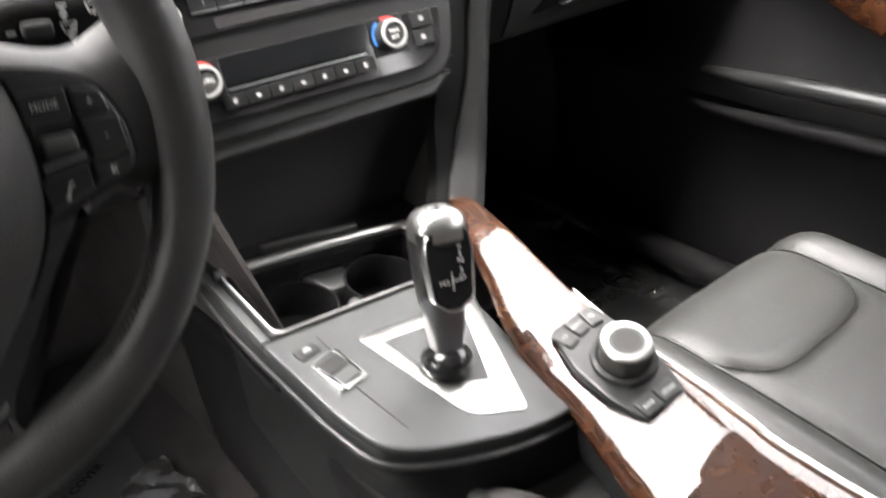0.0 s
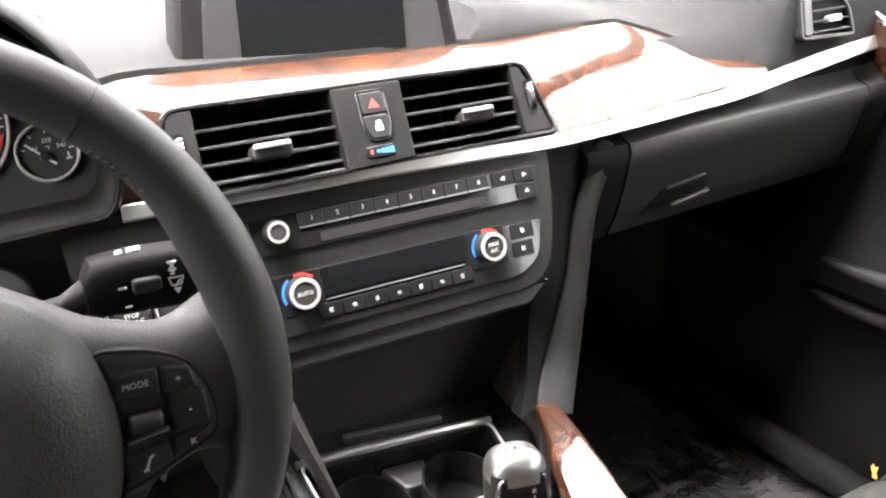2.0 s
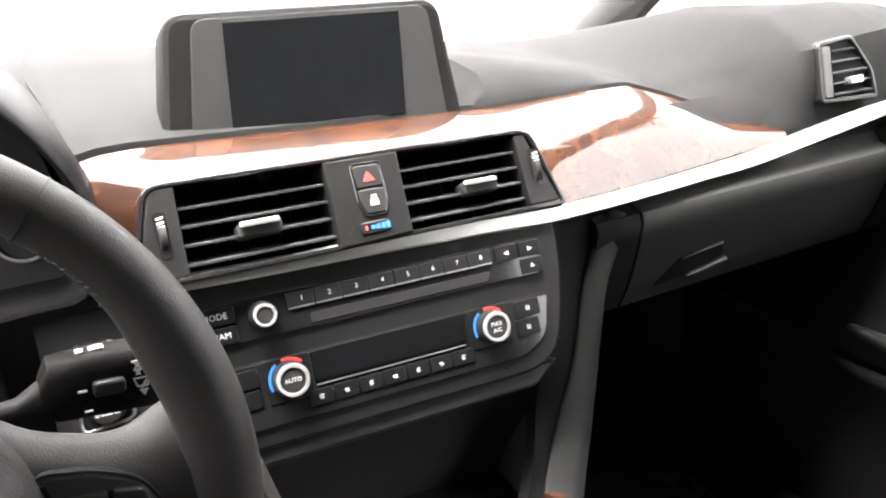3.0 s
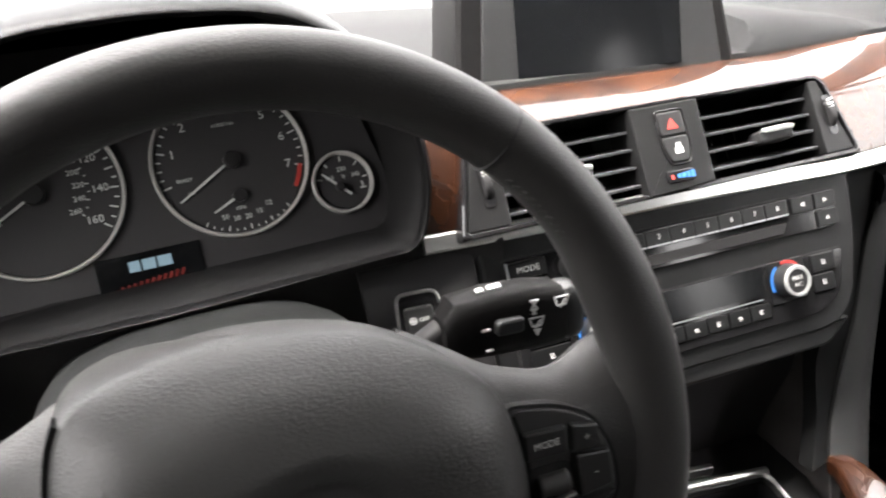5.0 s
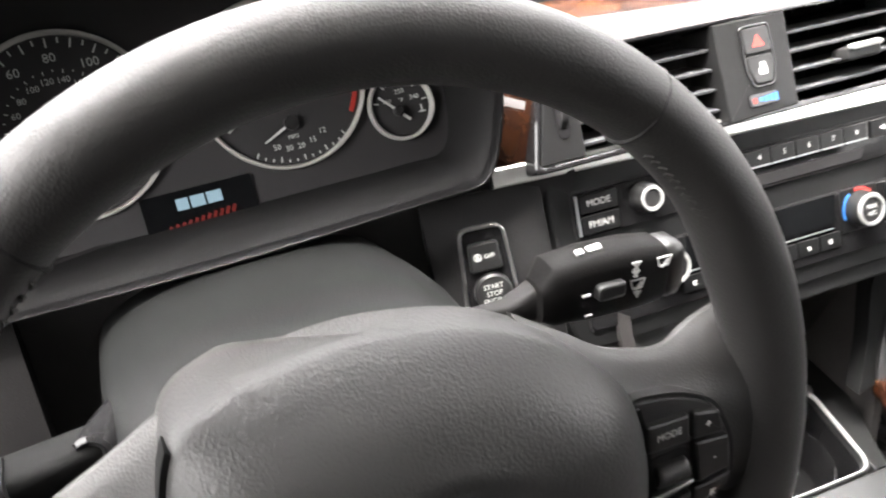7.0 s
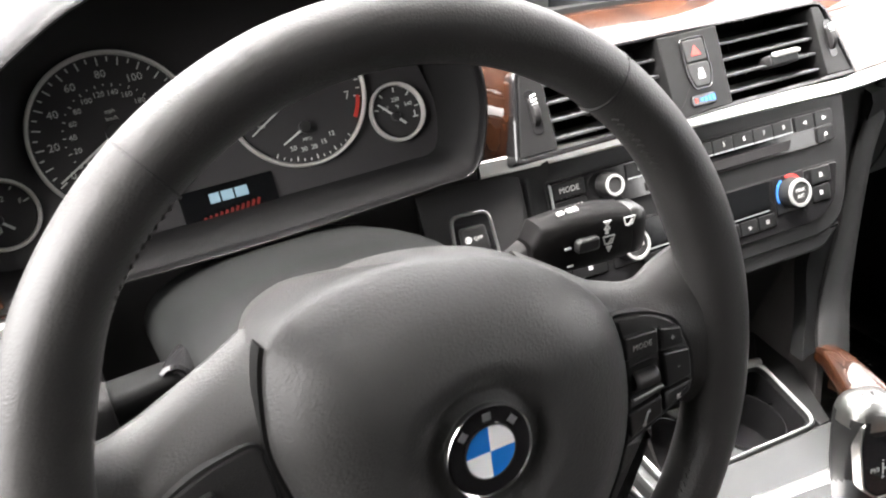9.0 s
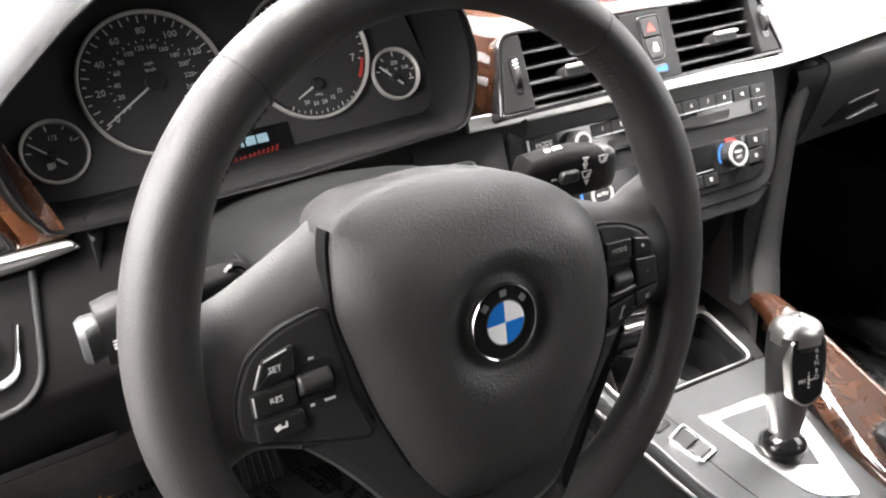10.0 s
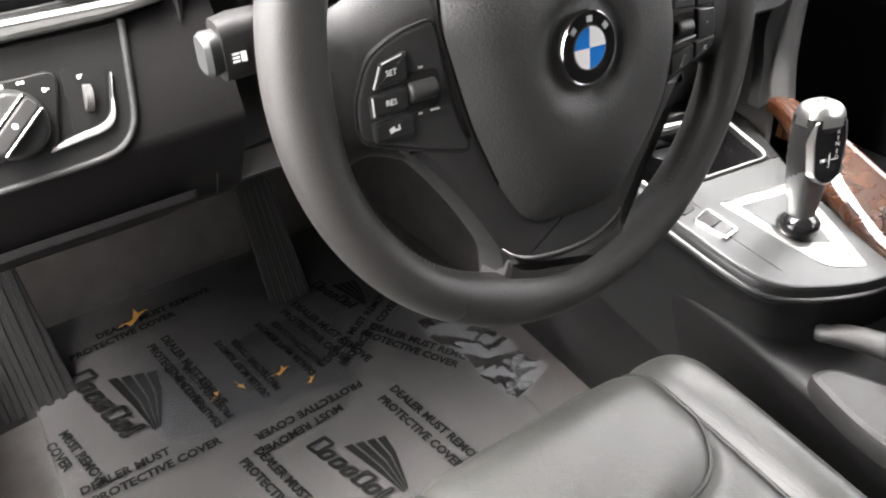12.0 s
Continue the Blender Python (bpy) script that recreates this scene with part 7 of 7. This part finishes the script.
for x, y, a in ((-0.212, 0.487, 99), (-0.136, 0.497, 97), (-0.068, 0.500, 100)):
    lettering(WORDS[0], 0.0140, FLAT, INK_AND_SHADE, loose, (x, y), -0.0042, turn=a, name="print", bold=0.0005)
    lettering(WORDS[1], 0.0140, FLAT, INK_AND_SHADE, loose, (x + 0.0200, y - 0.003), -0.0042, turn=a, name="print", bold=0.0005)
rows = []
for j in range(60):
    row = []
    for i in range(24):
        s_, q_ = j / 59, i / 23
        x, y = 0.120 + 0.030 * s_ + 0.070 * q_, 0.440 - 0.210 * s_ + 0.015 * q_
        v = Vector((x * 16, y * 16, 2.2))
        row.append(Vector((x + 0.010 * noise.noise(v * 1.5), y + 0.010 * noise.noise(v + Vector((5, 2, 0))), -0.015 + 0.003 + 0.022 * abs(noise.noise(v * 1.3)) * (0.3 + q_) + 0.006 * abs(noise.noise(v * 3.1)))))
    rows.append(row)
part("crumpled_edge", grid(rows), FOLD, fold_t, "shiny crumpled film edge", 30)
lines = []
for x, y in ((0.80, 0.33), (0.95, 0.16), (0.80, 0.10)):
    lines += [(WORDS[0], x, y, 0.026, 0), (WORDS[1], x, y - 0.034, 0.026, 0)]
for x, y in ((0.73, 0.26), (1.00, 0.36)):
    lines += [(WORDS[0], x, y, 0.024, -90), (WORDS[1], x - 0.032, y, 0.024, -90)]
printed_cover("passenger", 0.56, 1.00, 0.0, 0.62, -0.022, lines, ((0.945, 0.335, -80, 1.0),), 4.1, "grey carpet mat on the passenger's floor")

# ---- dry leaves ----
for x, y, z, s, a in ((-0.229, 0.692, -0.008, 1.25, 20), (-0.185, 0.469, -0.006, 0.55, 40), (-0.150, 0.465, -0.006, 0.55, -70), (-0.091, 0.457, -0.004, 0.70, 10), (-0.063, 0.421, -0.006, 0.45, 30), (1.012, 0.115, 0.078, 0.9, 40)):
    lf = thing("leaf", (x, y, z), "small dry yellow leaf" + (" on the clear floor cover" if z < 0 else " on the door sill"), "leaf", "fallen leaves")
    ol = curve_through([(0.018, 0.0), (0.006, 0.004), (0.004, 0.012), (-0.003, 0.005), (-0.012, 0.008), (-0.010, 0.0), (-0.012, -0.007), (-0.002, -0.005), (0.004, -0.010), (0.007, -0.003)], 2, True)
    M_ = Matrix.Translation((x, y, z)) @ Matrix.Rotation(radians(a), 4, "Z") @ Matrix.Diagonal((s, 0.55 * s, s, 1))
    bm = loft([[M_ @ Vector((p.x, p.y, 0.004 * math.sin(p.x * 140) + 60 * p.y * p.y + dz)) for p in ol] for dz in (0, 0.0006)])
    part("blade", bm, LEAF, lf)
    part("stem", tube([M_ @ Vector(p) for p in ((-0.008, 0, 0.001), (-0.016, 0.002, 0.003), (-0.024, 0.001, 0.004))], 0.0007 * s, 6), LEAF, lf)
